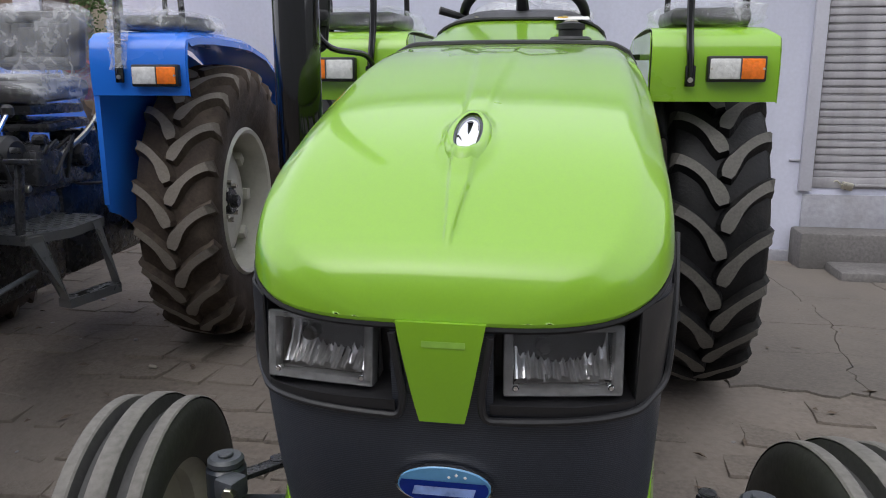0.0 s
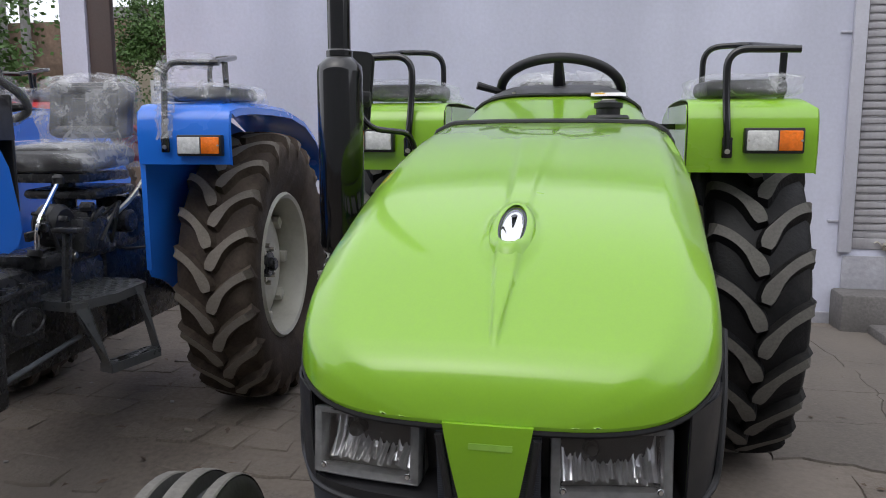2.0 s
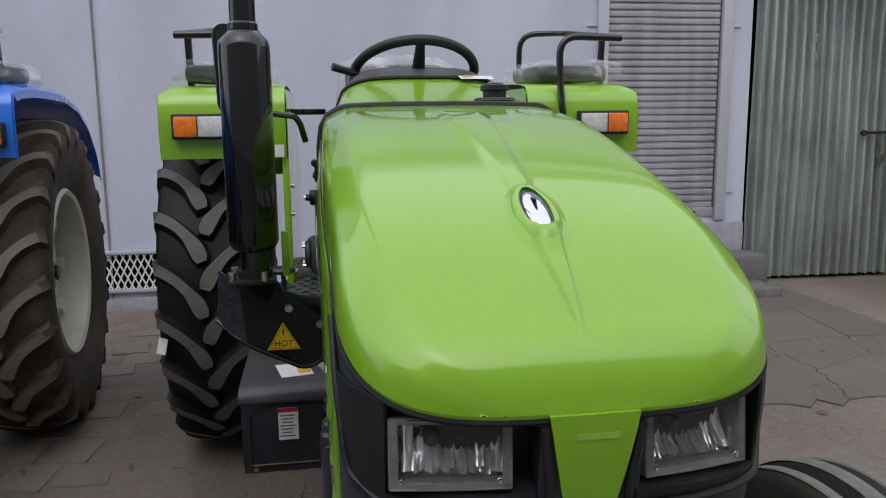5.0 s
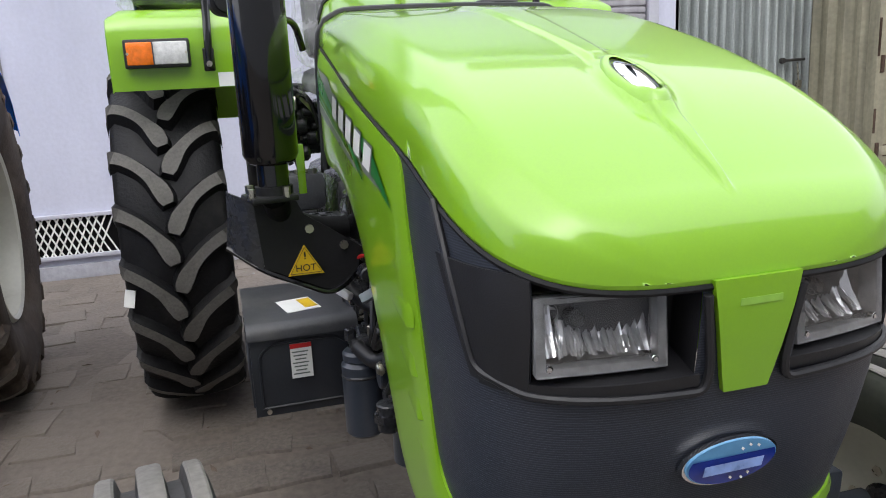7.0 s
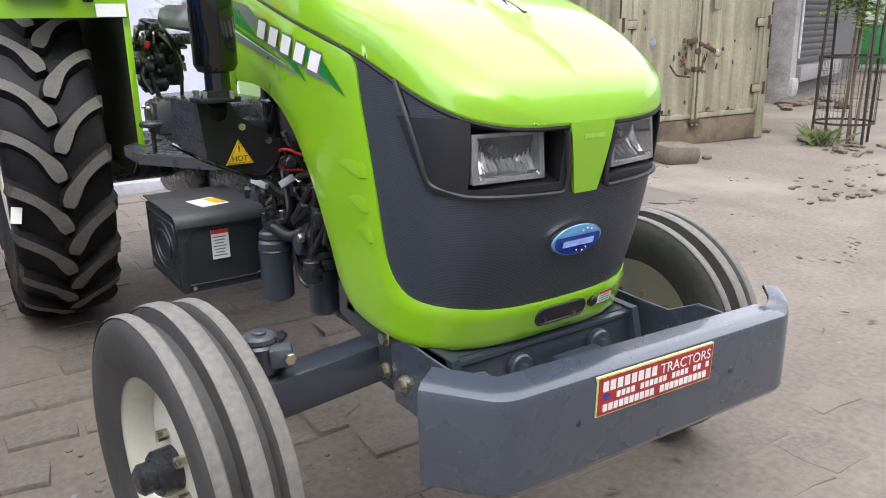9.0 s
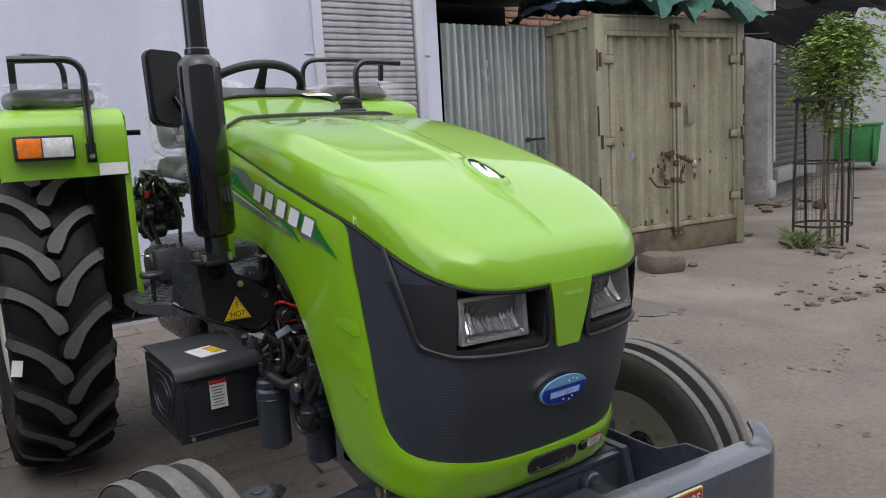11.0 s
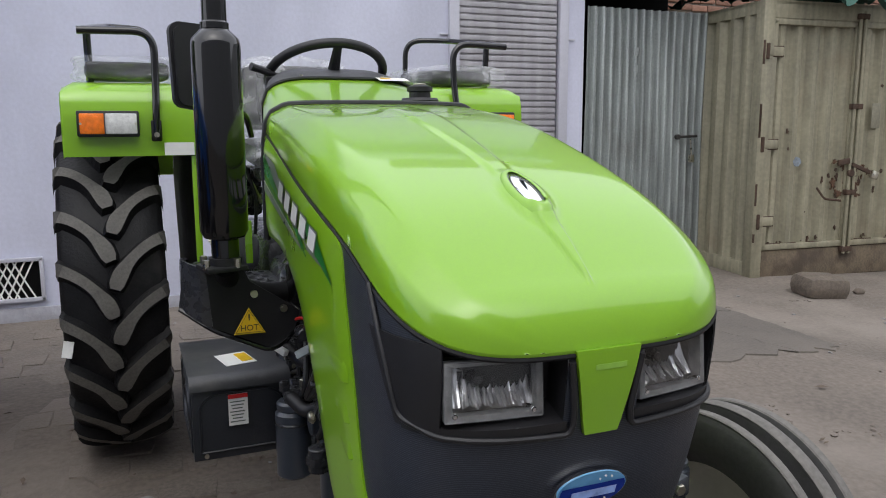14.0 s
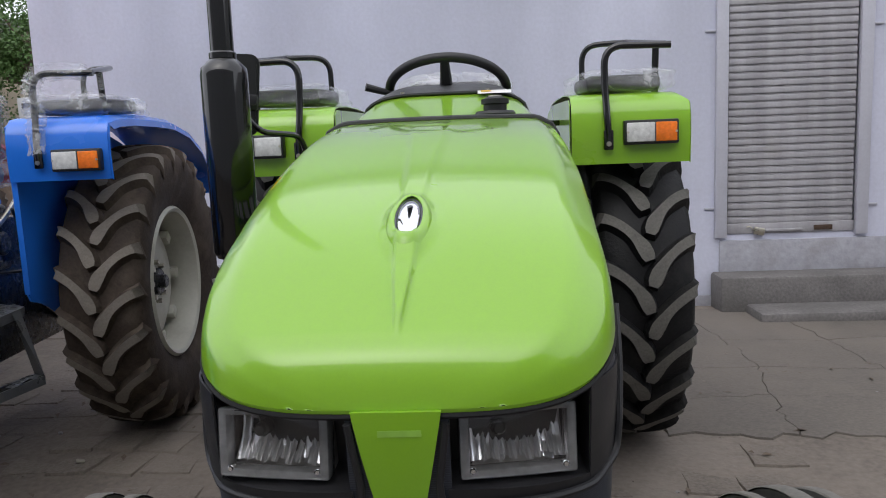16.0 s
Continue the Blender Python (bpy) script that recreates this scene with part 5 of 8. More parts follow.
    part("water_hose", Geo().tube(bend([(-0.33, 1.02, 0.90), (-0.30, 0.98, 0.84), (-0.26, 0.92, 0.80), (-0.17, 0.86, 0.83)], 6, 0.05), 0.017, 12), BLACK_PLASTIC, ob)
    part("red_wire", Geo().tube(bend([(-0.25, 0.80, 0.93), (-0.29, 0.84, 0.95), (-0.31, 0.87, 0.92), (-0.28, 0.87, 0.885), (-0.23, 0.86, 0.88)], 6, 0.03), 0.004, 6), RED_STICKER, ob)
    part("connector", Geo().box((-0.32, 0.95, 0.842), (0.018, 0.05, 0.016), (20, 10, 40), 0.003), WHITE_STICKER, ob)
    part("connector", Geo().box((-0.275, 0.86, 0.855), (0.02, 0.045, 0.02), (-30, 20, 60), 0.003), DECAL_PALE, ob)
    part("intake_barrel", Geo().cyl((-0.225, 0.93, 1.10), 0.075, 0.30, "z", 28, 0.02).lathe([(0.076, 0.0), (0.082, 0.006), (0.076, 0.012)], (-0.225, 0.93, 1.06), "z", 28), BLACK_PAINT, ob)
    part("intake_hose", Geo().tube(bend([(-0.225, 0.90, 1.0), (-0.24, 0.85, 0.96), (-0.20, 0.78, 0.985), (-0.15, 0.72, 1.03)], 8, 0.06), 0.03, 14), SOOT_BLACK, ob)
    part("drain_pipe", Geo().tube(bend([(-0.245, 0.93, 0.70), (-0.25, 0.90, 0.57), (-0.235, 0.86, 0.54), (-0.225, 0.85, 0.60), (-0.2, 0.84, 0.72)], 6, 0.03), 0.007, 8), BLACK_IRON, ob)


def punched(poly, z, pitch, r, th, step=0.5):
    """A flat plate cut to a polygon, with round holes in staggered rows."""
    g = Geo()
    xs, ys = [p[0] for p in poly], [p[1] for p in poly]
    def inside(x, y):
        hit = False
        for (xa, ya), (xb, yb) in zip(poly, poly[1:] + poly[:1]):
            if (ya > y) != (yb > y) and x < (xb - xa) * (y - ya) / (yb - ya) + xa:
                hit = not hit
        return hit
    j, y = 0, min(ys) + pitch / 2
    while y < max(ys):
        x = min(xs) + (pitch * step if j % 2 else 0)
        while x < max(xs) + pitch:
            q = pitch / 2
            if all(inside(x + a * q * 0.98, y + b * q * 0.98) for a, b in ((-1, -1), (1, -1), (1, 1), (-1, 1))):
                out = [(q, 0), (q, q), (0, q), (-q, q), (-q, 0), (-q, -q), (0, -q), (q, -q)]
                inn = [(r * math.cos(math.pi / 4 * i), r * math.sin(math.pi / 4 * i)) for i in range(8)]
                v = [(x + a, y + b, z) for a, b in out] + [(x + a, y + b, z + 0.004) for a, b in inn] + [(x + a, y + b, z - th) for a, b in inn]
                g.add(v, [(i, (i + 1) % 8, 8 + (i + 1) % 8, 8 + i) for i in range(8)] + [(8 + i, 8 + (i + 1) % 8, 16 + (i + 1) % 8, 16 + i) for i in range(8)])
            x += pitch
        y += pitch
        j += 1
    rim = [(x, y, z) for x, y in poly]
    cx, cy = sum(xs) / len(xs), sum(ys) / len(ys)
    k = len(poly)
    w = pitch * 1.35
    inn = []
    for x, y in poly:
        d = math.hypot(x - cx, y - cy)
        inn.append((x + (cx - x) * w / d, y + (cy - y) * w / d, z - 0.0015))
    low = [(x, y, z - 0.035) for x, y in poly]
    g.add(rim + inn + low, [(i, (i + 1) % k, k + (i + 1) % k, k + i) for i in range(k)] + [(i, 2 * k + i, 2 * k + (i + 1) % k, (i + 1) % k) for i in range(k)])
    return g


GREEN_DECK = [(0.17, 1.36), (0.32, 1.33), (0.488, 1.62), (0.485, 1.86), (0.42, 1.95), (0.17, 1.97)]
GREEN_TREAD = [(0.40, 1.62), (0.46, 1.575), (0.58, 1.825), (0.52, 1.89)]
GREEN_HANGERS = [((0.345, 1.385), (0.395, 1.47), (0.405, 1.615), (0.46, 1.58)), ((0.475, 1.63), (0.48, 1.72), (0.575, 1.825), (0.525, 1.885))]
BLUE_DECK = [(0.17, 1.41), (0.365, 1.37), (0.44, 1.55), (0.43, 1.80), (0.35, 1.87), (0.17, 1.88)]
BLUE_TREAD = [(0.40, 1.475), (0.462, 1.45), (0.53, 1.70), (0.47, 1.73)]
BLUE_HANGERS = [((0.365, 1.38), (0.395, 1.43), (0.41, 1.475), (0.46, 1.452)), ((0.433, 1.70), (0.432, 1.76), (0.475, 1.73), (0.527, 1.702))]


def footing(parent, side, deck, z, step=True, tread=(), hangers=(), step_z=0.575, pedal=True):
    """Platform with its hanging step and the pedals."""
    o = side
    top = [(o * x, y) for x, y in deck]
    if o < 0:
        top = top[::-1]
    ob = part("foot_platform", punched(top, z, 0.047, 0.0145, 0.006), PLATFORM, parent, "black punched steel foot platform", 40)
    if step:
        q = [(o * x, y) for x, y in tread]
        part("step_tread", punched(q if o > 0 else q[::-1], step_z, 0.036, 0.011, 0.006, 0.0), PLATFORM, ob, "", 40)
        for (xa, ya), (xb, yb), (xc, yc), (xd, yd) in hangers:
            part("step_hanger", Geo().grid([[(o * xa, ya, z - 0.006), (o * xb, yb, z - 0.006)], [(o * xc, yc, step_z - 0.002), (o * xd, yd, step_z - 0.002)]], 0.007), PLATFORM, ob)
    if o < 0:
        part("clutch_pedal", Geo().tube(bend([(-0.435, 1.61, z), (-0.437, 1.60, 0.92), (-0.44, 1.59, 0.955)], 5, 0.04), 0.008, 8).cyl((-0.44, 1.59, 0.958), 0.04, 0.018, "z", 18, 0.006), BLACK_IRON, ob)
    elif pedal:
        part("brake_pedal", Geo().tube(bend([(0.33, 1.66, 0.84), (0.335, 1.655, 0.96), (0.36, 1.66, 1.08)], 5, 0.04), 0.014, 8).box((0.373, 1.66, 1.13), (0.095, 0.10, 0.12), (8, 0, 4), 0.018), BLACK_PLASTIC, ob)
        part("pedal_pad", Geo().box((0.371, 1.64, 1.205), (0.095, 0.12, 0.035), (24, 4, 4), 0.012), PLATFORM, ob)


def dash(parent, paint, cowl_mat=None, skirt=1.15):
    """Fuel tank hood, cowl, steering wheel, seat and levers."""
    tank = []
    for y, zc, w, ze in ((1.105, 1.452, 0.297, 1.37), (1.15, 1.462, 0.292, 1.385), (1.25, 1.488, 0.28, 1.41), (1.36, 1.518, 0.264, 1.44), (1.45, 1.54, 0.252, 1.465)):
        row = []
        for t in np.linspace(-1, 1, 33):
            s = (1 - abs(t) ** 4.2) ** (1 / 2.2)
            row.append((w * t * (1.0 if s > 0.01 else 1.0), y, ze + (zc - ze) * s))
        row = [(-w * 1.03, y, 1.12)] + row + [(w * 1.03, y, 1.12)]
        tank.append(row)
    tk = part("tank_cover", Geo().grid(tank), paint, parent, angle=50)
    cw = []
    for y, zc, w, ze in ((1.448, 1.544, 0.256, 1.46), (1.50, 1.566, 0.244, 1.475), (1.58, 1.583, 0.226, 1.49), (1.64, 1.572, 0.216, 1.49)):
        row = []
        for t in np.linspace(-1, 1, 33):
            s = (1 - abs(t) ** 4.2) ** (1 / 2.2)
            row.append((w * t, y, ze + (zc - ze) * s))
        cw.append([(-w * 1.02, y, skirt)] + row + [(w * 1.02, y, skirt)])
    cowl = part("instrument_cowl", Geo().grid(cw), cowl_mat or GREY_PLASTIC, parent, "dark grey plastic instrument cowl", 50)
    part("cowl_edge", Geo().tube([(x, y - 0.002, z + 0.002) for x, y, z in cw[0][1:-1]], 0.005, 6), BLACK_PLASTIC, cowl)
    for x in (-0.13, 0.13):
        part("screw", Geo().cyl((x, 1.462, 1.552), 0.006, 0.006, "z", 8), STEEL, cowl)
    part("panel", Geo().box((0, 1.645, 1.35), (0.42, 0.02, 0.42), bev=0.01), BLACK_PLASTIC, cowl)
    cap = Geo().lathe([(0.0001, 0.01), (0.05, 0.007), (0.055, 0.0), (0.046, -0.012)], (0.148, 1.17, 1.468), "z", 28)
    base = part("filler_base", cap, BLACK_PLASTIC, parent, "black rubber filler ring")
    part("filler_cap", Geo().lathe([(0.031, 0.0), (0.031, 0.018), (0.037, 0.02), (0.037, 0.033), (0.026, 0.035), (0.022, 0.038), (0.0001, 0.038)], (0.148, 1.17, 1.474), "z", 28), BLACK_PLASTIC, base)
    part("cap_disc", Geo().cyl((0.148, 1.17, 1.514), 0.018, 0.004, "z", 20, 0.001), STEEL, base)
    lb = part("white_label", Geo().grid([[(x, y, 1.540 + (y - 1.42) * 0.25 + 0.004 - 0.35 * max(0, x - 0.16) ** 2) for x in np.linspace(0.10, 0.20, 6)] for y in (1.39, 1.44)]), WHITE_STICKER, parent, "white paper label")
    part("label_print", Geo().box((0.125, 1.418, 1.5455), (0.03, 0.012, 0.001), (16, 0, 0)), YELLOW_STICKER, lb)
    # steering wheel
    sw = new("steering_wheel")
    sw.parent = parent
    sw.matrix_local = pose(0, 1.67, 1.567, -28, 0, 0)
    R = 0.193
    part("wheel_rim", Geo().tube([(R * math.cos(a), R * math.sin(a), 0) for a in (2 * math.pi * i / 56 for i in range(56))], 0.0155, 12, closed=True), BLACK_PLASTIC, sw)
    for a in (-90, 30, 150):
        c, s = math.cos(radians(a)), math.sin(radians(a))
        part("spoke", Geo().tube([(0.02 * c, 0.02 * s, -0.04), (0.1 * c, 0.1 * s, -0.035), (R * c, R * s, 0)], [0.022, 0.02, 0.013], 8), BLACK_PLASTIC, sw)
    part("wheel_boss", Geo().cyl((0, 0, -0.035), 0.045, 0.05, "z", 24, 0.01), BLACK_PLASTIC, sw)
    part("steering_column", Geo().tube([(0, 1.60, 1.3), (0, 1.655, 1.535)], 0.025, 14), BLACK_IRON, parent)
    part("signal_lever", Geo().tube([(-0.05, 1.65, 1.53), (-0.235, 1.60, 1.578)], 0.006, 8).tube([(-0.2, 1.612, 1.568), (-0.262, 1.59, 1.585)], [0.011, 0.013], 10), BLACK_PLASTIC, parent)


def dash_blue_body(parent):
    """The blue tractor's instrument cowl sits further forward; a side panel carries its stripe and number."""
    before = set(scene.objects)
    dash(parent, BLUE, BLACK_PLASTIC, 1.40)
    for ob in set(scene.objects) - before:
        if ob.parent == parent:
            ob.location.y -= 0.25
    poly = [(0.5, 1.19), (0.5, 1.34), (0.78, 1.40), (1.0, 1.445), (1.09, 1.44), (1.17, 1.40), (1.225, 1.31), (1.26, 1.16), (1.265, 1.09), (1.24, 1.04), (1.19, 1.025), (0.95, 1.08), (0.7, 1.13)]
    for o in (-1, 1):
        p = part("side_panel", Geo().prism(poly, o * 0.316, o * 0.322), BLUE, parent)
        if o > 0:
            ts = [0.02 + 0.98 * i / 19 for i in range(20)]
            mid = [(0.70 + 0.445 * t, 1.205 + 0.06 * t + 0.107 * t * t) for t in ts]
            fat = [0.042 * (1.0 - t) ** 0.5 for t in ts]
            part("stripe_decal", Geo().grid([[(0.3236, y, z + q) for (y, z), q in zip(mid, fat)], [(0.3236, y, z + q * 0.1) for (y, z), q in zip(mid, fat)]]), STRIPE_GREEN, p, "green swoosh stripe")
            part("stripe_decal", Geo().grid([[(0.3236, y, z - q * 0.05) for (y, z), q in zip(mid, fat)], [(0.3236, y, z - q * 0.9) for (y, z), q in zip(mid, fat)]]), STRIPE_GREEN, p, "green swoosh stripe")
            part("stripe_decal", Geo().grid([[(0.3239, y + 0.012, z - q * 1.0) for (y, z), q in zip(mid, fat)], [(0.3239, y + 0.025, z - q * 1.0 - 0.022) for (y, z), q in zip(mid, fat)]]), DECAL_PALE, p, "pale grey swoosh stripe")
            lettering("3549", 0.064, WHITE_STICKER, p, pose(0.3243, 1.0, 1.236, 90, 0, 90) @ Matrix.Rotation(radians(8), 4, "Z"))
        for y, z in ((1.0, 1.425), (1.055, 1.39), (1.09, 1.34)):
            part("screw", Geo().cyl((o * 0.3248, y, z), 0.006, 0.006, "x", 8), STEEL, p)


def dash_blue(parent):
    """Machinery seen beside the driver's place."""
    rnd = random.Random(8)
    g = Geo().box((0.20, 0.96, 0.76), (0.10, 0.86, 0.20), (3, 0, 0), 0.012).box((0.245, 0.96, 0.865), (0.05, 0.86, 0.02), (3, 0, 0), 0.004).box((0.26, 0.9, 0.66), (0.14, 0.35, 0.26), bev=0.02)
    side = part("gearbox_side", g, BLACK_IRON, parent, "black gearbox casing with bolted flange")
    part("maker_plate", Geo().box((0.274, 1.02, 0.79), (0.004, 0.13, 0.09), bev=0.001), DECAL_GREY, side, "grey riveted maker plate")
    part("cast_oval", Geo().tube([(0.272, 1.27 + 0.085 * math.cos(a), 0.77 + 0.045 * math.sin(a)) for a in (2 * math.pi * i / 24 for i in range(24))], 0.006, 6, closed=True), BLACK_IRON, side)
    for i in range(8):
        part("flange_bolt", Geo().cyl((0.25, 0.58 + 0.1 * i, 0.862 + 0.005 * i), 0.011, 0.02, "z", 6), BLACK_IRON, side)
    part("drag_rod", Geo().tube([(0.31, 0.7, 0.58), (0.31, 1.5, 0.66)], 0.010, 8), GREY_CAP, side)
    part("rod_arm", Geo().box((0.31, 0.98, 0.66), (0.03, 0.05, 0.22), (8, 0, 0), 0.01).cyl((0.31, 0.985, 0.76), 0.026, 0.05, "x", 14, 0.006), BLACK_IRON, side)
    part("pedal_arm", Geo().box((0.33, 1.42, 0.94), (0.016, 0.045, 0.28), (-8, 0, 0), 0.006).box((0.345, 1.44, 1.075), (0.10, 0.09, 0.02), (-4, 0, 0), 0.005), BLACK_IRON, side)
    part("gear_lever", Geo().tube(bend([(0.20, 1.45, 0.98), (0.24, 1.40, 1.10), (0.20, 1.60, 1.235)], 6, 0.06), 0.009, 8), CHROME, side)
    part("lever_knob", Geo().cyl((0.197, 1.61, 1.245), 0.022, 0.05, "z", 14, 0.012), BLACK_PLASTIC, side)
    part("oil_pipe", Geo().tube(bend([(0.21, 1.72, 1.03), (0.23, 1.85, 1.05), (0.25, 2.05, 1.14), (0.25, 2.2, 1.24)], 6, 0.08), 0.011, 8), STEEL, side)
    for (x, y, z, a, b, c) in ((0.10, 1.95, 1.02, 0.24, 0.45, 0.18), (0.20, 1.75, 1.02, 0.12, 0.2, 0.14), (0.14, 2.2, 1.05, 0.16, 0.25, 0.2), (0.06, 1.98, 1.18, 0.34, 0.30, 0.04), (0.12, 1.7, 0.95, 0.22, 0.5, 0.06)):
        part("hydraulic_case", Geo().box((x, y, z), (a, b, c), (rnd.uniform(-3, 3), 0, rnd.uniform(-4, 4)), 0.02), BLACK_IRON, side)
    part("clutch_cover", Geo().cyl((0.16, 1.62, 1.07), 0.085, 0.10, "x", 24, 0.02), BLACK_PLASTIC, side)
    part("cover_cap", Geo().cyl((0.24, 2.0, 1.05), 0.05, 0.08, "x", 18, 0.01), BLACK_IRON, side)
    for i in range(34):
        x, y, z = rnd.uniform(0.14, 0.26), rnd.uniform(0.7, 2.2), 0
        z = rnd.uniform(0.95, 1.14) if y > 1.4 else rnd.uniform(0.66, 0.92)
        g = Geo().cyl((x, y, z), rnd.uniform(0.008, 0.024), rnd.uniform(0.03, 0.07), rnd.choice("xyz"), 10, 0.003) if i % 2 else Geo().box((x, y, z), (rnd.uniform(0.02, 0.06), rnd.uniform(0.02, 0.07), rnd.uniform(0.02, 0.05)), (rnd.uniform(-20, 20), 0, rnd.uniform(-20, 20)), 0.004)
        part("gearbox_fitting", g, rnd.choice((BLACK_IRON, BLACK_IRON, BLACK_IRON, BLACK_PLASTIC, BLACK_PLASTIC, STEEL)), side)
    for i in range(10):
        p = [(rnd.uniform(0.16, 0.30), 1.55 + 0.09 * i + rnd.uniform(-0.1, 0.1), rnd.uniform(0.92, 1.2)) for _ in range(3)]
        part("hose", Geo().tube(bend(p, 5, 0.05), 0.007, 6), BLACK_PLASTIC, side)
    for i in range(16):
        x, y, z = rnd.uniform(0.30, 0.335), rnd.uniform(0.30, 0.78), rnd.uniform(0.44, 0.72)
        part("chassis_bolt", Geo().cyl((x, y, z), rnd.uniform(0.009, 0.018), rnd.uniform(0.02, 0.05), "x", 8, 0.002), rnd.choice((BLACK_IRON, BLACK_IRON, GREY_CAP)), side)
    part("front_link", Geo().tube(bend([(0.33, 0.35, 0.60), (0.34, 0.55, 0.57), (0.335, 0.78, 0.66)], 5, 0.05), 0.013, 8), BLACK_PAINT, side)
    part("oil_filter", Geo().cyl((0.24, 0.52, 0.96), 0.06, 0.13, "z", 22, 0.012).cyl((0.24, 0.52, 1.04), 0.035, 0.05, "z", 18, 0.006), BLACK_PAINT, side, "black oil filter canister")
    part("filler_cone", Geo().lathe([(0.055, 0.0), (0.04, 0.03), (0.03, 0.07), (0.0001, 0.075)], (0.22, 0.80, 0.88), "z", 20), BLACK_IRON, side)
    # far mudguard stickers
    part("white_sticker", Geo().box((-0.415, 1.98, 1.43), (0.002, 0.12, 0.10)), WHITE_STICKER, parent, "white notice with red head")
    part("sticker_head", Geo().box((-0.4135, 1.98, 1.468), (0.002, 0.12, 0.024)), RED_STICKER, parent)
    part("yellow_sticker", Geo().box((-0.415, 2.16, 1.43), (0.002, 0.10, 0.11)), WHITE_STICKER, parent, "white notice with yellow head")
    part("sticker_head", Geo().box((-0.4135, 2.16, 1.465), (0.002, 0.10, 0.04)), YELLOW_STICKER, parent)


def film_sleeve(parent, path, r, seed, n=12):
    """Loose film wound round a bar."""
    rows = []
    path = [Vector(p) for p in path]
    for i, p in enumerate(path):
        d = (path[min(i + 1, len(path) - 1)] - path[max(i - 1, 0)]).normalized()
        u = d.orthogonal().normalized()
        w = d.cross(u)
        row = []
        for k in range(n + 1):
            a = 2 * math.pi * (k % n) / n
            q = r * (1 + 0.7 * noise.noise((i * 0.9 + seed, math.cos(a) * 1.5, math.sin(a) * 1.5)))
            row.append(p + q * (math.cos(a) * u + math.sin(a) * w))
        rows.append(row)
    ob = part("film_sleeve", Geo().grid(rows), FILM, parent, "crumpled clear plastic film", 60)
    ob.visible_shadow = False
    return ob


STRIPE_GREEN = mat("green_stripe", (0.02, 0.32, 0.06), 0.3, vary=0.1)
DECAL_PALE = mat("pale_grey_stripe", (0.35, 0.4, 0.42), 0.3, vary=0.1)


def seat(parent, x=0.0, y=1.98, z=1.30, seed=3, wide=0.40):
    st = new("driver_seat")
    st.parent = parent
    st.matrix_local = pose(x, y, z)
    part("cushion", Geo().box((0, 0, 0.0), (wide + 0.06, 0.46, 0.09), (3, 0, 0), 0.04).box((0, -0.02, 0.045), (wide - 0.1, 0.32, 0.03), (3, 0, 0), 0.014), SEAT, st, "black vinyl seat cushion in clear plastic")
    lean = -10
    bk = part("backrest", Geo().box((0, 0.26, 0.215), (wide, 0.08, 0.26), (lean, 0, 0), 0.045), SEAT, st, "black vinyl backrest in clear plastic")
    for cx, cz, sx, sz in ((0, 0.09, wide * 0.72, 0.035), (0, -0.09, wide * 0.72, 0.035), (-wide * 0.33, 0, 0.035, 0.15), (wide * 0.33, 0, 0.035, 0.15)):
        part("backrest_roll", Geo().box((cx, 0.216 + 0.18 * cz, 0.215 + cz), (sx, 0.03, sz), (lean, 0, 0), 0.014), SEAT, bk)
    part("backrest_pad", Geo().box((0, 0.216, 0.215), (wide * 0.42, 0.028, 0.11), (lean, 0, 0), 0.013), SEAT, bk)
    part("seat_pan", Geo().box((0, 0, -0.075), (0.40, 0.40, 0.04), bev=0.01).cyl((0, 0, -0.16), 0.05, 0.16, "z", 16), BLACK_IRON, st)
    wrap(st, (0, 0, 0.005), (wide + 0.13, 0.54, 0.15), seed)
    wrap(st, (0, 0.248, 0.205), (wide + 0.05, 0.165, 0.34), seed + 1)


def mirror(parent):
    m = new("rear_mirror")
    m.parent = parent
    m.matrix_local = pose(-0.488, 1.0, 1.535, 0, 3, 14)
    out = []
    for cx, cz, a0 in ((0.026, 0.074, 0), (-0.034, 0.074, 90), (-0.022, -0.074, 180), (0.02, -0.078, 270)):
        out += [(cx + 0.024 * math.cos(radians(a0 + 15 * i)), cz + 0.024 * math.sin(radians(a0 + 15 * i))) for i in range(7)]
    body = Geo().prism(out, -0.012, 0.006, "y").prism([(u * 0.86, v * 0.92) for u, v in out], -0.021, -0.010, "y")
    part("mirror_shell", body, BLACK_PLASTIC, m, "black plastic mirror shell", 30)
    part("mirror_glass", Geo().prism([(u * 0.9, v * 0.92) for u, v in out], 0.0065, 0.009, "y"), CHROME, m)
    part("mirror_clamp", Geo().box((0.03, -0.022, -0.02), (0.03, 0.022, 0.04), bev=0.006).cyl((0.035, -0.036, -0.02), 0.008, 0.012, "y", 8), BLACK_PLASTIC, m)
    part("mirror_arm", Geo().tube(bend([(-0.345, 1.09, 1.37), (-0.36, 1.07, 1.43), (-0.44, 0.97, 1.44), (-0.48, 0.96, 1.51)], 6, 0.05), 0.0075, 10), BLACK_PAINT, parent)


def stay(parent, side):
    o = side
    part("fender_stay", Geo().box((o * 0.355, 2.2, 1.46), (0.15, 0.012, 0.022), bev=0.002), BLACK_PAINT, parent)


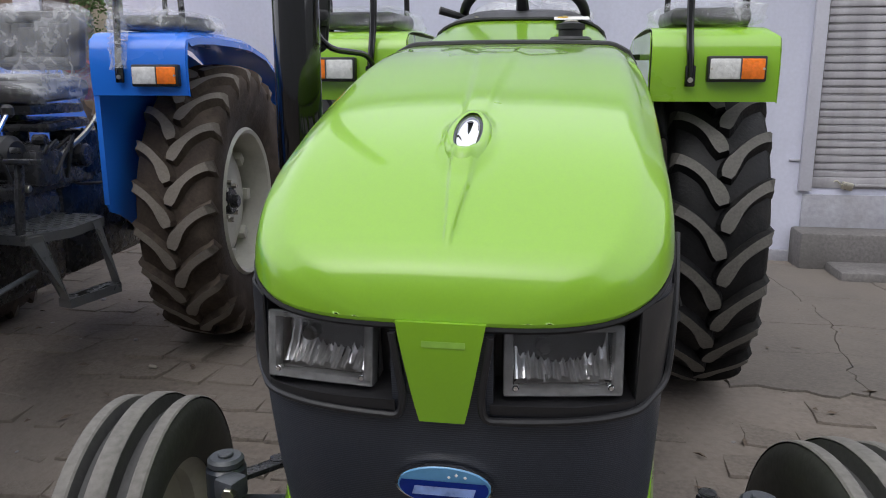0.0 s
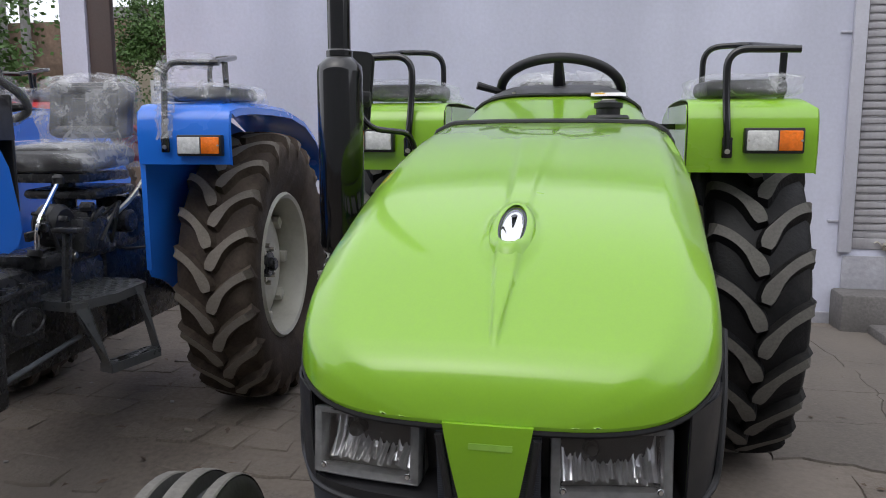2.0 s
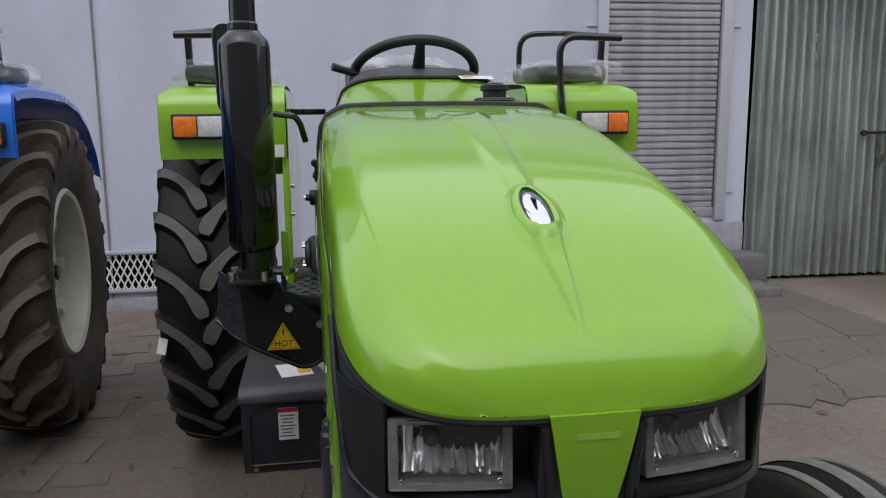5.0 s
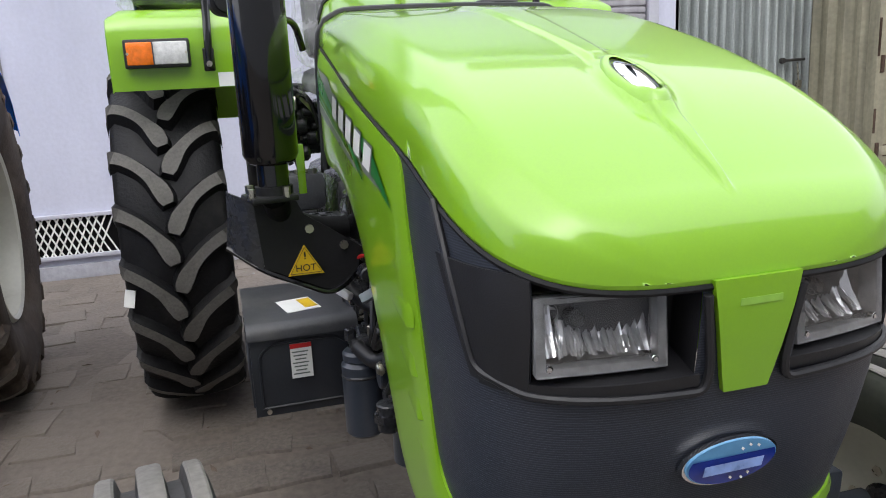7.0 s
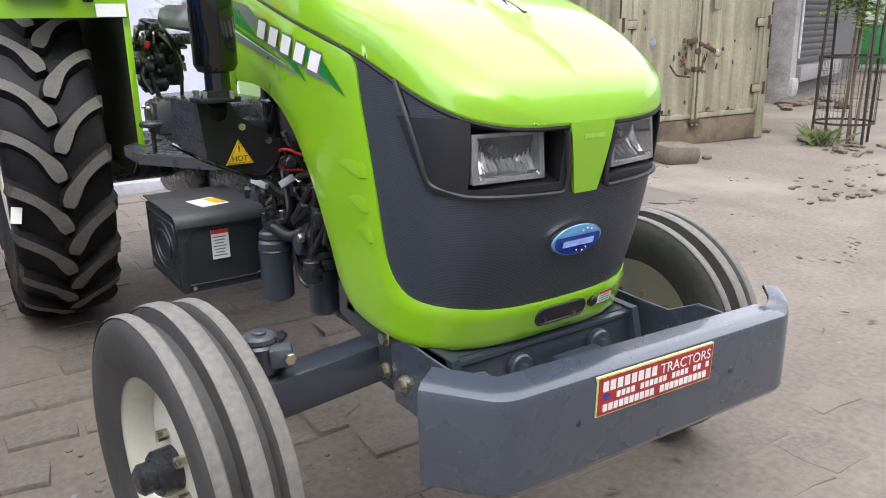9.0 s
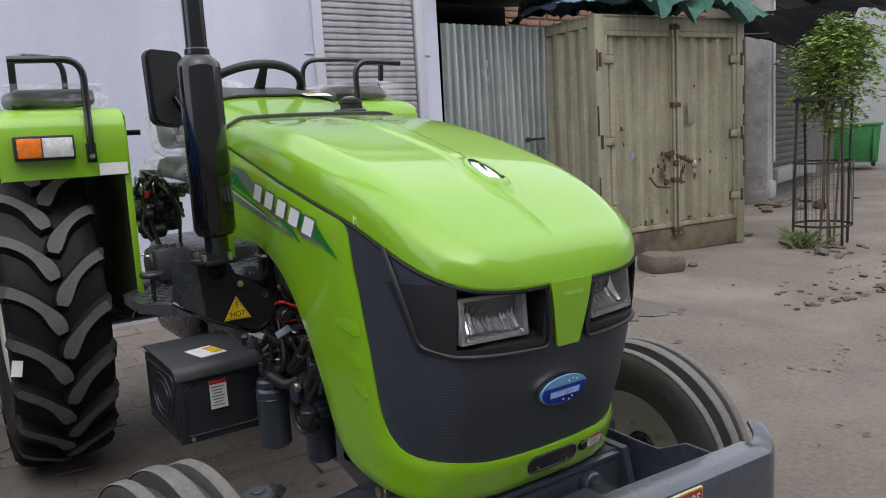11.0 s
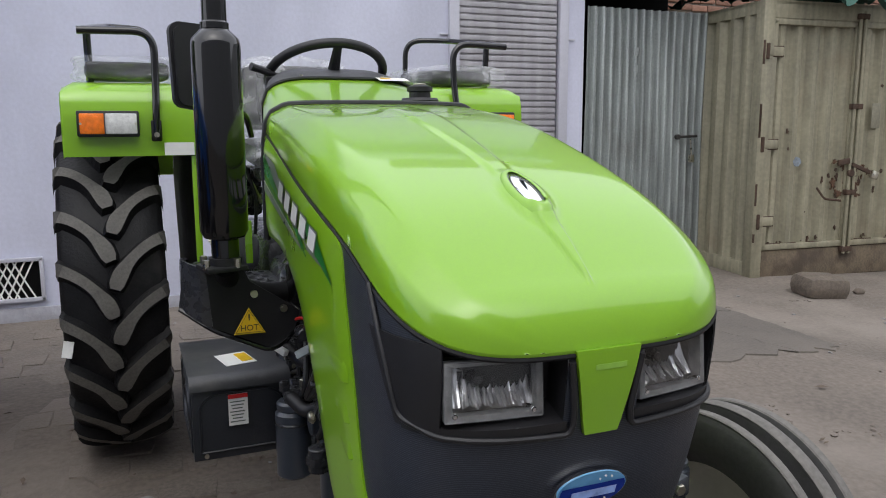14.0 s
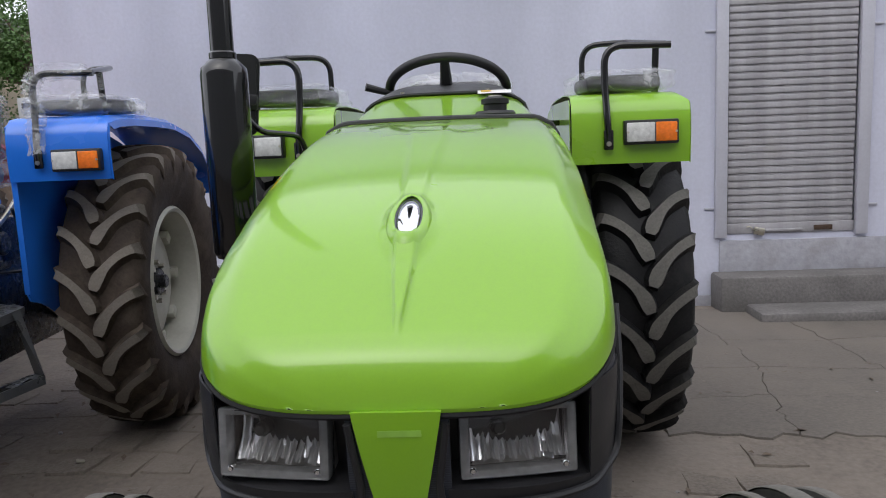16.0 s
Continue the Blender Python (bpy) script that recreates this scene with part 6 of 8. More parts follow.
def levers(parent):
    """Hydraulic control levers, their quadrants and rods beside the seat."""
    qd = part("control_mount", Geo().box((-0.22, 2.30, 1.14), (0.16, 0.14, 0.20), (0, 0, 5), 0.02).box((-0.21, 2.24, 1.285), (0.15, 0.10, 0.03), (0, 6, 0), 0.008).cyl((-0.27, 2.2, 1.05), 0.03, 0.10, "x", 20, 0.01), BLACK_IRON, parent, "black hydraulic control mount")
    for x, z, r in ((-0.318, 1.225, 0.058), (-0.268, 1.228, 0.055)):
        arc = [(r * math.cos(a), r * math.sin(a)) for a in np.linspace(radians(10), radians(200), 18)]
        plate = Geo().prism([(2.2 + u, z + v) for u, v in arc] + [(2.2 + 0.72 * u, z + 0.72 * v) for u, v in arc[::-1]], x, x + 0.006)
        part("quadrant", plate, STEEL, qd, "bright steel lever quadrant")
        part("quadrant_hub", Geo().cyl((x, 2.2, z - 0.01), 0.026, 0.03, "x", 20, 0.004).cyl((x - 0.012, 2.2, z - 0.01), 0.012, 0.02, "x", 6), BLACK_IRON, qd)
        part("control_lever", Geo().tube(bend([(x - 0.004, 2.2, z), (x - 0.008, 2.13, z + 0.03), (x - 0.012, 2.06, z + 0.045)], 5, 0.03), 0.007, 8).cyl((x - 0.012, 2.05, z + 0.046), 0.014, 0.035, "y", 12, 0.005), BLACK_PLASTIC, qd)
    part("stop_mark", Geo().box((-0.292, 2.155, 1.205), (0.018, 0.012, 0.03), (0, 15, 0), 0.004), RED_STICKER, qd, "small red stop mark")
    for x, z, r in ((-0.335, 1.13, 0.03), (-0.285, 1.115, 0.026), (-0.245, 1.15, 0.034), (-0.21, 1.105, 0.028)):
        part("link_boss", Geo().cyl((x, 2.2, z), r, 0.04, "x", 18, 0.005).cyl((x - 0.024, 2.2, z), r * 0.5, 0.02, "x", 6, 0.002), BLACK_IRON, qd)
        part("boss_nut", Geo().cyl((x - 0.036, 2.2, z), r * 0.3, 0.012, "x", 6), STEEL, qd)
    for k, pts in enumerate((((-0.30, 2.17, 1.30), (-0.22, 2.13, 1.26), (-0.18, 2.12, 1.12), (-0.19, 2.12, 0.98)), ((-0.26, 2.16, 1.27), (-0.20, 2.14, 1.20), (-0.16, 2.13, 1.10)), ((-0.29, 2.16, 1.10), (-0.275, 2.15, 1.02), (-0.26, 2.1, 0.95)), ((-0.31, 2.17, 1.12), (-0.325, 2.16, 1.08), (-0.30, 2.12, 1.02)))):
        part("control_rod", Geo().tube(bend(pts, 6, 0.03), 0.007 if k < 2 else 0.010, 8), STEEL if k == 1 else BLACK_PLASTIC, qd)
    rl = random.Random(15)
    for k in range(22):
        x, y, z = rl.uniform(-0.32, -0.15), rl.uniform(2.16, 2.30), rl.uniform(1.02, 1.26)
        g = Geo().cyl((x, y, z), rl.uniform(0.008, 0.02), rl.uniform(0.03, 0.07), rl.choice("xxyz"), 14, 0.003) if k % 2 else Geo().box((x, y, z), (rl.uniform(0.02, 0.06), rl.uniform(0.02, 0.05), rl.uniform(0.015, 0.04)), (rl.uniform(-20, 20), 0, rl.uniform(-20, 20)), 0.004)
        part("linkage", g, STEEL if k % 9 == 0 else BLACK_IRON, qd)
    box = part("control_box", Geo().box((-0.29, 1.95, 0.945), (0.15, 0.15, 0.13), (0, 0, 6), 0.028).cyl((-0.365, 1.93, 0.95), 0.05, 0.02, "x", 22, 0.006), GREY_CAST, qd, "grey cast control box")
    for dy, dz in ((-0.035, 0.035), (0.035, 0.035), (-0.035, -0.035), (0.035, -0.035)):
        part("box_bolt", Geo().cyl((-0.378, 1.93 + dy, 0.95 + dz), 0.007, 0.012, "x", 6), STEEL, box)
    for k in range(4):
        part("top_stud", Geo().cyl((-0.335 + 0.03 * k, 1.90, 1.012), 0.007, 0.02, "z", 6), STEEL, box)


GREY_CAST = mat("dark_grey_casting", (0.05, 0.052, 0.056), 0.4, vary=0.2, scale=20, bump=0.2, bscale=120)


def green_tractor():
    t = thing("tractor", "new lime green farm tractor with slate grey nose on paving", "tractor", group="tractors in the yard")
    bonnet(t, GREEN)
    nose(t, GREEN, GRILLE)
    for o in (-1, 1):
        p = flank(t, o, GREEN)
        decals(p, o)
        fender(t, o, GREEN, UNDERCOAT)
        rear_wheel(t, 0.685 if o > 0 else -0.708, o, RUBBER)
        front_wheel(t, o * 0.705, o, 8)
        footing(t, o, GREEN_DECK, 0.86, o > 0, GREEN_TREAD, GREEN_HANGERS)
        stay(t, o)
    front_trim(t, GREEN)
    emblem(t)
    axle_front(t)
    exhaust(t)
    battery_box(t)
    machine(t)
    dash(t, GREEN)
    seat(t, 0, 2.0, 1.30, 3)
    mirror(t)
    levers(t)
    part("paper_tag", Geo().box((-0.475, 1.813, 1.325), (0.095, 0.002, 0.042)), WHITE_STICKER, t, "white paper tag on the mudguard")
    part("tyre_tag", Geo().box((-0.862, 1.80, 0.672), (0.034, 0.003, 0.055), (-10, 8, -22)), WHITE_STICKER, t, "small white tyre tag")
    return t


def narrow(before, k, parent):
    """Makes freshly built parts narrower about the tractor's middle line."""
    for ob in set(scene.objects) - before:
        if ob.type == "MESH" and ob.parent.type != "EMPTY" or ob.parent == parent and ob.type == "MESH":
            ob.data.transform(Matrix.Diagonal((k, 1, 1, 1)))
            ob.data.update()
        elif ob.parent == parent:
            ob.location.x *= k


def blue_tractor():
    t = thing("tractor", "new blue farm tractor with seats wrapped in clear plastic", "tractor", (-1.965, 0.08, 0.01), 5.0, "tractors in the yard")
    before = set(scene.objects)
    bonnet(t, BLUE, False)
    nose(t, BLUE, GRILLE)
    for o in (-1, 1):
        flank(t, o, BLUE)
    dash_blue_body(t)
    narrow(before, 0.86, t)
    for o in (-1, 1):
        fender(t, o, BLUE, BLUE, 0.805, -0.03)
        rear_wheel(t, o * 0.665, o, RUBBER_DUST, 2.52, 0.78)
        front_wheel(t, o * 0.54, o, 8, 0.22)
        footing(t, o, BLUE_DECK, 0.82, True, BLUE_TREAD, BLUE_HANGERS, 0.57, False)
    machine(t)
    dash_blue(t)
    before = set(scene.objects)
    axle_front(t)
    for ob in set(scene.objects) - before:
        if ob.parent == t:
            ob.location.y -= 0.25
    seat(t, -0.02, 1.98, 1.32, 13)
    for o in (-1, 1):
        hoop = bend([(o * 0.545, 1.80, 1.40), (o * 0.538, 1.825, 1.55), (o * 0.535, 1.83, 1.715), (o * 0.80, 1.84, 1.712)], 7, 0.075)
        hoop = [Vector(a).lerp(Vector(b), k) for a, b in zip(hoop, hoop[1:]) for k in (0, 0.34, 0.67)]
        film_sleeve(t, hoop, 0.032, 3 + o)
        rows = [[(o * (0.53 + 0.27 * k), 1.835 + 0.03 * noise.noise((k * 5, j * 1.7, 2.0 + o)), 1.70 - 0.045 * j * (1 - 0.75 * abs(k - 0.25))) for k in np.linspace(0, 1, 14)] for j in range(4)]
        ob = part("film_sheet", Geo().grid(rows), FILM, t, "torn clear plastic film", 60)
        ob.visible_shadow = False
    film_sleeve(t, [(0.193 * math.cos(a), 1.42 + 0.193 * math.sin(a) * 0.88, 1.567 - 0.193 * math.sin(a) * 0.47) for a in (2 * math.pi * i / 44 for i in range(45))], 0.024, 9)
    return t


def red_tractor():
    t = thing("tractor", "red farm tractor standing behind the blue one", "tractor", (-3.76, 1.15, 0.08), 5, "tractors in the yard")
    for o in (-1, 1):
        fender(t, o, RED, RED, 0.82)
        rear_wheel(t, o * 0.665, o, RUBBER_DUST)
    dash(t, RED)
    machine(t)
    bonnet(t, RED)
    seat(t, 0, 2.0, 1.28, 23)
    return t


# ---- the yard ----
STEP_MAT = mat("grimy_lilac_concrete", (0.152, 0.143, 0.14), 0.9, vary=0.35, scale=4, bump=0.35, bscale=50, dirt=(0.11, 0.105, 0.1), dirt_amount=0.45)
CONCRETE = mat("worn_concrete", (0.24, 0.235, 0.235), 0.9, vary=0.2, scale=5, bump=0.4, bscale=45, dirt=(0.17, 0.155, 0.14), dirt_amount=0.35)
LILAC = mat("pale_lilac_wall_paint", (0.50, 0.51, 0.61), 0.85, vary=0.07, scale=1.2, bump=0.1, bscale=40, dirt=(0.40, 0.40, 0.455), dirt_amount=0.22)
LILAC_OLD = mat("flaking_lilac_plaster", (0.35, 0.35, 0.39), 0.9, vary=0.15, scale=6, bump=0.4, bscale=30, dirt=(0.24, 0.23, 0.23), dirt_amount=0.4)
SHUTTER = mat("shutter_steel", (0.35, 0.34, 0.36), 0.5, 0.15, vary=0.1, scale=8, dirt=(0.28, 0.26, 0.24), dirt_amount=0.2)
FRAME_LILAC = mat("lilac_steel_frame", (0.46, 0.46, 0.52), 0.5, vary=0.06)
TIN = mat("galvanised_tin", (0.36, 0.39, 0.38), 0.42, 0.35, vary=0.16, scale=4, dirt=(0.2, 0.19, 0.165), dirt_amount=0.25)
CREAM = mat("faded_cream_paint", (0.275, 0.255, 0.18), 0.6, vary=0.2, scale=4, bump=0.15, bscale=30, dirt=(0.2, 0.15, 0.095), dirt_amount=0.22)
RUST = mat("rust", (0.066, 0.04, 0.027), 0.9, vary=0.35, scale=20, bump=0.4, bscale=80)
RUST_LIGHT = mat("flaking_rust", (0.10, 0.054, 0.032), 0.9, vary=0.45, scale=25, bump=0.5, bscale=90)
BRICK = mat("red_brick", (0.235, 0.125, 0.088), 0.9, vary=0.25, scale=14, bump=0.3, bscale=60, per_object=0.2)
BRICK_FAR = mat("weathered_brick_wall", (0.20, 0.14, 0.105), 0.9, vary=0.35, scale=2.5, bump=0.4, bscale=12, dirt=(0.15, 0.115, 0.09), dirt_amount=0.4)
MORTAR = mat("mortar", (0.17, 0.145, 0.12), 0.95, vary=0.2, bump=0.3)
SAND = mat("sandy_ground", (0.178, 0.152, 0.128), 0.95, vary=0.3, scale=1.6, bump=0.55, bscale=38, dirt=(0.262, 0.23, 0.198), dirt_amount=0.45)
PAVER = mat("dusty_paver", (0.15, 0.128, 0.108), 0.9, vary=0.35, scale=3, bump=0.6, bscale=60, dirt=(0.20, 0.172, 0.145), dirt_amount=0.55, per_object=0.06)
SLAB = mat("trodden_concrete", (0.13, 0.115, 0.10), 0.85, vary=0.22, scale=2.2, bump=0.35, bscale=60, dirt=(0.17, 0.148, 0.126), dirt_amount=0.45)
DARK_STEEL = mat("dark_steel", (0.03, 0.028, 0.026), 0.6, vary=0.2)
RUSTY_POLE = mat("rusty_red_pole_paint", (0.085, 0.042, 0.035), 0.7, vary=0.3, scale=12, bump=0.3, bscale=60, dirt=(0.15, 0.085, 0.05), dirt_amount=0.3)
STONE_BROWN = mat("brown_stone", (0.14, 0.115, 0.092), 0.95, vary=0.25, scale=12, bump=0.6, bscale=40)
BROWN_STEEL = mat("brown_steel", (0.06, 0.04, 0.035), 0.6, vary=0.15)
TARP_GREEN = mat("green_tarpaulin", (0.035, 0.11, 0.085), 0.75, vary=0.25, scale=6, bump=0.3, bscale=30)
TARP_BLUE = mat("faded_blue_tarpaulin", (0.13, 0.19, 0.29), 0.75, vary=0.25, scale=6, bump=0.3, bscale=30)
TARP_GREY = mat("grey_sacking", (0.27, 0.25, 0.21), 0.85, vary=0.25, scale=6, bump=0.3, bscale=30)
LEAF = mat("leaf", (0.075, 0.15, 0.035), 0.55, vary=0.4, scale=1.2)
LEAF_LIGHT = mat("light_leaf", (0.19, 0.29, 0.06), 0.6, vary=0.4, scale=4)
LEAF_DUSTY = mat("dusty_leaf", (0.12, 0.15, 0.06), 0.8, vary=0.4, scale=8)
BARK = mat("bark", (0.12, 0.09, 0.065), 0.9, vary=0.3, bump=0.5)
BIN_GREEN = mat("green_skip_paint", (0.03, 0.19, 0.05), 0.6, vary=0.2, dirt=(0.05, 0.06, 0.04), dirt_amount=0.3)
WHITEWASH = mat("whitewashed_wall", (0.46, 0.47, 0.48), 0.9, vary=0.08, scale=0.8, bump=0.2, dirt=(0.4, 0.4, 0.39), dirt_amount=0.3)
ASPHALT = mat("asphalt", (0.12, 0.113, 0.11), 0.9, vary=0.2, scale=2, bump=0.3)
# near-black: painted shade behind gate and grille, also the shed roof's colour
BLACK_VOID = mat("shade_and_roof_black", (0.006, 0.006, 0.006), 0.95, spec=0.05)



def streaks(m, across, along, low):
    """Vertical weather streaks, narrow across and long downwards."""
    n, l = m.node_tree.nodes, m.node_tree.links
    b = n["Principled BSDF"]
    src = b.inputs["Base Color"].links[0].from_socket
    co, mp, nz, r, mx = n.new("ShaderNodeTexCoord"), n.new("ShaderNodeMapping"), n.new("ShaderNodeTexNoise"), n.new("ShaderNodeMapRange"), n.new("ShaderNodeMix")
    mp.inputs["Scale"].default_value = (across, across, along)
    nz.inputs["Scale"].default_value, nz.inputs["Detail"].default_value = 1.0, 4
    r.inputs["From Min"].default_value, r.inputs["From Max"].default_value = 0.35, 0.65
    r.inputs["To Min"].default_value, r.inputs["To Max"].default_value = low, 1.12
    mx.data_type, mx.blend_type = "RGBA", "MULTIPLY"
    mx.inputs["Factor"].default_value = 1.0
    l.new(co.outputs["Object"], mp.inputs["Vector"])
    l.new(mp.outputs[0], nz.inputs["Vector"])
    l.new(nz.outputs["Fac"], r.inputs["Value"])
    l.new(src, mx.inputs["A"])
    l.new(r.outputs[0], mx.inputs["B"])
    l.new(mx.outputs["Result"], b.inputs["Base Color"])


def by_place(m):
    """Lays a material's pattern over the yard as a whole, not piece by piece."""
    n, l = m.node_tree.nodes, m.node_tree.links
    geo = n.new("ShaderNodeNewGeometry")
    for tex in [k for k in n if k.type == "TEX_NOISE"]:
        l.new(geo.outputs["Position"], tex.inputs["Vector"])


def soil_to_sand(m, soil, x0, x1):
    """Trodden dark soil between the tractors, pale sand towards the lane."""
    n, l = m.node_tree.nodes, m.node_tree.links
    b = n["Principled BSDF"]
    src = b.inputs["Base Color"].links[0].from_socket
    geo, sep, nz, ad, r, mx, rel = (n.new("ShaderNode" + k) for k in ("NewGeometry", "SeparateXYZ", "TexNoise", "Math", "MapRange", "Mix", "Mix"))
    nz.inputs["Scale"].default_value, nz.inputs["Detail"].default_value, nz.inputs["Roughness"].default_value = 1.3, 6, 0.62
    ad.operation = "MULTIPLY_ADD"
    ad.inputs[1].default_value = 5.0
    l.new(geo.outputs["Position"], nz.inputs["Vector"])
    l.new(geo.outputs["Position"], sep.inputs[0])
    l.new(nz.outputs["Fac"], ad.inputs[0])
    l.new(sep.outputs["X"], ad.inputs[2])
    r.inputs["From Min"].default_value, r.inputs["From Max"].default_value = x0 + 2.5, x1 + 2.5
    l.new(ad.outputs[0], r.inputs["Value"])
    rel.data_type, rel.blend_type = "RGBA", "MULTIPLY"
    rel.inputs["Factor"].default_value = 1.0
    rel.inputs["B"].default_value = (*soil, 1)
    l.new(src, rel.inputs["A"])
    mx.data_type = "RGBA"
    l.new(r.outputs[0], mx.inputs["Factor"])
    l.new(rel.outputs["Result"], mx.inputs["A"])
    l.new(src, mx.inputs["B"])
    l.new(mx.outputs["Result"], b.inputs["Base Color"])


by_place(PAVER)
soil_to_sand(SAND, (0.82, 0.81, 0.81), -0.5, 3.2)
streaks(TIN, 26, 0.7, 0.68)
streaks(CREAM, 16, 0.9, 0.8)
streaks(SHUTTER, 9, 1.0, 0.86)
streaks(LILAC, 1.6, 0.5, 0.955)

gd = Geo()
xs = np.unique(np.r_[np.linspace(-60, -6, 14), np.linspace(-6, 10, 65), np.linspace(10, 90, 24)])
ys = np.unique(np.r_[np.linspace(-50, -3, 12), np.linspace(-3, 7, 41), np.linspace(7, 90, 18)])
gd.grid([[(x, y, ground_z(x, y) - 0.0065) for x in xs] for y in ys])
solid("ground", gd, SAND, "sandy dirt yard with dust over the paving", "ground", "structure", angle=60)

W = 4.8
wall = Geo()
x_l, x_r, s_l, s_r, s_b, top = -3.27, 3.03, 1.85, 2.78, 0.655, 4.2
wall.box(((x_l + s_l) / 2, W + 0.125, top / 2), (s_l - x_l, 0.25, top)).box(((s_r + x_r) / 2, W + 0.125, top / 2), (x_r - s_r, 0.25, top)).box(((s_l + s_r) / 2, W + 0.125, s_b / 2), (s_r - s_l, 0.25, s_b)).box(((s_l + s_r) / 2, W + 0.125, (2.95 + top) / 2), (s_r - s_l, 0.25, top - 2.95))
wall_n = solid("wall_north", wall, LILAC, "pale lilac painted shop wall", "wall", "structure")
solid("wall_back_room", Geo().box((0, 9.2, 2.0), (6.3, 0.2, 4.2)).box((-3.15, 7.0, 2.1), (0.24, 4.15, 4.2)).box((2.9, 7.0, 2.1), (0.24, 4.15, 4.2)).box((0, 7.0, 4.3), (6.6, 4.8, 0.2)), LILAC, "pale lilac shop block behind the front wall", "building", "structure")

sh = thing("door_1", "closed grey steel roller shutter in a lilac frame", "shutter", kind="structure")
for k in range(44):
    z, pitch = s_b + 0.075 + 0.052 * k, 0.052
    prof = ((0.0, 0.016), (0.06, 0.004), (0.14, 0.0), (0.5, -0.003), (0.80, 0.0), (0.86, 0.006), (0.9, 0.0), (0.95, 0.004), (1.0, 0.016))
    part("slat", Geo().grid([[(x, W + q, z + pitch * t) for x in (s_l + 0.02, s_r - 0.02)] for t, q in prof]), SHUTTER, sh, angle=30)
part("bottom_rail", Geo().box(((s_l + s_r) / 2, W + 0.005, s_b + 0.04), (s_r - s_l - 0.02, 0.03, 0.075), bev=0.004), SHUTTER, sh)
part("pull_bar", Geo().box((s_l + 0.42, W - 0.02, s_b + 0.025), (0.26, 0.02, 0.018), bev=0.004), SHUTTER, sh)
part("latch_plate", Geo().box((s_l + 0.70, W - 0.016, s_b + 0.035), (0.13, 0.014, 0.035), bev=0.003), RUST, sh)
part("padlock", Geo().box((s_l + 0.24, W - 0.03, s_b + 0.02), (0.075, 0.03, 0.055), (0, 12, 0), 0.008).tube(bend([(s_l + 0.20, W - 0.03, s_b + 0.03), (s_l + 0.17, W - 0.03, s_b + 0.06), (s_l + 0.15, W - 0.03, s_b + 0.05)], 4, 0.02), 0.006, 8), STEEL, sh)
for x in (s_l - 0.035, s_r + 0.035):
    part("guide_channel", Geo().box((x, W - 0.012, s_b + 1.2), (0.085, 0.05, 2.44), bev=0.004), FRAME_LILAC, sh)
    for z in (0.85, 2.12):
        part("channel_clip", Geo().box((x + (0.08 if x > 2 else -0.08), W - 0.008, z), (0.07, 0.014, 0.014), bev=0.002), FRAME_LILAC, sh)
stp = thing("doorstep", "two worn concrete steps below the shutter", "step", kind="structure")
part("upper_step", Geo().box((2.43, W - 0.14, 0.235), (1.36, 0.28, 0.29), bev=0.02), STEP_MAT, stp)
part("lower_step", Geo().box((2.48, W - 0.43, 0.135), (1.12, 0.34, 0.11), bev=0.025), STEP_MAT, stp)
skirt = Geo().box((2.42, W - 0.006, 0.43), (1.22, 0.03, 0.36), bev=0.004)
solid("trim", skirt, LILAC_OLD, "flaking plaster skirting below the shutter", "skirting", "structure")
kick = Geo().box((-0.75, W - 0.012, 0.125), (5.05, 0.03, 0.16), bev=0.004)
solid("baseboard", kick, LILAC_OLD, "low plaster plinth along the wall foot", "plinth", "structure")

gr = thing("wall_grille", "white expanded metal grille low in the wall", "grille")
# black panel paints the shade behind the grille bars
part("grille_shade", Geo().box((-1.72, W - 0.004, 0.395), (1.0, 0.008, 0.26)), BLACK_VOID, gr)
fr = Geo()
for (cx, cz, sx, sz) in ((-1.72, 0.535, 1.04, 0.025), (-1.72, 0.262, 1.04, 0.025), (-2.23, 0.398, 0.025, 0.29), (-1.21, 0.398, 0.025, 0.29)):
    fr.box((cx, W - 0.02, cz), (sx, 0.035, sz), bev=0.003)
part("grille_frame", fr, FRAME_LILAC, gr)
for k in range(24):
    for d in (-1, 1):
        x = -2.28 + 0.048 * k
        pts = [(x - d * 0.062, W - 0.016, 0.272), (x + d * 0.062, W - 0.016, 0.525)]
        if all(-2.225 < p[0] < -1.215 for p in pts):
            part("grille_bar", Geo().tube(pts, 0.006, 5), WHITE_STICKER, gr)

solid("conduit", Geo().tube([(-1.79, W - 0.006, 0.2), (-1.785, W - 0.006, 2.0), (-1.77, W - 0.006, 4.1)], 0.009, 6), CONCRETE, "thin grey cable run up the wall", "cable")

# corrugated tin gate
tin = thing("tin_gate", "grey corrugated tin sheet gate, closed with a bolt", "gate")
n = 250
rows = [[(3.07 + 1.33 * i / n, W + 0.05 - 0.03 * math.cos(2 * math.pi * i / n * 15.5) + 0.012 * math.sin(z * 2.1 + i * 0.02), z) for i in range(n + 1)] for z in np.linspace(0.135, 2.415, 9)]
part("tin_sheet", Geo().grid(rows, 0.003), TIN, tin, angle=60)
part("gate_bolt", Geo().tube([(4.05, W + 0.0, 1.30), (4.28, W - 0.0, 1.305)], 0.012, 8).cyl((4.06, W + 0.0, 1.30), 0.024, 0.03, "y", 12), DARK_STEEL, tin)
part("padlock", Geo().box((4.22, W - 0.01, 1.10), (0.05, 0.03, 0.07), bev=0.006).tube([(4.22, W - 0.01, 1.13), (4.2, W - 0.01, 1.28)], 0.007, 6), STEEL, tin)
for z in (1.05, 1.25, 1.9, 2.05):
    part("tin_tab", Geo().box((3.59, W + 0.03, z), (0.05, 0.012, 0.07), (0, 4, 0), 0.003), TIN, tin)
n = 90
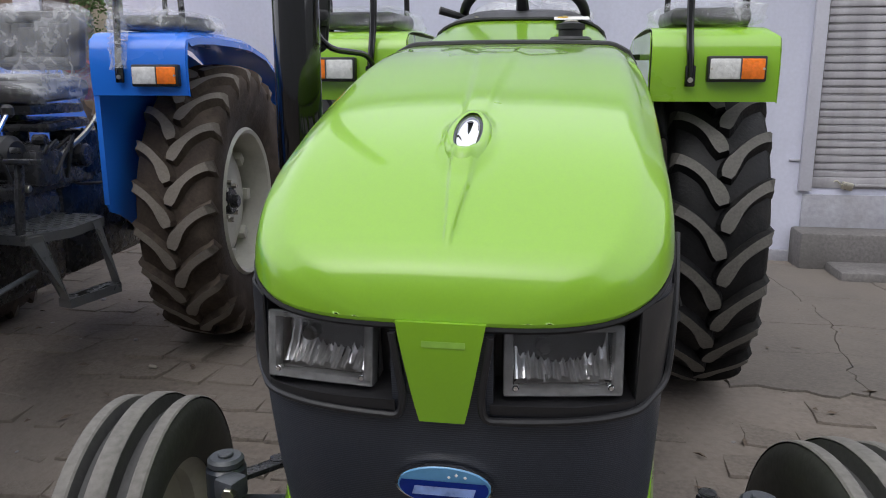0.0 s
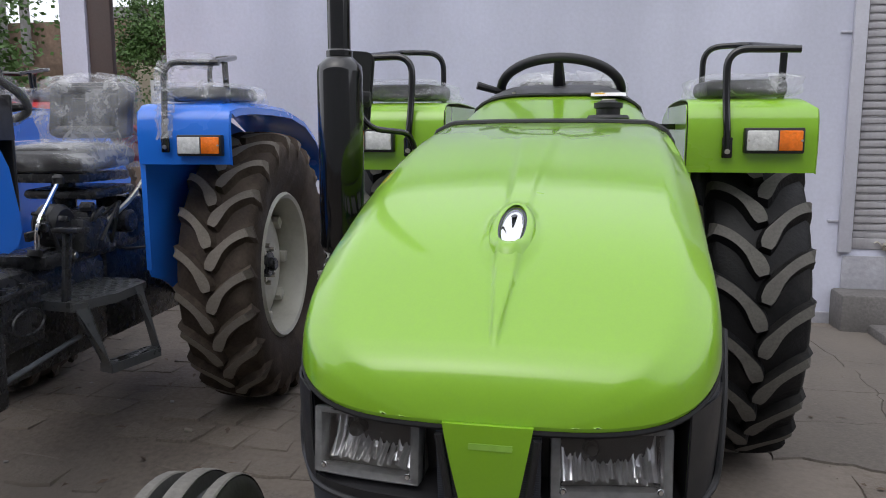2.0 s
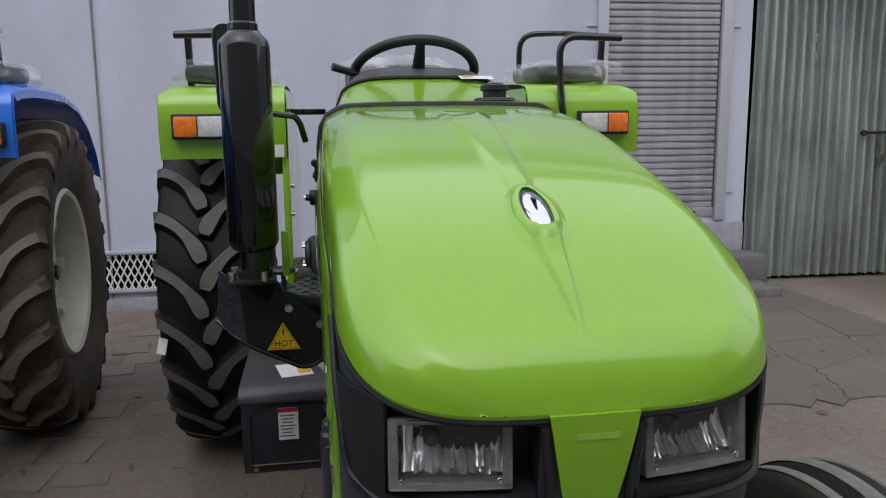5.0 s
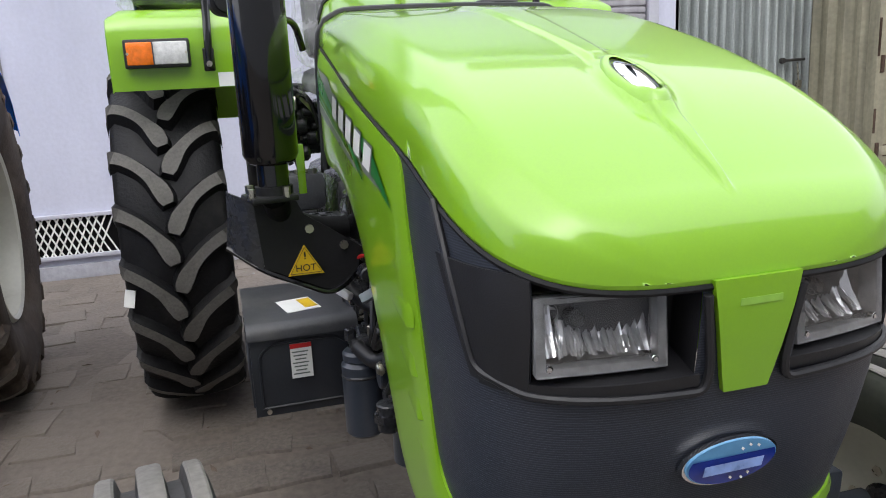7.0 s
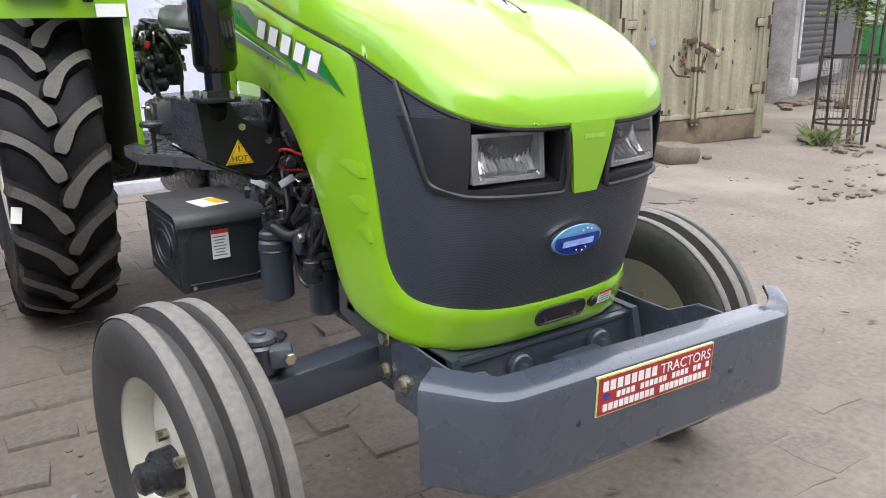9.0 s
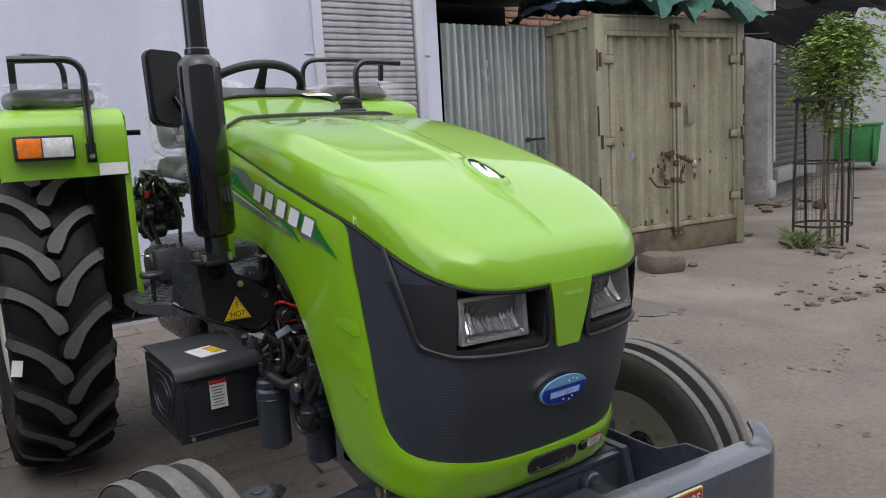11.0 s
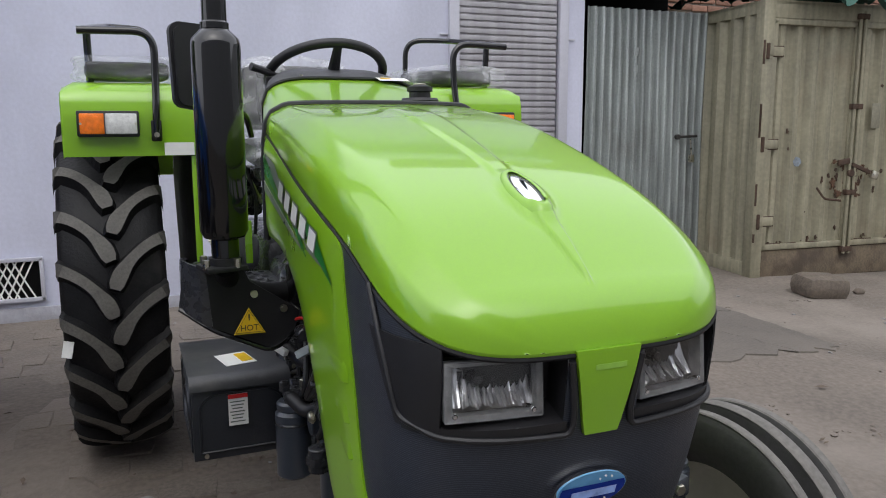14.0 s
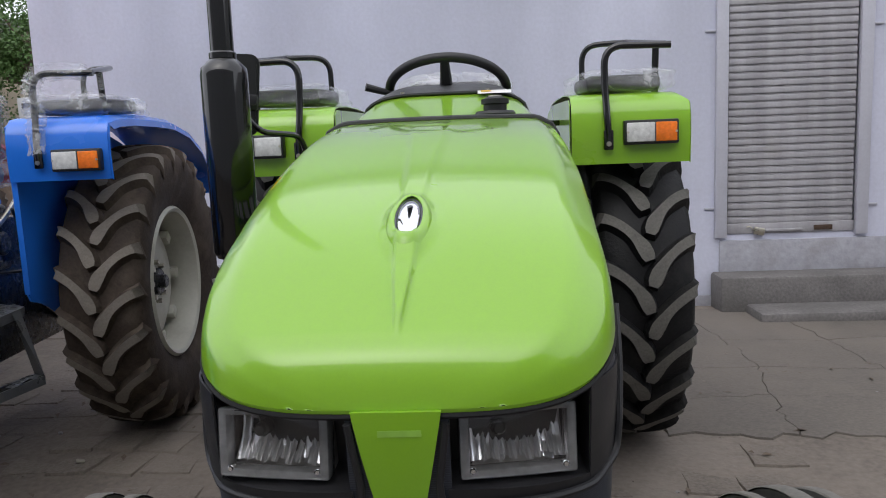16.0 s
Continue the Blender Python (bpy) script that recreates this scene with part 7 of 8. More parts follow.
rows = [[(3.03 + 2.2 * i / n, y, z + 0.035 * math.cos(2 * math.pi * i / n * 13)) for i in range(n + 1)] for y, z in ((W - 0.25, 2.68), (W + 1.6, 2.95))]
solid("tin_roof", Geo().grid(rows, 0.006), TIN, "overhanging corrugated sheet roof edge", "roof", "structure", angle=60)
# added panel, its black colour stands for the unlit space behind the gate
solid("lean_to_shade", Geo().box((4.0, W + 1.7, 1.5), (2.4, 0.1, 3.0)), BLACK_VOID, "near-black panel for the shade inside the lean-to", "wall", "structure")


def container():
    c = thing("shipping_container", "old cream shipping container with rusty locked doors", "container", (4.30, 4.07, 0.06), -5.4)
    wdt, hgt, ln = 2.02, 2.36, 5.2
    side = [[], []]
    n = 26
    for z, k in ((0.16, 0), (hgt - 0.1, 1)):
        for i in range(n * 4 + 1):
            f = i % 4
            y = 0.1 + (ln - 0.2) * i / (n * 4)
            side[k].append((0.055 if f in (0, 1) else 0.005, y, z))
    part("side_wall", Geo().grid(side, 0.004), CREAM, c, angle=20)
    part("far_wall", Geo().box((wdt - 0.02, ln / 2, hgt / 2), (0.04, ln, hgt)).box((wdt / 2, ln, hgt / 2), (wdt, 0.04, hgt)), CREAM, c)
    part("container_roof", Geo().box((wdt / 2, ln / 2, hgt - 0.01), (wdt, ln, 0.03)), CREAM, c)
    f = Geo().box((0.05, 0.05, hgt / 2), (0.11, 0.11, hgt), bev=0.008).box((wdt - 0.05, 0.05, hgt / 2), (0.11, 0.11, hgt), bev=0.008).box((wdt / 2, 0.05, hgt - 0.07), (wdt - 0.2, 0.1, 0.14), bev=0.008)
    f.box((0.03, ln / 2, hgt - 0.05), (0.06, ln, 0.1), bev=0.006).box((0.03, ln / 2, 0.08), (0.06, ln, 0.16), bev=0.006)
    part("corner_frame", f, CREAM, c)
    part("sill", Geo().box((wdt / 2, 0.06, 0.13), (wdt - 0.2, 0.08, 0.26), bev=0.006), RUST_DIRTY, c)
    for k in range(2):
        x0 = 0.105 + k * (wdt / 2 - 0.1)
        x1 = x0 + wdt / 2 - 0.115
        rows = [[], []]
        ribs = 5
        for z, q in ((0.30, 0), (hgt - 0.17, 1)):
            for i in range(ribs * 4 + 1):
                rows[q].append((x0 + (x1 - x0) * i / (ribs * 4), 0.03 + (0.045 if i % 4 in (0, 1) else 0.0), z))
        d = part("container_door", Geo().grid(rows, 0.004), CREAM, c, angle=20)
        fr = Geo()
        for (cx, cz, sx, sz) in (((x0 + x1) / 2, 0.29, x1 - x0, 0.05), ((x0 + x1) / 2, hgt - 0.165, x1 - x0, 0.05), (x0 + 0.02, hgt / 2 + 0.06, 0.05, hgt - 0.42), (x1 - 0.02, hgt / 2 + 0.06, 0.05, hgt - 0.42)):
            fr.box((cx, 0.03, cz), (sx, 0.05, sz), bev=0.006)
        part("door_frame", fr, CREAM, d)
        for z in (0.52, 1.18, 1.95):
            x = 0.045 if k == 0 else wdt - 0.045
            out = 1 if k == 0 else -1
            part("hinge", Geo().cyl((x, -0.008, z), 0.016, 0.13, "z", 10, 0.004), RUST, d)
            part("hinge_strap", Geo().box((x + out * 0.085, 0.0, z), (0.15, 0.02, 0.075), bev=0.008), CREAM, d)
            part("hinge_rust", Geo().box((x + out * 0.085, 0.006, z), (0.166, 0.016, 0.092), bev=0.006), RUST, d)
    for x in (wdt / 2 - 0.03, wdt / 2 + 0.025):
        part("lock_rod", Geo().tube([(x, -0.012, 0.2), (x, -0.012, hgt - 0.06)], 0.015, 10), CREAM, c)
        for z in (0.24, 0.75, 1.5, hgt - 0.1):
            part("rod_keeper", Geo().box((x, -0.005, z), (0.06, 0.05, 0.05), bev=0.008), RUST, c)
    part("lock_hasp", Geo().box((wdt / 2 - 0.10, -0.015, 1.02), (0.13, 0.02, 0.05), (0, -8, 0), 0.006), RUST, c)
    part("lock_bar", Geo().box((wdt / 2 + 0.09, -0.02, 0.96), (0.22, 0.022, 0.035), (0, 20, 0), 0.006), RUST, c)
    part("lock_cam", Geo().cyl((wdt / 2 - 0.02, -0.02, 0.92), 0.035, 0.03, "y", 14, 0.006), RUST, c)
    rb = random.Random(41)
    def blot(x, z, r, tall=1.0, tint=RUST_LIGHT):
        n = 22
        ring = [(x + r * k * math.cos(2 * math.pi * i / n), z + tall * r * k * math.sin(2 * math.pi * i / n)) for i, k in enumerate(rb.choice((rb.uniform(0.25, 0.6), rb.uniform(0.6, 1.15))) for _ in range(n))]
        part("rust_blot", Geo().prism(ring, 0.022 + 0.004 * rb.random(), 0.036, "y"), tint, c)
    for x, z, r, tall in ((0.075, 0.80, 0.06, 1.2), (0.08, 0.72, 0.045, 1.0), (-0.03, 0.86, 0.03, 2.8), (-0.10, 0.74, 0.04, 1.1), (-0.16, 0.83, 0.035, 1.6), (-0.06, 0.98, 0.035, 1.0), (-0.16, 1.02, 0.03, 0.8), (0.13, 0.96, 0.035, 0.9), (0.03, 0.99, 0.03, 1.0)):
        blot(wdt / 2 + x, z, r, tall)
    for k in range(46):
        x, z = rb.gauss(-0.02, 0.15), rb.gauss(0.86, 0.12)
        blot(wdt / 2 + x, z, rb.uniform(0.006, 0.02), rb.uniform(0.7, 2.6), rb.choice((RUST, RUST_LIGHT)))
    for k in range(26):
        blot(rb.uniform(0.15, wdt - 0.15), rb.choice((rb.uniform(0.31, 0.36), rb.uniform(0.4, 2.1))), rb.uniform(0.005, 0.016), rb.uniform(0.4, 2.2), RUST)
    for k in range(9):
        x = rb.uniform(0.2, wdt - 0.2)
        part("rust_line", Geo().box((x, 0.026, 0.315), (rb.uniform(0.05, 0.16), 0.014, 0.012), (0, rb.uniform(-6, 6), 0), 0.003), RUST, c)
    part("paint_patch", Geo().box((wdt / 2 + 0.26, 0.029, 1.42), (0.10, 0.004, 0.22), bev=0.001), CREAM_GREY, c, "faded grey paint outline")
    for x in (0.004, wdt - 0.004):
        for k in range(7):
            z = rb.uniform(0.1, 2.2)
            part("rust_edge", Geo().box((x + (0.006 if x < 1 else -0.006), -0.003, z), (0.02, 0.012, rb.uniform(0.06, 0.22)), bev=0.003), RUST, c)
    part("handle_bar", Geo().tube(bend([(wdt / 2 - 0.38, -0.02, 0.8), (wdt / 2 - 0.3, -0.03, 0.7), (wdt / 2 - 0.12, -0.03, 0.68)], 5, 0.04), 0.01, 8), RUST, c)
    part("padlock", Geo().box((wdt / 2 + 0.22, -0.04, 0.90), (0.07, 0.035, 0.07), (0, 20, 0), 0.008), STEEL, c)
    part("blue_smudge", Geo().prism([(0.40, 1.03), (0.43, 1.07), (0.47, 1.06), (0.49, 1.02), (0.46, 0.985), (0.42, 0.99)], 0.026, 0.033, "y"), BLUE_FADED, c, "faded blue paint mark")
    return c


CREAM_GREY = mat("faded_grey_patch", (0.235, 0.22, 0.165), 0.7, vary=0.2, scale=6)
BLUE_FADED = mat("faded_blue_mark", (0.20, 0.235, 0.27), 0.7, vary=0.3, scale=30)
RUST_DIRTY = mat("rusty_dirty_sill", (0.16, 0.125, 0.085), 0.9, vary=0.3, scale=9, bump=0.4, bscale=50, dirt=(0.06, 0.045, 0.035), dirt_amount=0.5)
container()

# tarpaulins heaped on the container
def tarp(name, label, x0, x1, y0, y1, z0, hang, material, seed, lift=0.15):
    g, rows = Geo(), []
    nx, ny = 64, 30
    for j in range(ny):
        v = j / (ny - 1)
        row = []
        for i in range(nx):
            u = i / (nx - 1)
            x, y = x0 + (x1 - x0) * u, y1 + (y0 - y1) * v
            h = noise.noise((x * 2.3 + seed, y * 2.1, seed)) * lift + noise.noise((x * 6 + seed, y * 6, seed)) * lift * 0.5 + noise.noise((x * 14 + seed, y * 13, seed)) * lift * 0.25
            z = z0 + h + lift
            over = smooth(0.7, 0.8, v)
            drop = max(0, v - 0.75) / 0.25
            z -= drop * hang * (0.5 + 0.55 * noise.noise((x * 1.7, seed * 3.1, 0)) + 0.16 * noise.noise((x * 4.2, seed * 1.7, 0)))
            yy = y + over * 0.12 + 0.07 * noise.noise((x * 8, z * 3, seed)) - 0.06 * over
            row.append((x, yy, z))
        rows.append(row)
    return solid(name, g.grid(rows, 0.004), material, label, "tarpaulin", angle=40)


tarp("tarpaulin", "torn green tarpaulin hanging over the container edge", 4.55, 6.6, 3.62, 5.6, 2.45, 0.42, TARP_GREEN, 3, 0.24)
tarp("tarpaulin", "grey sacking heaped on the container roof", 4.5, 5.6, 3.75, 5.4, 2.55, 0.2, TARP_GREY, 8, 0.32)
tarp("tarpaulin", "faded blue tarpaulin on the roof corner", 4.2, 4.75, 3.95, 5.0, 2.5, 0.12, TARP_BLUE, 5, 0.12)

TARP_BLACK = mat("black_sacking", (0.004, 0.004, 0.0045), 0.95, vary=0.3, scale=5, bump=0.4, bscale=20, spec=0.05)
lowest = pchip([8.0, 8.2, 8.5, 8.9, 9.15, 9.35, 9.9, 10.2, 11.4], [2.36, 2.30, 2.25, 2.29, 2.38, 2.62, 2.70, 2.85, 2.80])
highest = pchip([8.0, 8.15, 8.6, 9.2, 11.4], [2.46, 2.74, 2.80, 2.86, 3.3])
rows = [[(x, 4.62 + 0.5 * v + 0.09 * noise.noise((x * 3.1, v * 2.0, 1.0)), lowest(x) + (highest(x) - lowest(x)) * v + 0.03 * noise.noise((x * 9.0, v * 4.0, 2.0))) for x in np.linspace(8.0, 11.4, 60)] for v in np.linspace(0, 1, 10)]
solid("tarpaulin", Geo().grid(rows, 0.006), TARP_BLACK, "black sacking sheet sagging from the shed roof", "tarpaulin", angle=40)
solid("rope", Geo().tube([(8.05, 4.7, 2.44), (7.2, 4.9, 2.42), (6.25, 5.2, 2.43)], 0.008, 6), DARK_STEEL, "dark rope tied from sheet to container", "rope")

rnd0 = random.Random(2)
# brick building above the lean-to
bw = thing("brick_building", "bare red brick upper wall behind the lean-to", "building", kind="structure")
part("mortar_core", Geo().box((6.4, W + 1.93, 3.2), (8.4, 0.3, 6.4)), MORTAR, bw)
brick_mesh = Geo().box((0, 0, 0), (0.225, 0.03, 0.068), bev=0.008).mesh("brick", BRICK, 40)
for r in range(11):
    for c in range(27):
        ob = new("brick", brick_mesh)
        ob.parent = bw
        ob.matrix_local = pose(2.9 + 0.238 * c + (0.119 if r % 2 else 0) + rnd0.gauss(0, 0.004), W + 1.772 + rnd0.gauss(0, 0.004), 2.78 + 0.082 * r + rnd0.gauss(0, 0.003), 0, rnd0.gauss(0, 0.8), 0)

# stone block and rubble
rnd = random.Random(11)
def stone(x, y, r, seed, name="stone", label="rough grey-brown stone on the ground", flat=0.6, mat_=None):
    bm = bmesh.new()
    bmesh.ops.create_icosphere(bm, subdivisions=2, radius=1.0)
    for v in bm.verts:
        k = 1 + 0.35 * noise.noise(v.co * 1.3 + Vector((seed, seed * 2, 0)))
        v.co = Vector((v.co.x * r * k, v.co.y * r * 0.75 * k, v.co.z * r * flat * k))
    g = Geo()
    bm.verts.index_update()
    g.add([v.co + Vector((x, y, ground_z(x, y) + r * flat * 0.45)) for v in bm.verts], [[v.index for v in f.verts] for f in bm.faces])
    bm.free()
    return solid(name, g, mat_ or CONCRETE, label, "stone", angle=60)


bl = solid("stone_block", Geo().box((4.40, 3.43, 0.135), (0.38, 0.30, 0.19), (2, 4, -12), 0.07), STONE_BROWN, "worn brown stone block in front of the container", "stone")
stone(4.78, 3.38, 0.05, 4, mat_=STONE_BROWN)
stone(6.5, 3.5, 0.09, 6, mat_=STONE_BROWN)

def scatter(name, label, category, spots, material, seed):
    """Loose stones or scraps lying on the ground, too many to count."""
    rs = random.Random(seed)
    g = Geo()
    for x, y, r in spots:
        bm = bmesh.new()
        bmesh.ops.create_icosphere(bm, subdivisions=1, radius=1.0)
        a, fx, fz = rs.uniform(0, 6.3), rs.uniform(0.6, 1.0), rs.uniform(0.3, 0.6)
        bm.verts.index_update()
        vs = []
        for v in bm.verts:
            k = r * rs.uniform(0.75, 1.2)
            px, py = v.co.x * k, v.co.y * k * fx
            vs.append((x + px * math.cos(a) - py * math.sin(a), y + px * math.sin(a) + py * math.cos(a), ground_z(x, y) - 0.008 + r * fz * 0.5 + v.co.z * k * fz))
        g.add(vs, [[v.index for v in f.verts] for f in bm.faces])
        bm.free()
    return solid(name, g, material, label, category, "stuff", angle=40)


rs = random.Random(19)
scatter("rubble", "broken stones round the tree guard and along the lane", "rubble", [(6.45 + rs.gauss(0, 0.22), 2.98 + rs.gauss(0, 0.12), rs.uniform(0.025, 0.07)) for _ in range(34)] + [(6.55 + rs.gauss(0, 0.12), 4.3 + rs.gauss(0, 0.4), rs.uniform(0.04, 0.13)) for _ in range(16)] + [(9.6 + rs.gauss(0, 0.5), 5.4 + rs.gauss(0, 0.3), rs.uniform(0.05, 0.16)) for _ in range(26)], STONE_BROWN, 3)
scatter("soil_ridge", "low ridge of half-buried stones and soil along the lane", "soil", [(4.0 + 0.045 * k + rs.gauss(0, 0.05), 1.90 - 0.045 * k * 0.13 + rs.gauss(0, 0.05), rs.uniform(0.015, 0.05)) for k in range(70)] + [(5.0 + 0.2 * k + rs.gauss(0, 0.05), 1.76 - 0.03 * k + 0.008 * k * k + rs.gauss(0, 0.04), rs.uniform(0.08, 0.14)) for k in range(10)] + [(rs.uniform(4.3, 7.0), rs.gauss(2.2, 0.2), rs.uniform(0.012, 0.04)) for k in range(40)], STONE_BROWN, 31)
scatter("gravel", "small pebbles and crumbs over the dusty yard", "gravel", [(rs.uniform(-3.2, 5.5), rs.uniform(-0.4, 4.5), rs.uniform(0.002, 0.007)) for _ in range(700)] + [(rs.uniform(2, 9), rs.uniform(0.5, 4.2), rs.uniform(0.004, 0.013)) for _ in range(220)], SAND, 5)
scatter("debris", "pale chips of plaster and broken paving on the ground", "debris", [(rs.uniform(-3.0, 6.0), rs.uniform(0.0, 4.4), rs.uniform(0.006, 0.02)) for _ in range(130)], CONCRETE, 8)
wd = Geo()
for i in range(200):
    a, d = rs.uniform(0, 6.3), abs(rs.gauss(0, 0.08))
    x, y = 6.42 + d * math.cos(a), 3.28 + d * math.sin(a)
    z, L = ground_z(x, y), rs.uniform(0.06, 0.2)
    dx, dy = rs.gauss(0, 0.05), rs.gauss(0, 0.05)
    wd.add([(x - 0.008, y, z), (x + 0.008, y, z), (x + dx + 0.006, y + dy, z + L * 0.7), (x + dx * 2, y + dy * 2, z + L)], [(0, 1, 2, 3)])
solid("weeds", wd, LEAF_DUSTY, "tuft of green weeds at the tree guard", "weeds", "stuff", angle=180)
solid("litter", Geo().grid([[(0.93 + 0.045 * i, 2.08 + 0.04 * j + 0.01 * i, 0.02 + 0.012 * ((i * 3 + j * 5) % 3)) for i in range(4)] for j in range(3)], 0.002), TARP_BLUE, "crumpled blue plastic scrap on the ground", "litter")
solid("litter", Geo().box((-1.63, 2.07, ground_z(-1.63, 2.07) + 0.008), (0.035, 0.02, 0.012), (15, 18, 30), 0.005), TARP_GREY, "small white paper scrap on the paving", "litter")

# sapling in its steel cage
GX, GY = 6.70, 3.22
cg = thing("tree_guard", "black steel tree guard round a young tree", "tree guard", (GX, GY, ground_z(GX, GY)))
GR = 0.29
for i, (lx, ly) in enumerate(((-0.03, 0.02), (0.02, -0.03), (0.03, 0.0), (0.0, 0.03))):
    a = radians(62) + math.pi / 2 * i + math.pi / 2
    c, d = GR * math.cos(a), GR * math.sin(a)
    part("guard_post", Geo().box(((c * 2 + lx) / 2, (d * 2 + ly) / 2, 0.76), (0.022, 0.022, 1.54), (math.degrees(-ly / 1.5), math.degrees(lx / 1.5), math.degrees(a)), 0.004), DARK_STEEL, cg)
for z, hh in ((0.21, 0.022), (0.86, 0.02), (1.50, 0.026)):
    ring = [(GR * math.cos(a), GR * math.sin(a)) for a in (2 * math.pi * i / 28 for i in range(28))]
    part("guard_hoop", Geo().grid([[(u, v, z - hh / 2) for u, v in ring + ring[:1]], [(u, v, z + hh / 2) for u, v in ring + ring[:1]]], 0.005), DARK_STEEL, cg)
wires = Geo()
for i in range(44):
    a = 2 * math.pi * i / 44
    wires.tube([(0.285 * math.cos(a), 0.285 * math.sin(a), 0.21), (0.285 * math.cos(a), 0.285 * math.sin(a), 0.86)], 0.0015, 4, caps=False)
for k in range(4):
    wires.tube([(0.286 * math.cos(a), 0.286 * math.sin(a), 0.34 + 0.13 * k) for a in (2 * math.pi * i / 20 for i in range(20))], 0.0018, 4, closed=True)
part("guard_mesh", wires, DARK_STEEL, cg)


def sapling():
    """Several thin stems and arching twigs hung with feathery compound leaves."""
    rnd = random.Random(5)
    t = thing("sapling", "young tree with feathery light green leaves in a guard", "tree", (GX, GY, ground_z(GX, GY)))
    vs, fs = [], []
    for k in range(5):
        a = rnd.uniform(0, 6.28)
        base = Vector((0.07 * math.cos(a) + 0.02, 0.07 * math.sin(a) - 0.03, -0.05))
        top = Vector((0.10 + rnd.uniform(-0.18, 0.18), -0.16 + rnd.uniform(-0.18, 0.18), rnd.uniform(2.0, 2.34)))
        mid = base.lerp(top, 0.5) + Vector((rnd.uniform(-0.07, 0.07), rnd.uniform(-0.07, 0.07), 0))
        low = base.lerp(mid, 0.5) + Vector((rnd.uniform(-0.03, 0.03), rnd.uniform(-0.03, 0.03), 0))
        stem = [base, low, mid, mid.lerp(top, 0.5) + Vector((rnd.uniform(-0.03, 0.03), rnd.uniform(-0.03, 0.03), 0)), top]
        part("stem", Geo().tube(stem, [0.014, 0.012, 0.010, 0.008, 0.004], 7), BARK, t)
        for q in range(64):
            f = rnd.random() ** 0.6
            z = 1.06 + 1.26 * f
            if z > top.z:
                continue
            p = mid.lerp(top, max(0.0, (z - mid.z) / (top.z - mid.z)))
            if rnd.random() > 0.18 + 0.95 * smooth(1.25, 1.65, z):
                continue
            b = rnd.uniform(0, 6.28)
            reach = rnd.uniform(0.20, 0.42) * (0.75 + 0.4 * smooth(1.3, 1.75, z))
            d = Vector((math.cos(b), math.sin(b), 0))
            side = Vector((-d.y, d.x, 0))
            up = rnd.uniform(0.05, 0.28)
            line = [p + d * reach * u + Vector((0, 0, up * u - (up + rnd.uniform(0.10, 0.22)) * u * u)) for u in np.linspace(0, 1, 15)]
            for e in range(2, 15):
                for sgn in (-1, 1):
                    for extra in range(2):
                        o = line[e] + Vector((rnd.gauss(0, 0.012), rnd.gauss(0, 0.012), rnd.gauss(0, 0.014)))
                        L = rnd.uniform(0.035, 0.075)
                        v = (side * sgn + d * 0.5 + Vector((0, 0, rnd.uniform(-0.6, 0.15)))).normalized() * L
                        w = (d + Vector((rnd.gauss(0, 0.3), rnd.gauss(0, 0.3), rnd.gauss(0, 0.4)))).normalized() * L * 0.22
                        n0 = len(vs)
                        vs += [o, o + v * 0.5 + w, o + v, o + v * 0.5 - w]
                        fs.append((n0, n0 + 1, n0 + 2, n0 + 3))
            if q % 6 == 0:
                part("twig", Geo().tube(line[::3], [0.004, 0.0035, 0.003, 0.002, 0.001], 5), BARK, t)
    part("crown", Geo().add(vs, fs), LEAF_LIGHT, t, angle=180)


sapling()


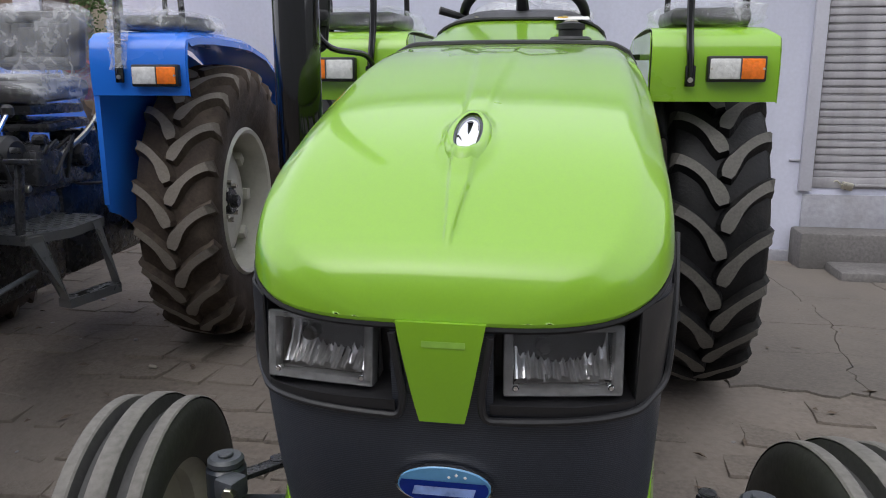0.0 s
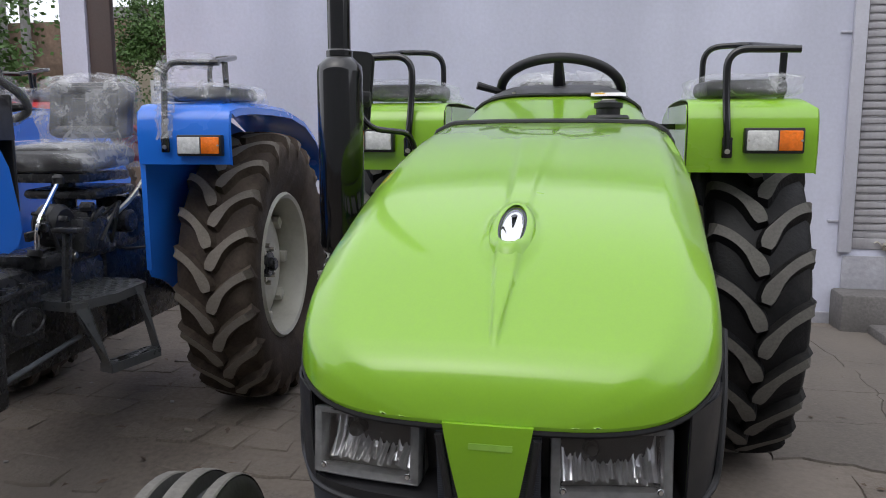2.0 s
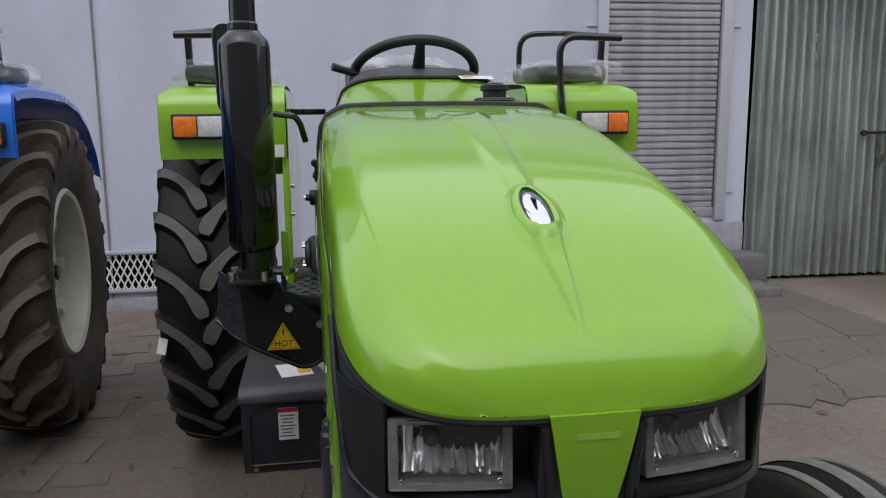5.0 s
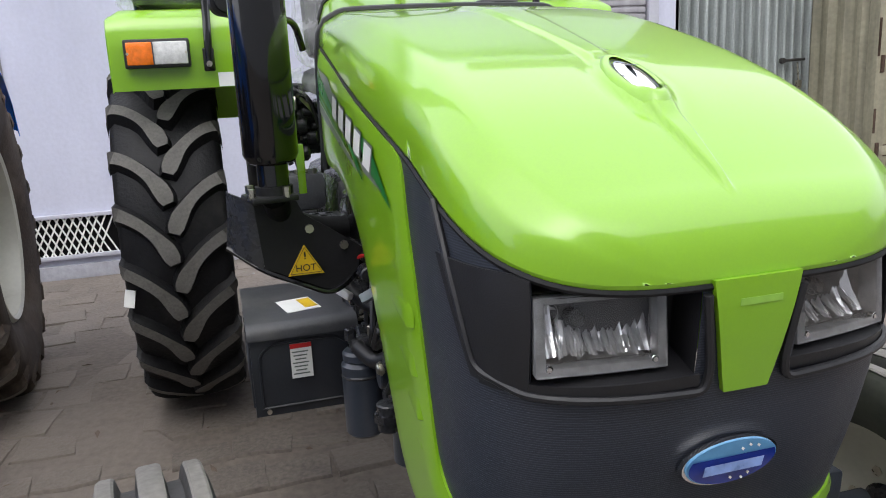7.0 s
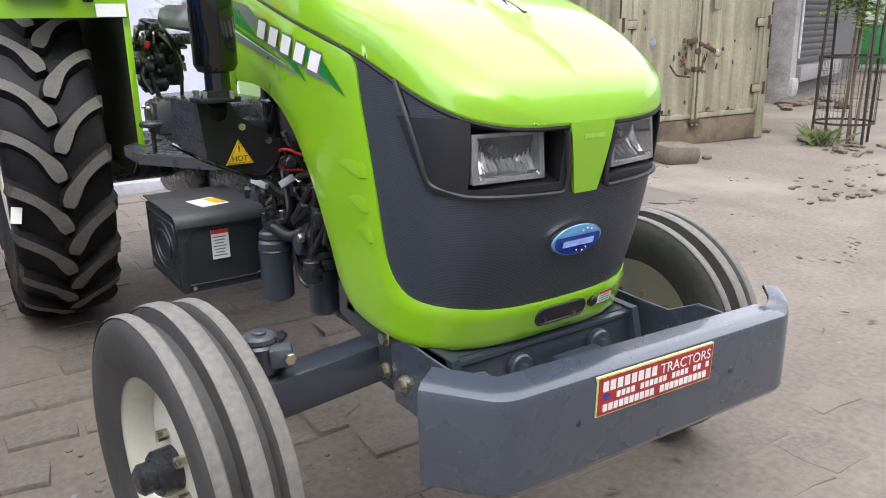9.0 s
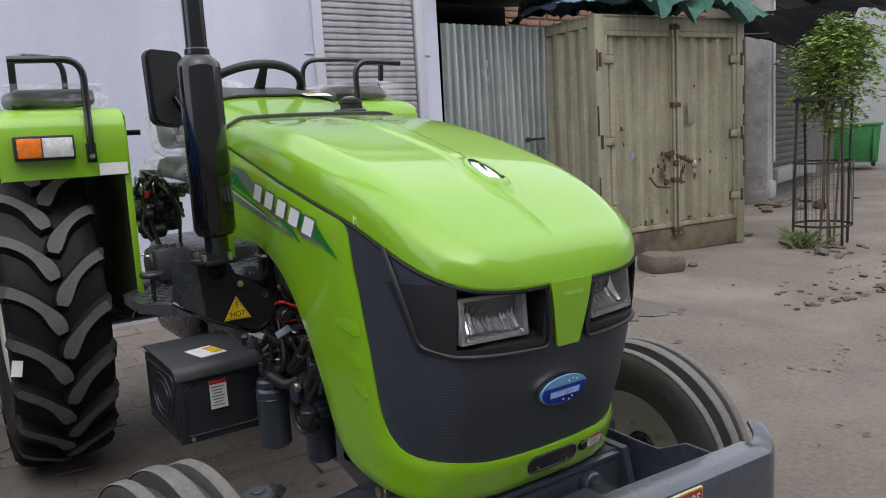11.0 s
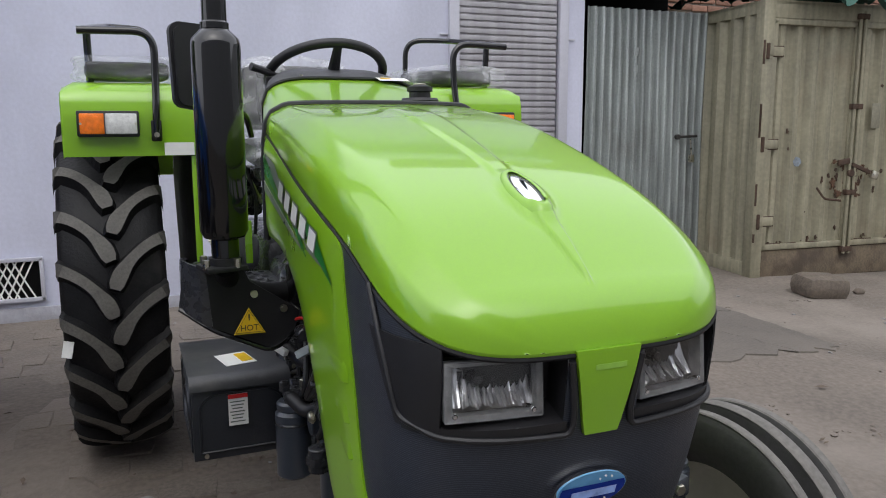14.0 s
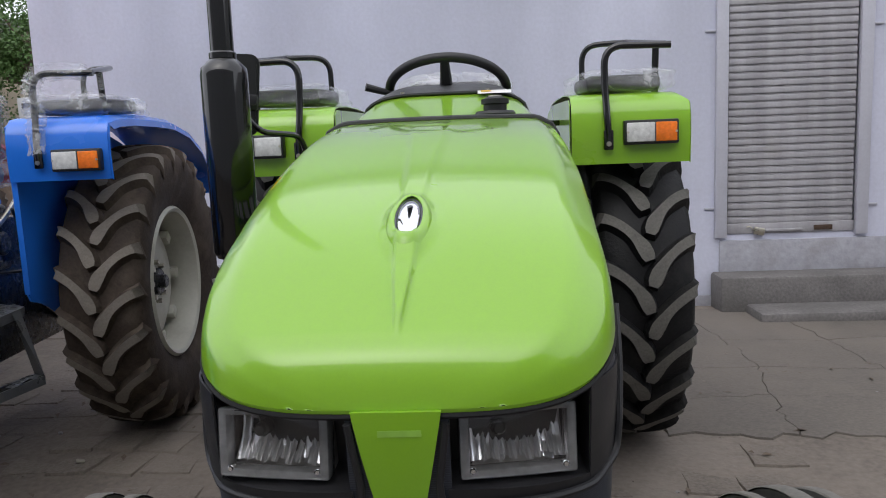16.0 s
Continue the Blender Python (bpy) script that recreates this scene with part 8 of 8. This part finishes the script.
def tree(at, height, crown_r, crown_z, leaves, size, material, seed, label, trunk_r=0.1, trunks=1, spread=(1, 1, 0.8), name="tree"):
    rnd = random.Random(seed)
    t = thing(name, label, "tree", at)
    g = Geo()
    tips = []
    for k in range(trunks):
        dx, dy = rnd.uniform(-0.035, 0.035) * trunks, rnd.uniform(-0.035, 0.035) * trunks
        top = (dx * 2 + rnd.uniform(-0.1, 0.1), dy * 2, crown_z)
        g.tube([(dx, dy, -0.05), (dx * 1.3 + rnd.uniform(-0.05, 0.05), dy * 1.4, crown_z * 0.5), top], [trunk_r, trunk_r * 0.8, trunk_r * 0.6], 10)
        for b in range(9):
            a, e = rnd.uniform(0, 2 * math.pi), rnd.uniform(0.1, 1.1)
            ln = crown_r * rnd.uniform(0.5, 0.95)
            st = (top[0] * 0.8, top[1] * 0.8, crown_z * rnd.uniform(0.75, 1.0))
            tip = (st[0] + ln * math.cos(a) * math.cos(e) * spread[0], st[1] + ln * math.sin(a) * math.cos(e) * spread[1], st[2] + ln * math.sin(e) * spread[2])
            mid = tuple((p + q) / 2 + rnd.uniform(-0.1, 0.1) * crown_r * 0.5 for p, q in zip(st, tip))
            g.tube([st, mid, tip], [trunk_r * 0.45, trunk_r * 0.28, trunk_r * 0.08], 6)
            tips += [tip, mid]
    part("trunk", g, BARK, t)
    lf = Geo()
    clumps = [(Vector(rnd.choice(tips)) + Vector([rnd.gauss(0, crown_r * 0.22) for _ in range(3)]), crown_r * rnd.uniform(0.10, 0.26)) for _ in range(max(12, leaves // 90))]
    vs, fs = [], []
    for i in range(leaves):
        c, r = rnd.choice(clumps)
        p = c + Vector([rnd.gauss(0, r * 0.6) for _ in range(3)])
        d = Vector([rnd.uniform(-1, 1), rnd.uniform(-1, 1), rnd.uniform(-0.8, 0.3)]).normalized()
        s = d.cross(Vector([rnd.uniform(-1, 1) for _ in range(3)])).normalized()
        L, w = size * rnd.uniform(0.7, 1.4), size * rnd.uniform(0.25, 0.45)
        o = len(vs)
        vs += [p, p + d * L * 0.5 + s * w, p + d * L, p + d * L * 0.5 - s * w]
        fs.append((o, o + 1, o + 2, o + 3))
    lf.add(vs, fs)
    part("crown", lf, material, t, angle=180)
    return t


tree((-10.1, 7.6, 0), 6, 2.4, 2.9, 60000, 0.092, LEAF, 22, "dense leafy green tree beyond the yard", 0.18, spread=(0.85, 1, 0.9))
tree((-10.0, 8.3, 0.0), 6, 2.5, 4.7, 26000, 0.085, LEAF, 27, "tall tree with leafy branches reaching over the yard", 0.1, spread=(1.35, 1, 0.5))
tree((-15.2, 11.0, 0), 6, 3.0, 4.2, 14000, 0.085, LEAF, 25, "tall leafy green tree beyond the wall", 0.2)
tree((-7.3, 11.3, 0), 6, 1.0, 3.3, 9000, 0.06, LEAF, 23, "leafy tree beside the house", 0.1)

pole = thing("pole", "rusty brown steel pole with a flat plate", "pole", (3.40, 0.92, 0.0))
part("shaft", Geo().tube([(-0.03, 0, -0.02), (0.0, 0, 0.5), (0.035, 0, 3.6)], 0.026, 12), RUSTY_POLE, pole)
part("plate", Geo().box((0.052, -0.03, 1.0), (0.04, 0.012, 0.40), (0, 0, -40), 0.002), RUSTY_POLE, pole)
part("clamp", Geo().cyl((0.022, 0, 1.68), 0.03, 0.04, "z", 10), DARK_STEEL, pole)

# added wall behind the camera, never in view: darkens the bonnet's front reflections
solid("added_wall_south", Geo().box((-5, -4.5, 2.75), (30, 0.3, 5.6)), WHITEWASH, "unseen plain wall added to shape reflections and light on the tractor", "wall", "structure")
solid("road", Geo().grid([[(12.6 + 0.9 * u - 0.43 * v, 5.5 + 0.43 * u + 0.9 * v, ground_z(12.6 + 0.9 * u - 0.43 * v, 0) + 0.035) for v in np.linspace(-30, 30, 31)] for u in np.linspace(-1.6, 4.6, 9)]), ASPHALT, "grey asphalt lane", "road", "structure")
for x in (-12.55, -11.98):
    solid("utility_pole", Geo().tube([(x, 13.9, 0), (x, 13.9, 7.5)], [0.12, 0.08], 10), CONCRETE, "grey concrete utility pole", "pole")
solid("wire", Geo().tube([(-13.1, 14.6, 5.2), (-9.0, 14.3, 4.75), (-5.0, 14.0, 4.9)], 0.012, 5), DARK_STEEL, "thin black overhead power wire", "wire")
solid("wire", Geo().tube([(-12.3, 14.6, 5.9), (-9.0, 14.3, 5.1), (-5.0, 14.0, 4.4)], 0.012, 5), DARK_STEEL, "thin black overhead power wire", "wire")
nb = thing("notice_board", "white painted board with dark unreadable lines", "sign", (-5.72, 9.0, 1.97))
part("board", Geo().box((0, 0, 0), (0.62, 0.06, 0.5), bev=0.01), WHITEWASH, nb)
for k, (x0, w0) in enumerate(((-0.1, 0.3), (0.05, 0.36), (-0.08, 0.25))):
    part("text_bar", Geo().box((x0, -0.033, 0.14 - 0.14 * k), (w0, 0.008, 0.07)), DARK_STEEL, nb)
part("board_post", Geo().tube([(-0.22, 0, -2.0), (-0.22, 0, 0)], 0.03, 8).tube([(0.22, 0, -2.0), (0.22, 0, 0)], 0.04, 8), DARK_STEEL, nb)

# lane side: whitewashed wall, skip, concrete pillar
solid("far_wall", Geo().box((17.6, 8.1, 3.0), (70, 0.3, 6.6), (0, 0, 115.5)), mat("stained_far_wall", (0.36, 0.37, 0.38), 0.9, vary=0.15, scale=0.8, bump=0.2, dirt=(0.22, 0.22, 0.215), dirt_amount=0.35), "stained whitewashed boundary wall across the lane", "wall", "structure")
cp = thing("concrete_pillar", "rough whitish grey concrete pillar with a pipe run", "pillar", (9.84, 6.0, 0.0), 20, kind="structure")
PILLAR = mat("weathered_pillar", (0.33, 0.32, 0.32), 0.9, vary=0.25, scale=5, bump=0.5, bscale=30, dirt=(0.17, 0.16, 0.155), dirt_amount=0.45)
part("shaft", Geo().box((0, 0, 2.2), (0.34, 0.34, 4.4), bev=0.03), PILLAR, cp)
part("pipe", Geo().tube([(0.12, -0.19, 0.7), (0.10, -0.19, 4.3)], 0.022, 8), WHITEWASH, cp)
part("plinth", Geo().box((0.02, -0.03, 0.28), (0.38, 0.38, 0.3), (2, 3, 0), 0.06), PILLAR, cp)
sk = thing("skip_bin", "dented green steel skip across the lane", "bin", (16.3, 7.9, 0.24), -62)
part("skip_body", Geo().box((0, 0, 0.48), (0.95, 0.9, 0.8), bev=0.02, taper=1.12), BIN_GREEN, sk)
part("skip_rim", Geo().box((0, 0, 0.89), (1.14, 1.06, 0.06), bev=0.015), BIN_GREEN, sk)
for x in (-0.4, 0.4):
    for y in (-0.36, 0.36):
        part("skip_leg", Geo().box((x, y, 0.05), (0.08, 0.08, 0.14), bev=0.01), DARK_STEEL, sk)
    part("skip_rib", Geo().box((x, -0.485, 0.5), (0.07, 0.07, 0.74), (-3, 0, 0), 0.01), BIN_GREEN, sk)

sw = thing("side_wall", "dark grey ribbed shutter wall beside the lane", "wall", (13.1, 7.2, 0), 18, kind="structure")
BLOCK_DARK = mat("grey_block_wall", (0.10, 0.097, 0.097), 0.8, vary=0.25, scale=3, bump=0.5, bscale=14)
part("wall_core", Geo().box((0, 0.05, 1.7), (5.2, 0.2, 3.6)), BLOCK_DARK, sw)
for k in range(26):
    part("rib", Geo().box((-1.2, -0.06, 0.62 + 0.105 * k), (2.7, 0.05, 0.075), (18, 0, 0), 0.01), BLOCK_DARK, sw)
part("wall_sill", Geo().box((-1.2, -0.1, 0.42), (2.8, 0.2, 0.25), bev=0.02), CONCRETE, sw)
solid("shed_roof", Geo().box((12.6, 6.6, 3.6), (5.4, 1.8, 0.12), (4, 0, 18), 0.02), BLACK_VOID, "dark shed roof beside the lane", "roof", "structure")
lf = Geo()
for i in range(150):
    x, y, a, L = rs.uniform(-3.0, 2.5), rs.uniform(-0.3, 3.2), rs.uniform(0, 6.3), rs.uniform(0.012, 0.035)
    z, c, s_ = ground_z(x, y) + 0.003, math.cos(a), math.sin(a)
    lf.add([(x, y, z), (x + L * c - 0.35 * L * s_, y + L * s_ + 0.35 * L * c, z + rs.uniform(0, 0.012)), (x + 2 * L * c, y + 2 * L * s_, z + rs.uniform(0, 0.01)), (x + L * c + 0.35 * L * s_, y + L * s_ - 0.35 * L * c, z + rs.uniform(0, 0.012))], [(0, 1, 2, 3)])
clods = []
for k in range(26):
    cx, cy, a = rs.uniform(1.0, 6.0), rs.uniform(0.2, 3.4), rs.gauss(0.3, 0.5)
    for i in range(16):
        d = rs.uniform(-0.22, 0.22)
        clods.append((cx + d * math.cos(a) + rs.gauss(0, 0.02), cy + d * math.sin(a) + rs.gauss(0, 0.02), rs.uniform(0.006, 0.02)))
for k in range(170):
    clods.append((rs.gauss(-0.6, 0.3), rs.gauss(0.9, 0.35), rs.uniform(0.004, 0.016)))
scatter("soil_clods", "crumbled clods and ridges of dry soil", "soil", clods, SAND, 21)
solid("dry_leaves", lf, BARK, "curled dry brown leaves on the paving", "leaves", "stuff", angle=180)
# west side: pier, column, brick wall, house
solid("pier", Geo().box((-4.43, 5.4, 2.0), (0.25, 0.3, 4.0)), LILAC, "pale lilac pier beside the gateway", "pillar", "structure")
solid("steel_column", Geo().box((-4.185, 5.3, 2.0), (0.225, 0.06, 4.0), bev=0.01), BROWN_STEEL, "dark brown steel column", "column", "structure")
solid("lintel", Geo().box((-3.66, 5.3, 3.08), (1.3, 0.1, 0.3), bev=0.01), BROWN_STEEL, "dark brown steel beam over the gateway", "beam", "structure")
solid("wall_west", Geo().box((-18, 15.3, 2.0), (15, 0.3, 4.1)).box((-12.4, 14.2, 1.95), (5.4, 0.25, 3.9)).box((-9.3, 11.9, 1.38), (2.2, 0.2, 2.76)), BRICK_FAR, "brown brick boundary walls beyond the yard", "wall", "structure")
hs = thing("house", "cream rendered house with a barred window", "house", (-9.9, 19.0, 0.0))
part("house_wall", Geo().box((0, 0, 2.15), (5.0, 5.0, 4.4)), mat("cream_render", (0.45, 0.41, 0.32), 0.9, vary=0.1), hs)
part("house_roof", Geo().box((0, 0, 4.45), (5.3, 5.3, 0.25)), CONCRETE, hs)
win = part("window", Geo().box((-1.5, -2.52, 3.75), (0.62, 0.06, 0.85), bev=0.01), BROWN_STEEL, hs)
for k in range(4):
    part("window_bar", Geo().box((-1.74 + 0.16 * k, -2.56, 3.75), (0.03, 0.03, 0.8), bev=0.004), RUST_DIRTY, win)

g_tr = green_tractor()
b_tr = blue_tractor()
r_tr = red_tractor()


# ---- paving ----
def paving():
    rnd = random.Random(77)
    step = 0.205
    shapes = []
    for k in range(10):
        g = Geo()
        w, d = step * rnd.uniform(0.94, 0.99) / 2, step * rnd.uniform(0.94, 0.99) / 2
        n = [(-w, -d), (0, -d), (w, -d), (w, 0), (w, d), (0, d), (-w, d), (-w, 0)]
        n = [(x + rnd.uniform(-0.011, 0.011), y + rnd.uniform(-0.011, 0.011)) for x, y in n]
        if k > 6:
            n[2] = (n[2][0] - rnd.uniform(0.03, 0.09), n[2][1] + rnd.uniform(0.02, 0.06))
        top = [(x * 0.965, y * 0.965, 0.0) for x, y in n]
        mid = [(x, y, -0.006) for x, y in n]
        low = [(x, y, -0.05) for x, y in n]
        m = 8
        faces = [tuple(range(m))] + [(i, (i + 1) % m, m + (i + 1) % m, m + i) for i in range(m)] + [(m + i, m + (i + 1) % m, 2 * m + (i + 1) % m, 2 * m + i) for i in range(m)]
        g.add(top + mid + low, faces)
        shapes.append(g)
    meshes = [g.mesh("paver", PAVER, 50) for g in shapes]
    floor = thing("pavement", "worn dusty square pavers with sand in the joints", "paving", kind="structure")
    rest = Geo()
    count = 0
    j = 0
    y = -1.0
    cells = []
    while y < 4.68:
        x = -4.2 + (step / 2 if j % 2 else 0)
        while x < 4.4:
            cells.append((x, y))
            x += step
        y += step
        j += 1
    near = sorted(cells, key=lambda c: abs(c[0] + 0.2) + 0.7 * abs(c[1] - 1.7))
    chosen = set(near[:300])
    for x, y in cells:
        if x > 0.9 and y > 2.2 or x > 1.75:
            continue
        sandy = max(smooth(1.0, 1.9, x) * 0.9, smooth(1.2, 0.2, y) * 0.25) + 0.25 * max(0.0, noise.noise((x * 0.8, y * 0.8, 3.0)) + 0.3)
        drop = -0.006 * sandy - 0.0008 + rnd.gauss(0, 0.003) - (0.012 if rnd.random() < 0.22 + 0.72 * sandy else 0.0)
        m = pose(x + rnd.gauss(0, 0.003), y + rnd.gauss(0, 0.003), ground_z(x, y) - 0.003 + drop, rnd.gauss(0, 1.1), rnd.gauss(0, 1.1), rnd.gauss(0, 2.6) + rnd.choice((0, 90, 180, 270)))
        k = rnd.randrange(10)
        if sandy > 0.5 and rnd.random() < 0.95:
            continue
        if k > 6 and rnd.random() < 0.5:
            k -= 6
        if (x, y) in chosen:
            ob = new("paver", meshes[k])
            ob.parent = floor
            ob.matrix_local = m
        else:
            rest.add([m @ Vector(v) for v in shapes[k].v], shapes[k].f)
    tagged(part("far_pavers", rest, PAVER_FAR, floor, "joined pavers further off", 50), kind="stuff")


PAVER_FAR = mat("dusty_paver_rest", (0.15, 0.128, 0.108), 0.9, vary=0.35, scale=3, bump=0.6, bscale=60, dirt=(0.20, 0.172, 0.145), dirt_amount=0.55)
paving()


def apron():
    """Trodden concrete in large cracked pieces between the wheel and the doorstep."""
    rnd = random.Random(12)
    slab = thing("concrete_apron", "worn grey concrete apron with cracks and a broken edge", "paving", kind="structure")
    nx, ny = 4, 4
    gx, gy = (0.86, 1.52, 2.1, 2.75, 3.25), (2.28, 2.7, 3.2, 3.75, 4.62)
    corner = {}
    for i in range(nx + 1):
        for j in range(ny + 1):
            corner[i, j] = Vector((gx[i] + (rnd.uniform(-0.12, 0.12) if 0 < i < nx else 0), gy[j] + (rnd.uniform(-0.1, 0.1) if j < ny else 0), 0))
    edge = {}

    def line(a, b):
        if (a, b) in edge:
            return edge[a, b]
        if (b, a) in edge:
            return edge[b, a][::-1]
        p, q = corner[a], corner[b]
        d = q - p
        rough = 0.03 if a[1] == b[1] == 0 else 0.012
        pts = [p.lerp(q, k / 9) + Vector((-d.y, d.x, 0)).normalized() * (rnd.gauss(0, rough) if 0 < k < 9 else 0) for k in range(10)]
        edge[a, b] = pts
        return pts

    for i in range(nx):
        for j in range(ny):
            ring = line((i, j), (i + 1, j))[:-1] + line((i + 1, j), (i + 1, j + 1))[:-1] + line((i + 1, j + 1), (i, j + 1))[:-1] + line((i, j + 1), (i, j))[:-1]
            c = sum(ring, Vector()) / len(ring)
            n = len(ring)
            lift = 0.002 + rnd.uniform(-0.002, 0.002)
            def at(p, k, dz):
                x, y = c.x + (p.x - c.x) * k, c.y + (p.y - c.y) * k
                return (x, y, ground_z(x, y) + lift + dz)
            verts = [at(p, 0.988, 0) for p in ring] + [at(p, 0.996, -0.005) for p in ring] + [at(p, 0.996, -0.03) for p in ring] + [at(p, 0.5, 0) for p in ring] + [at(c, 1, 0)]
            faces = [(a * n + k, a * n + (k + 1) % n, (a + 1) * n + (k + 1) % n, (a + 1) * n + k) for a in (0, 1) for k in range(n)]
            faces += [(k, 3 * n + k, 3 * n + (k + 1) % n, (k + 1) % n) for k in range(n)] + [(3 * n + k, 4 * n, 3 * n + (k + 1) % n) for k in range(n)]
            part("slab_piece", Geo().add(verts, faces), SLAB, slab, "", 30)


apron()
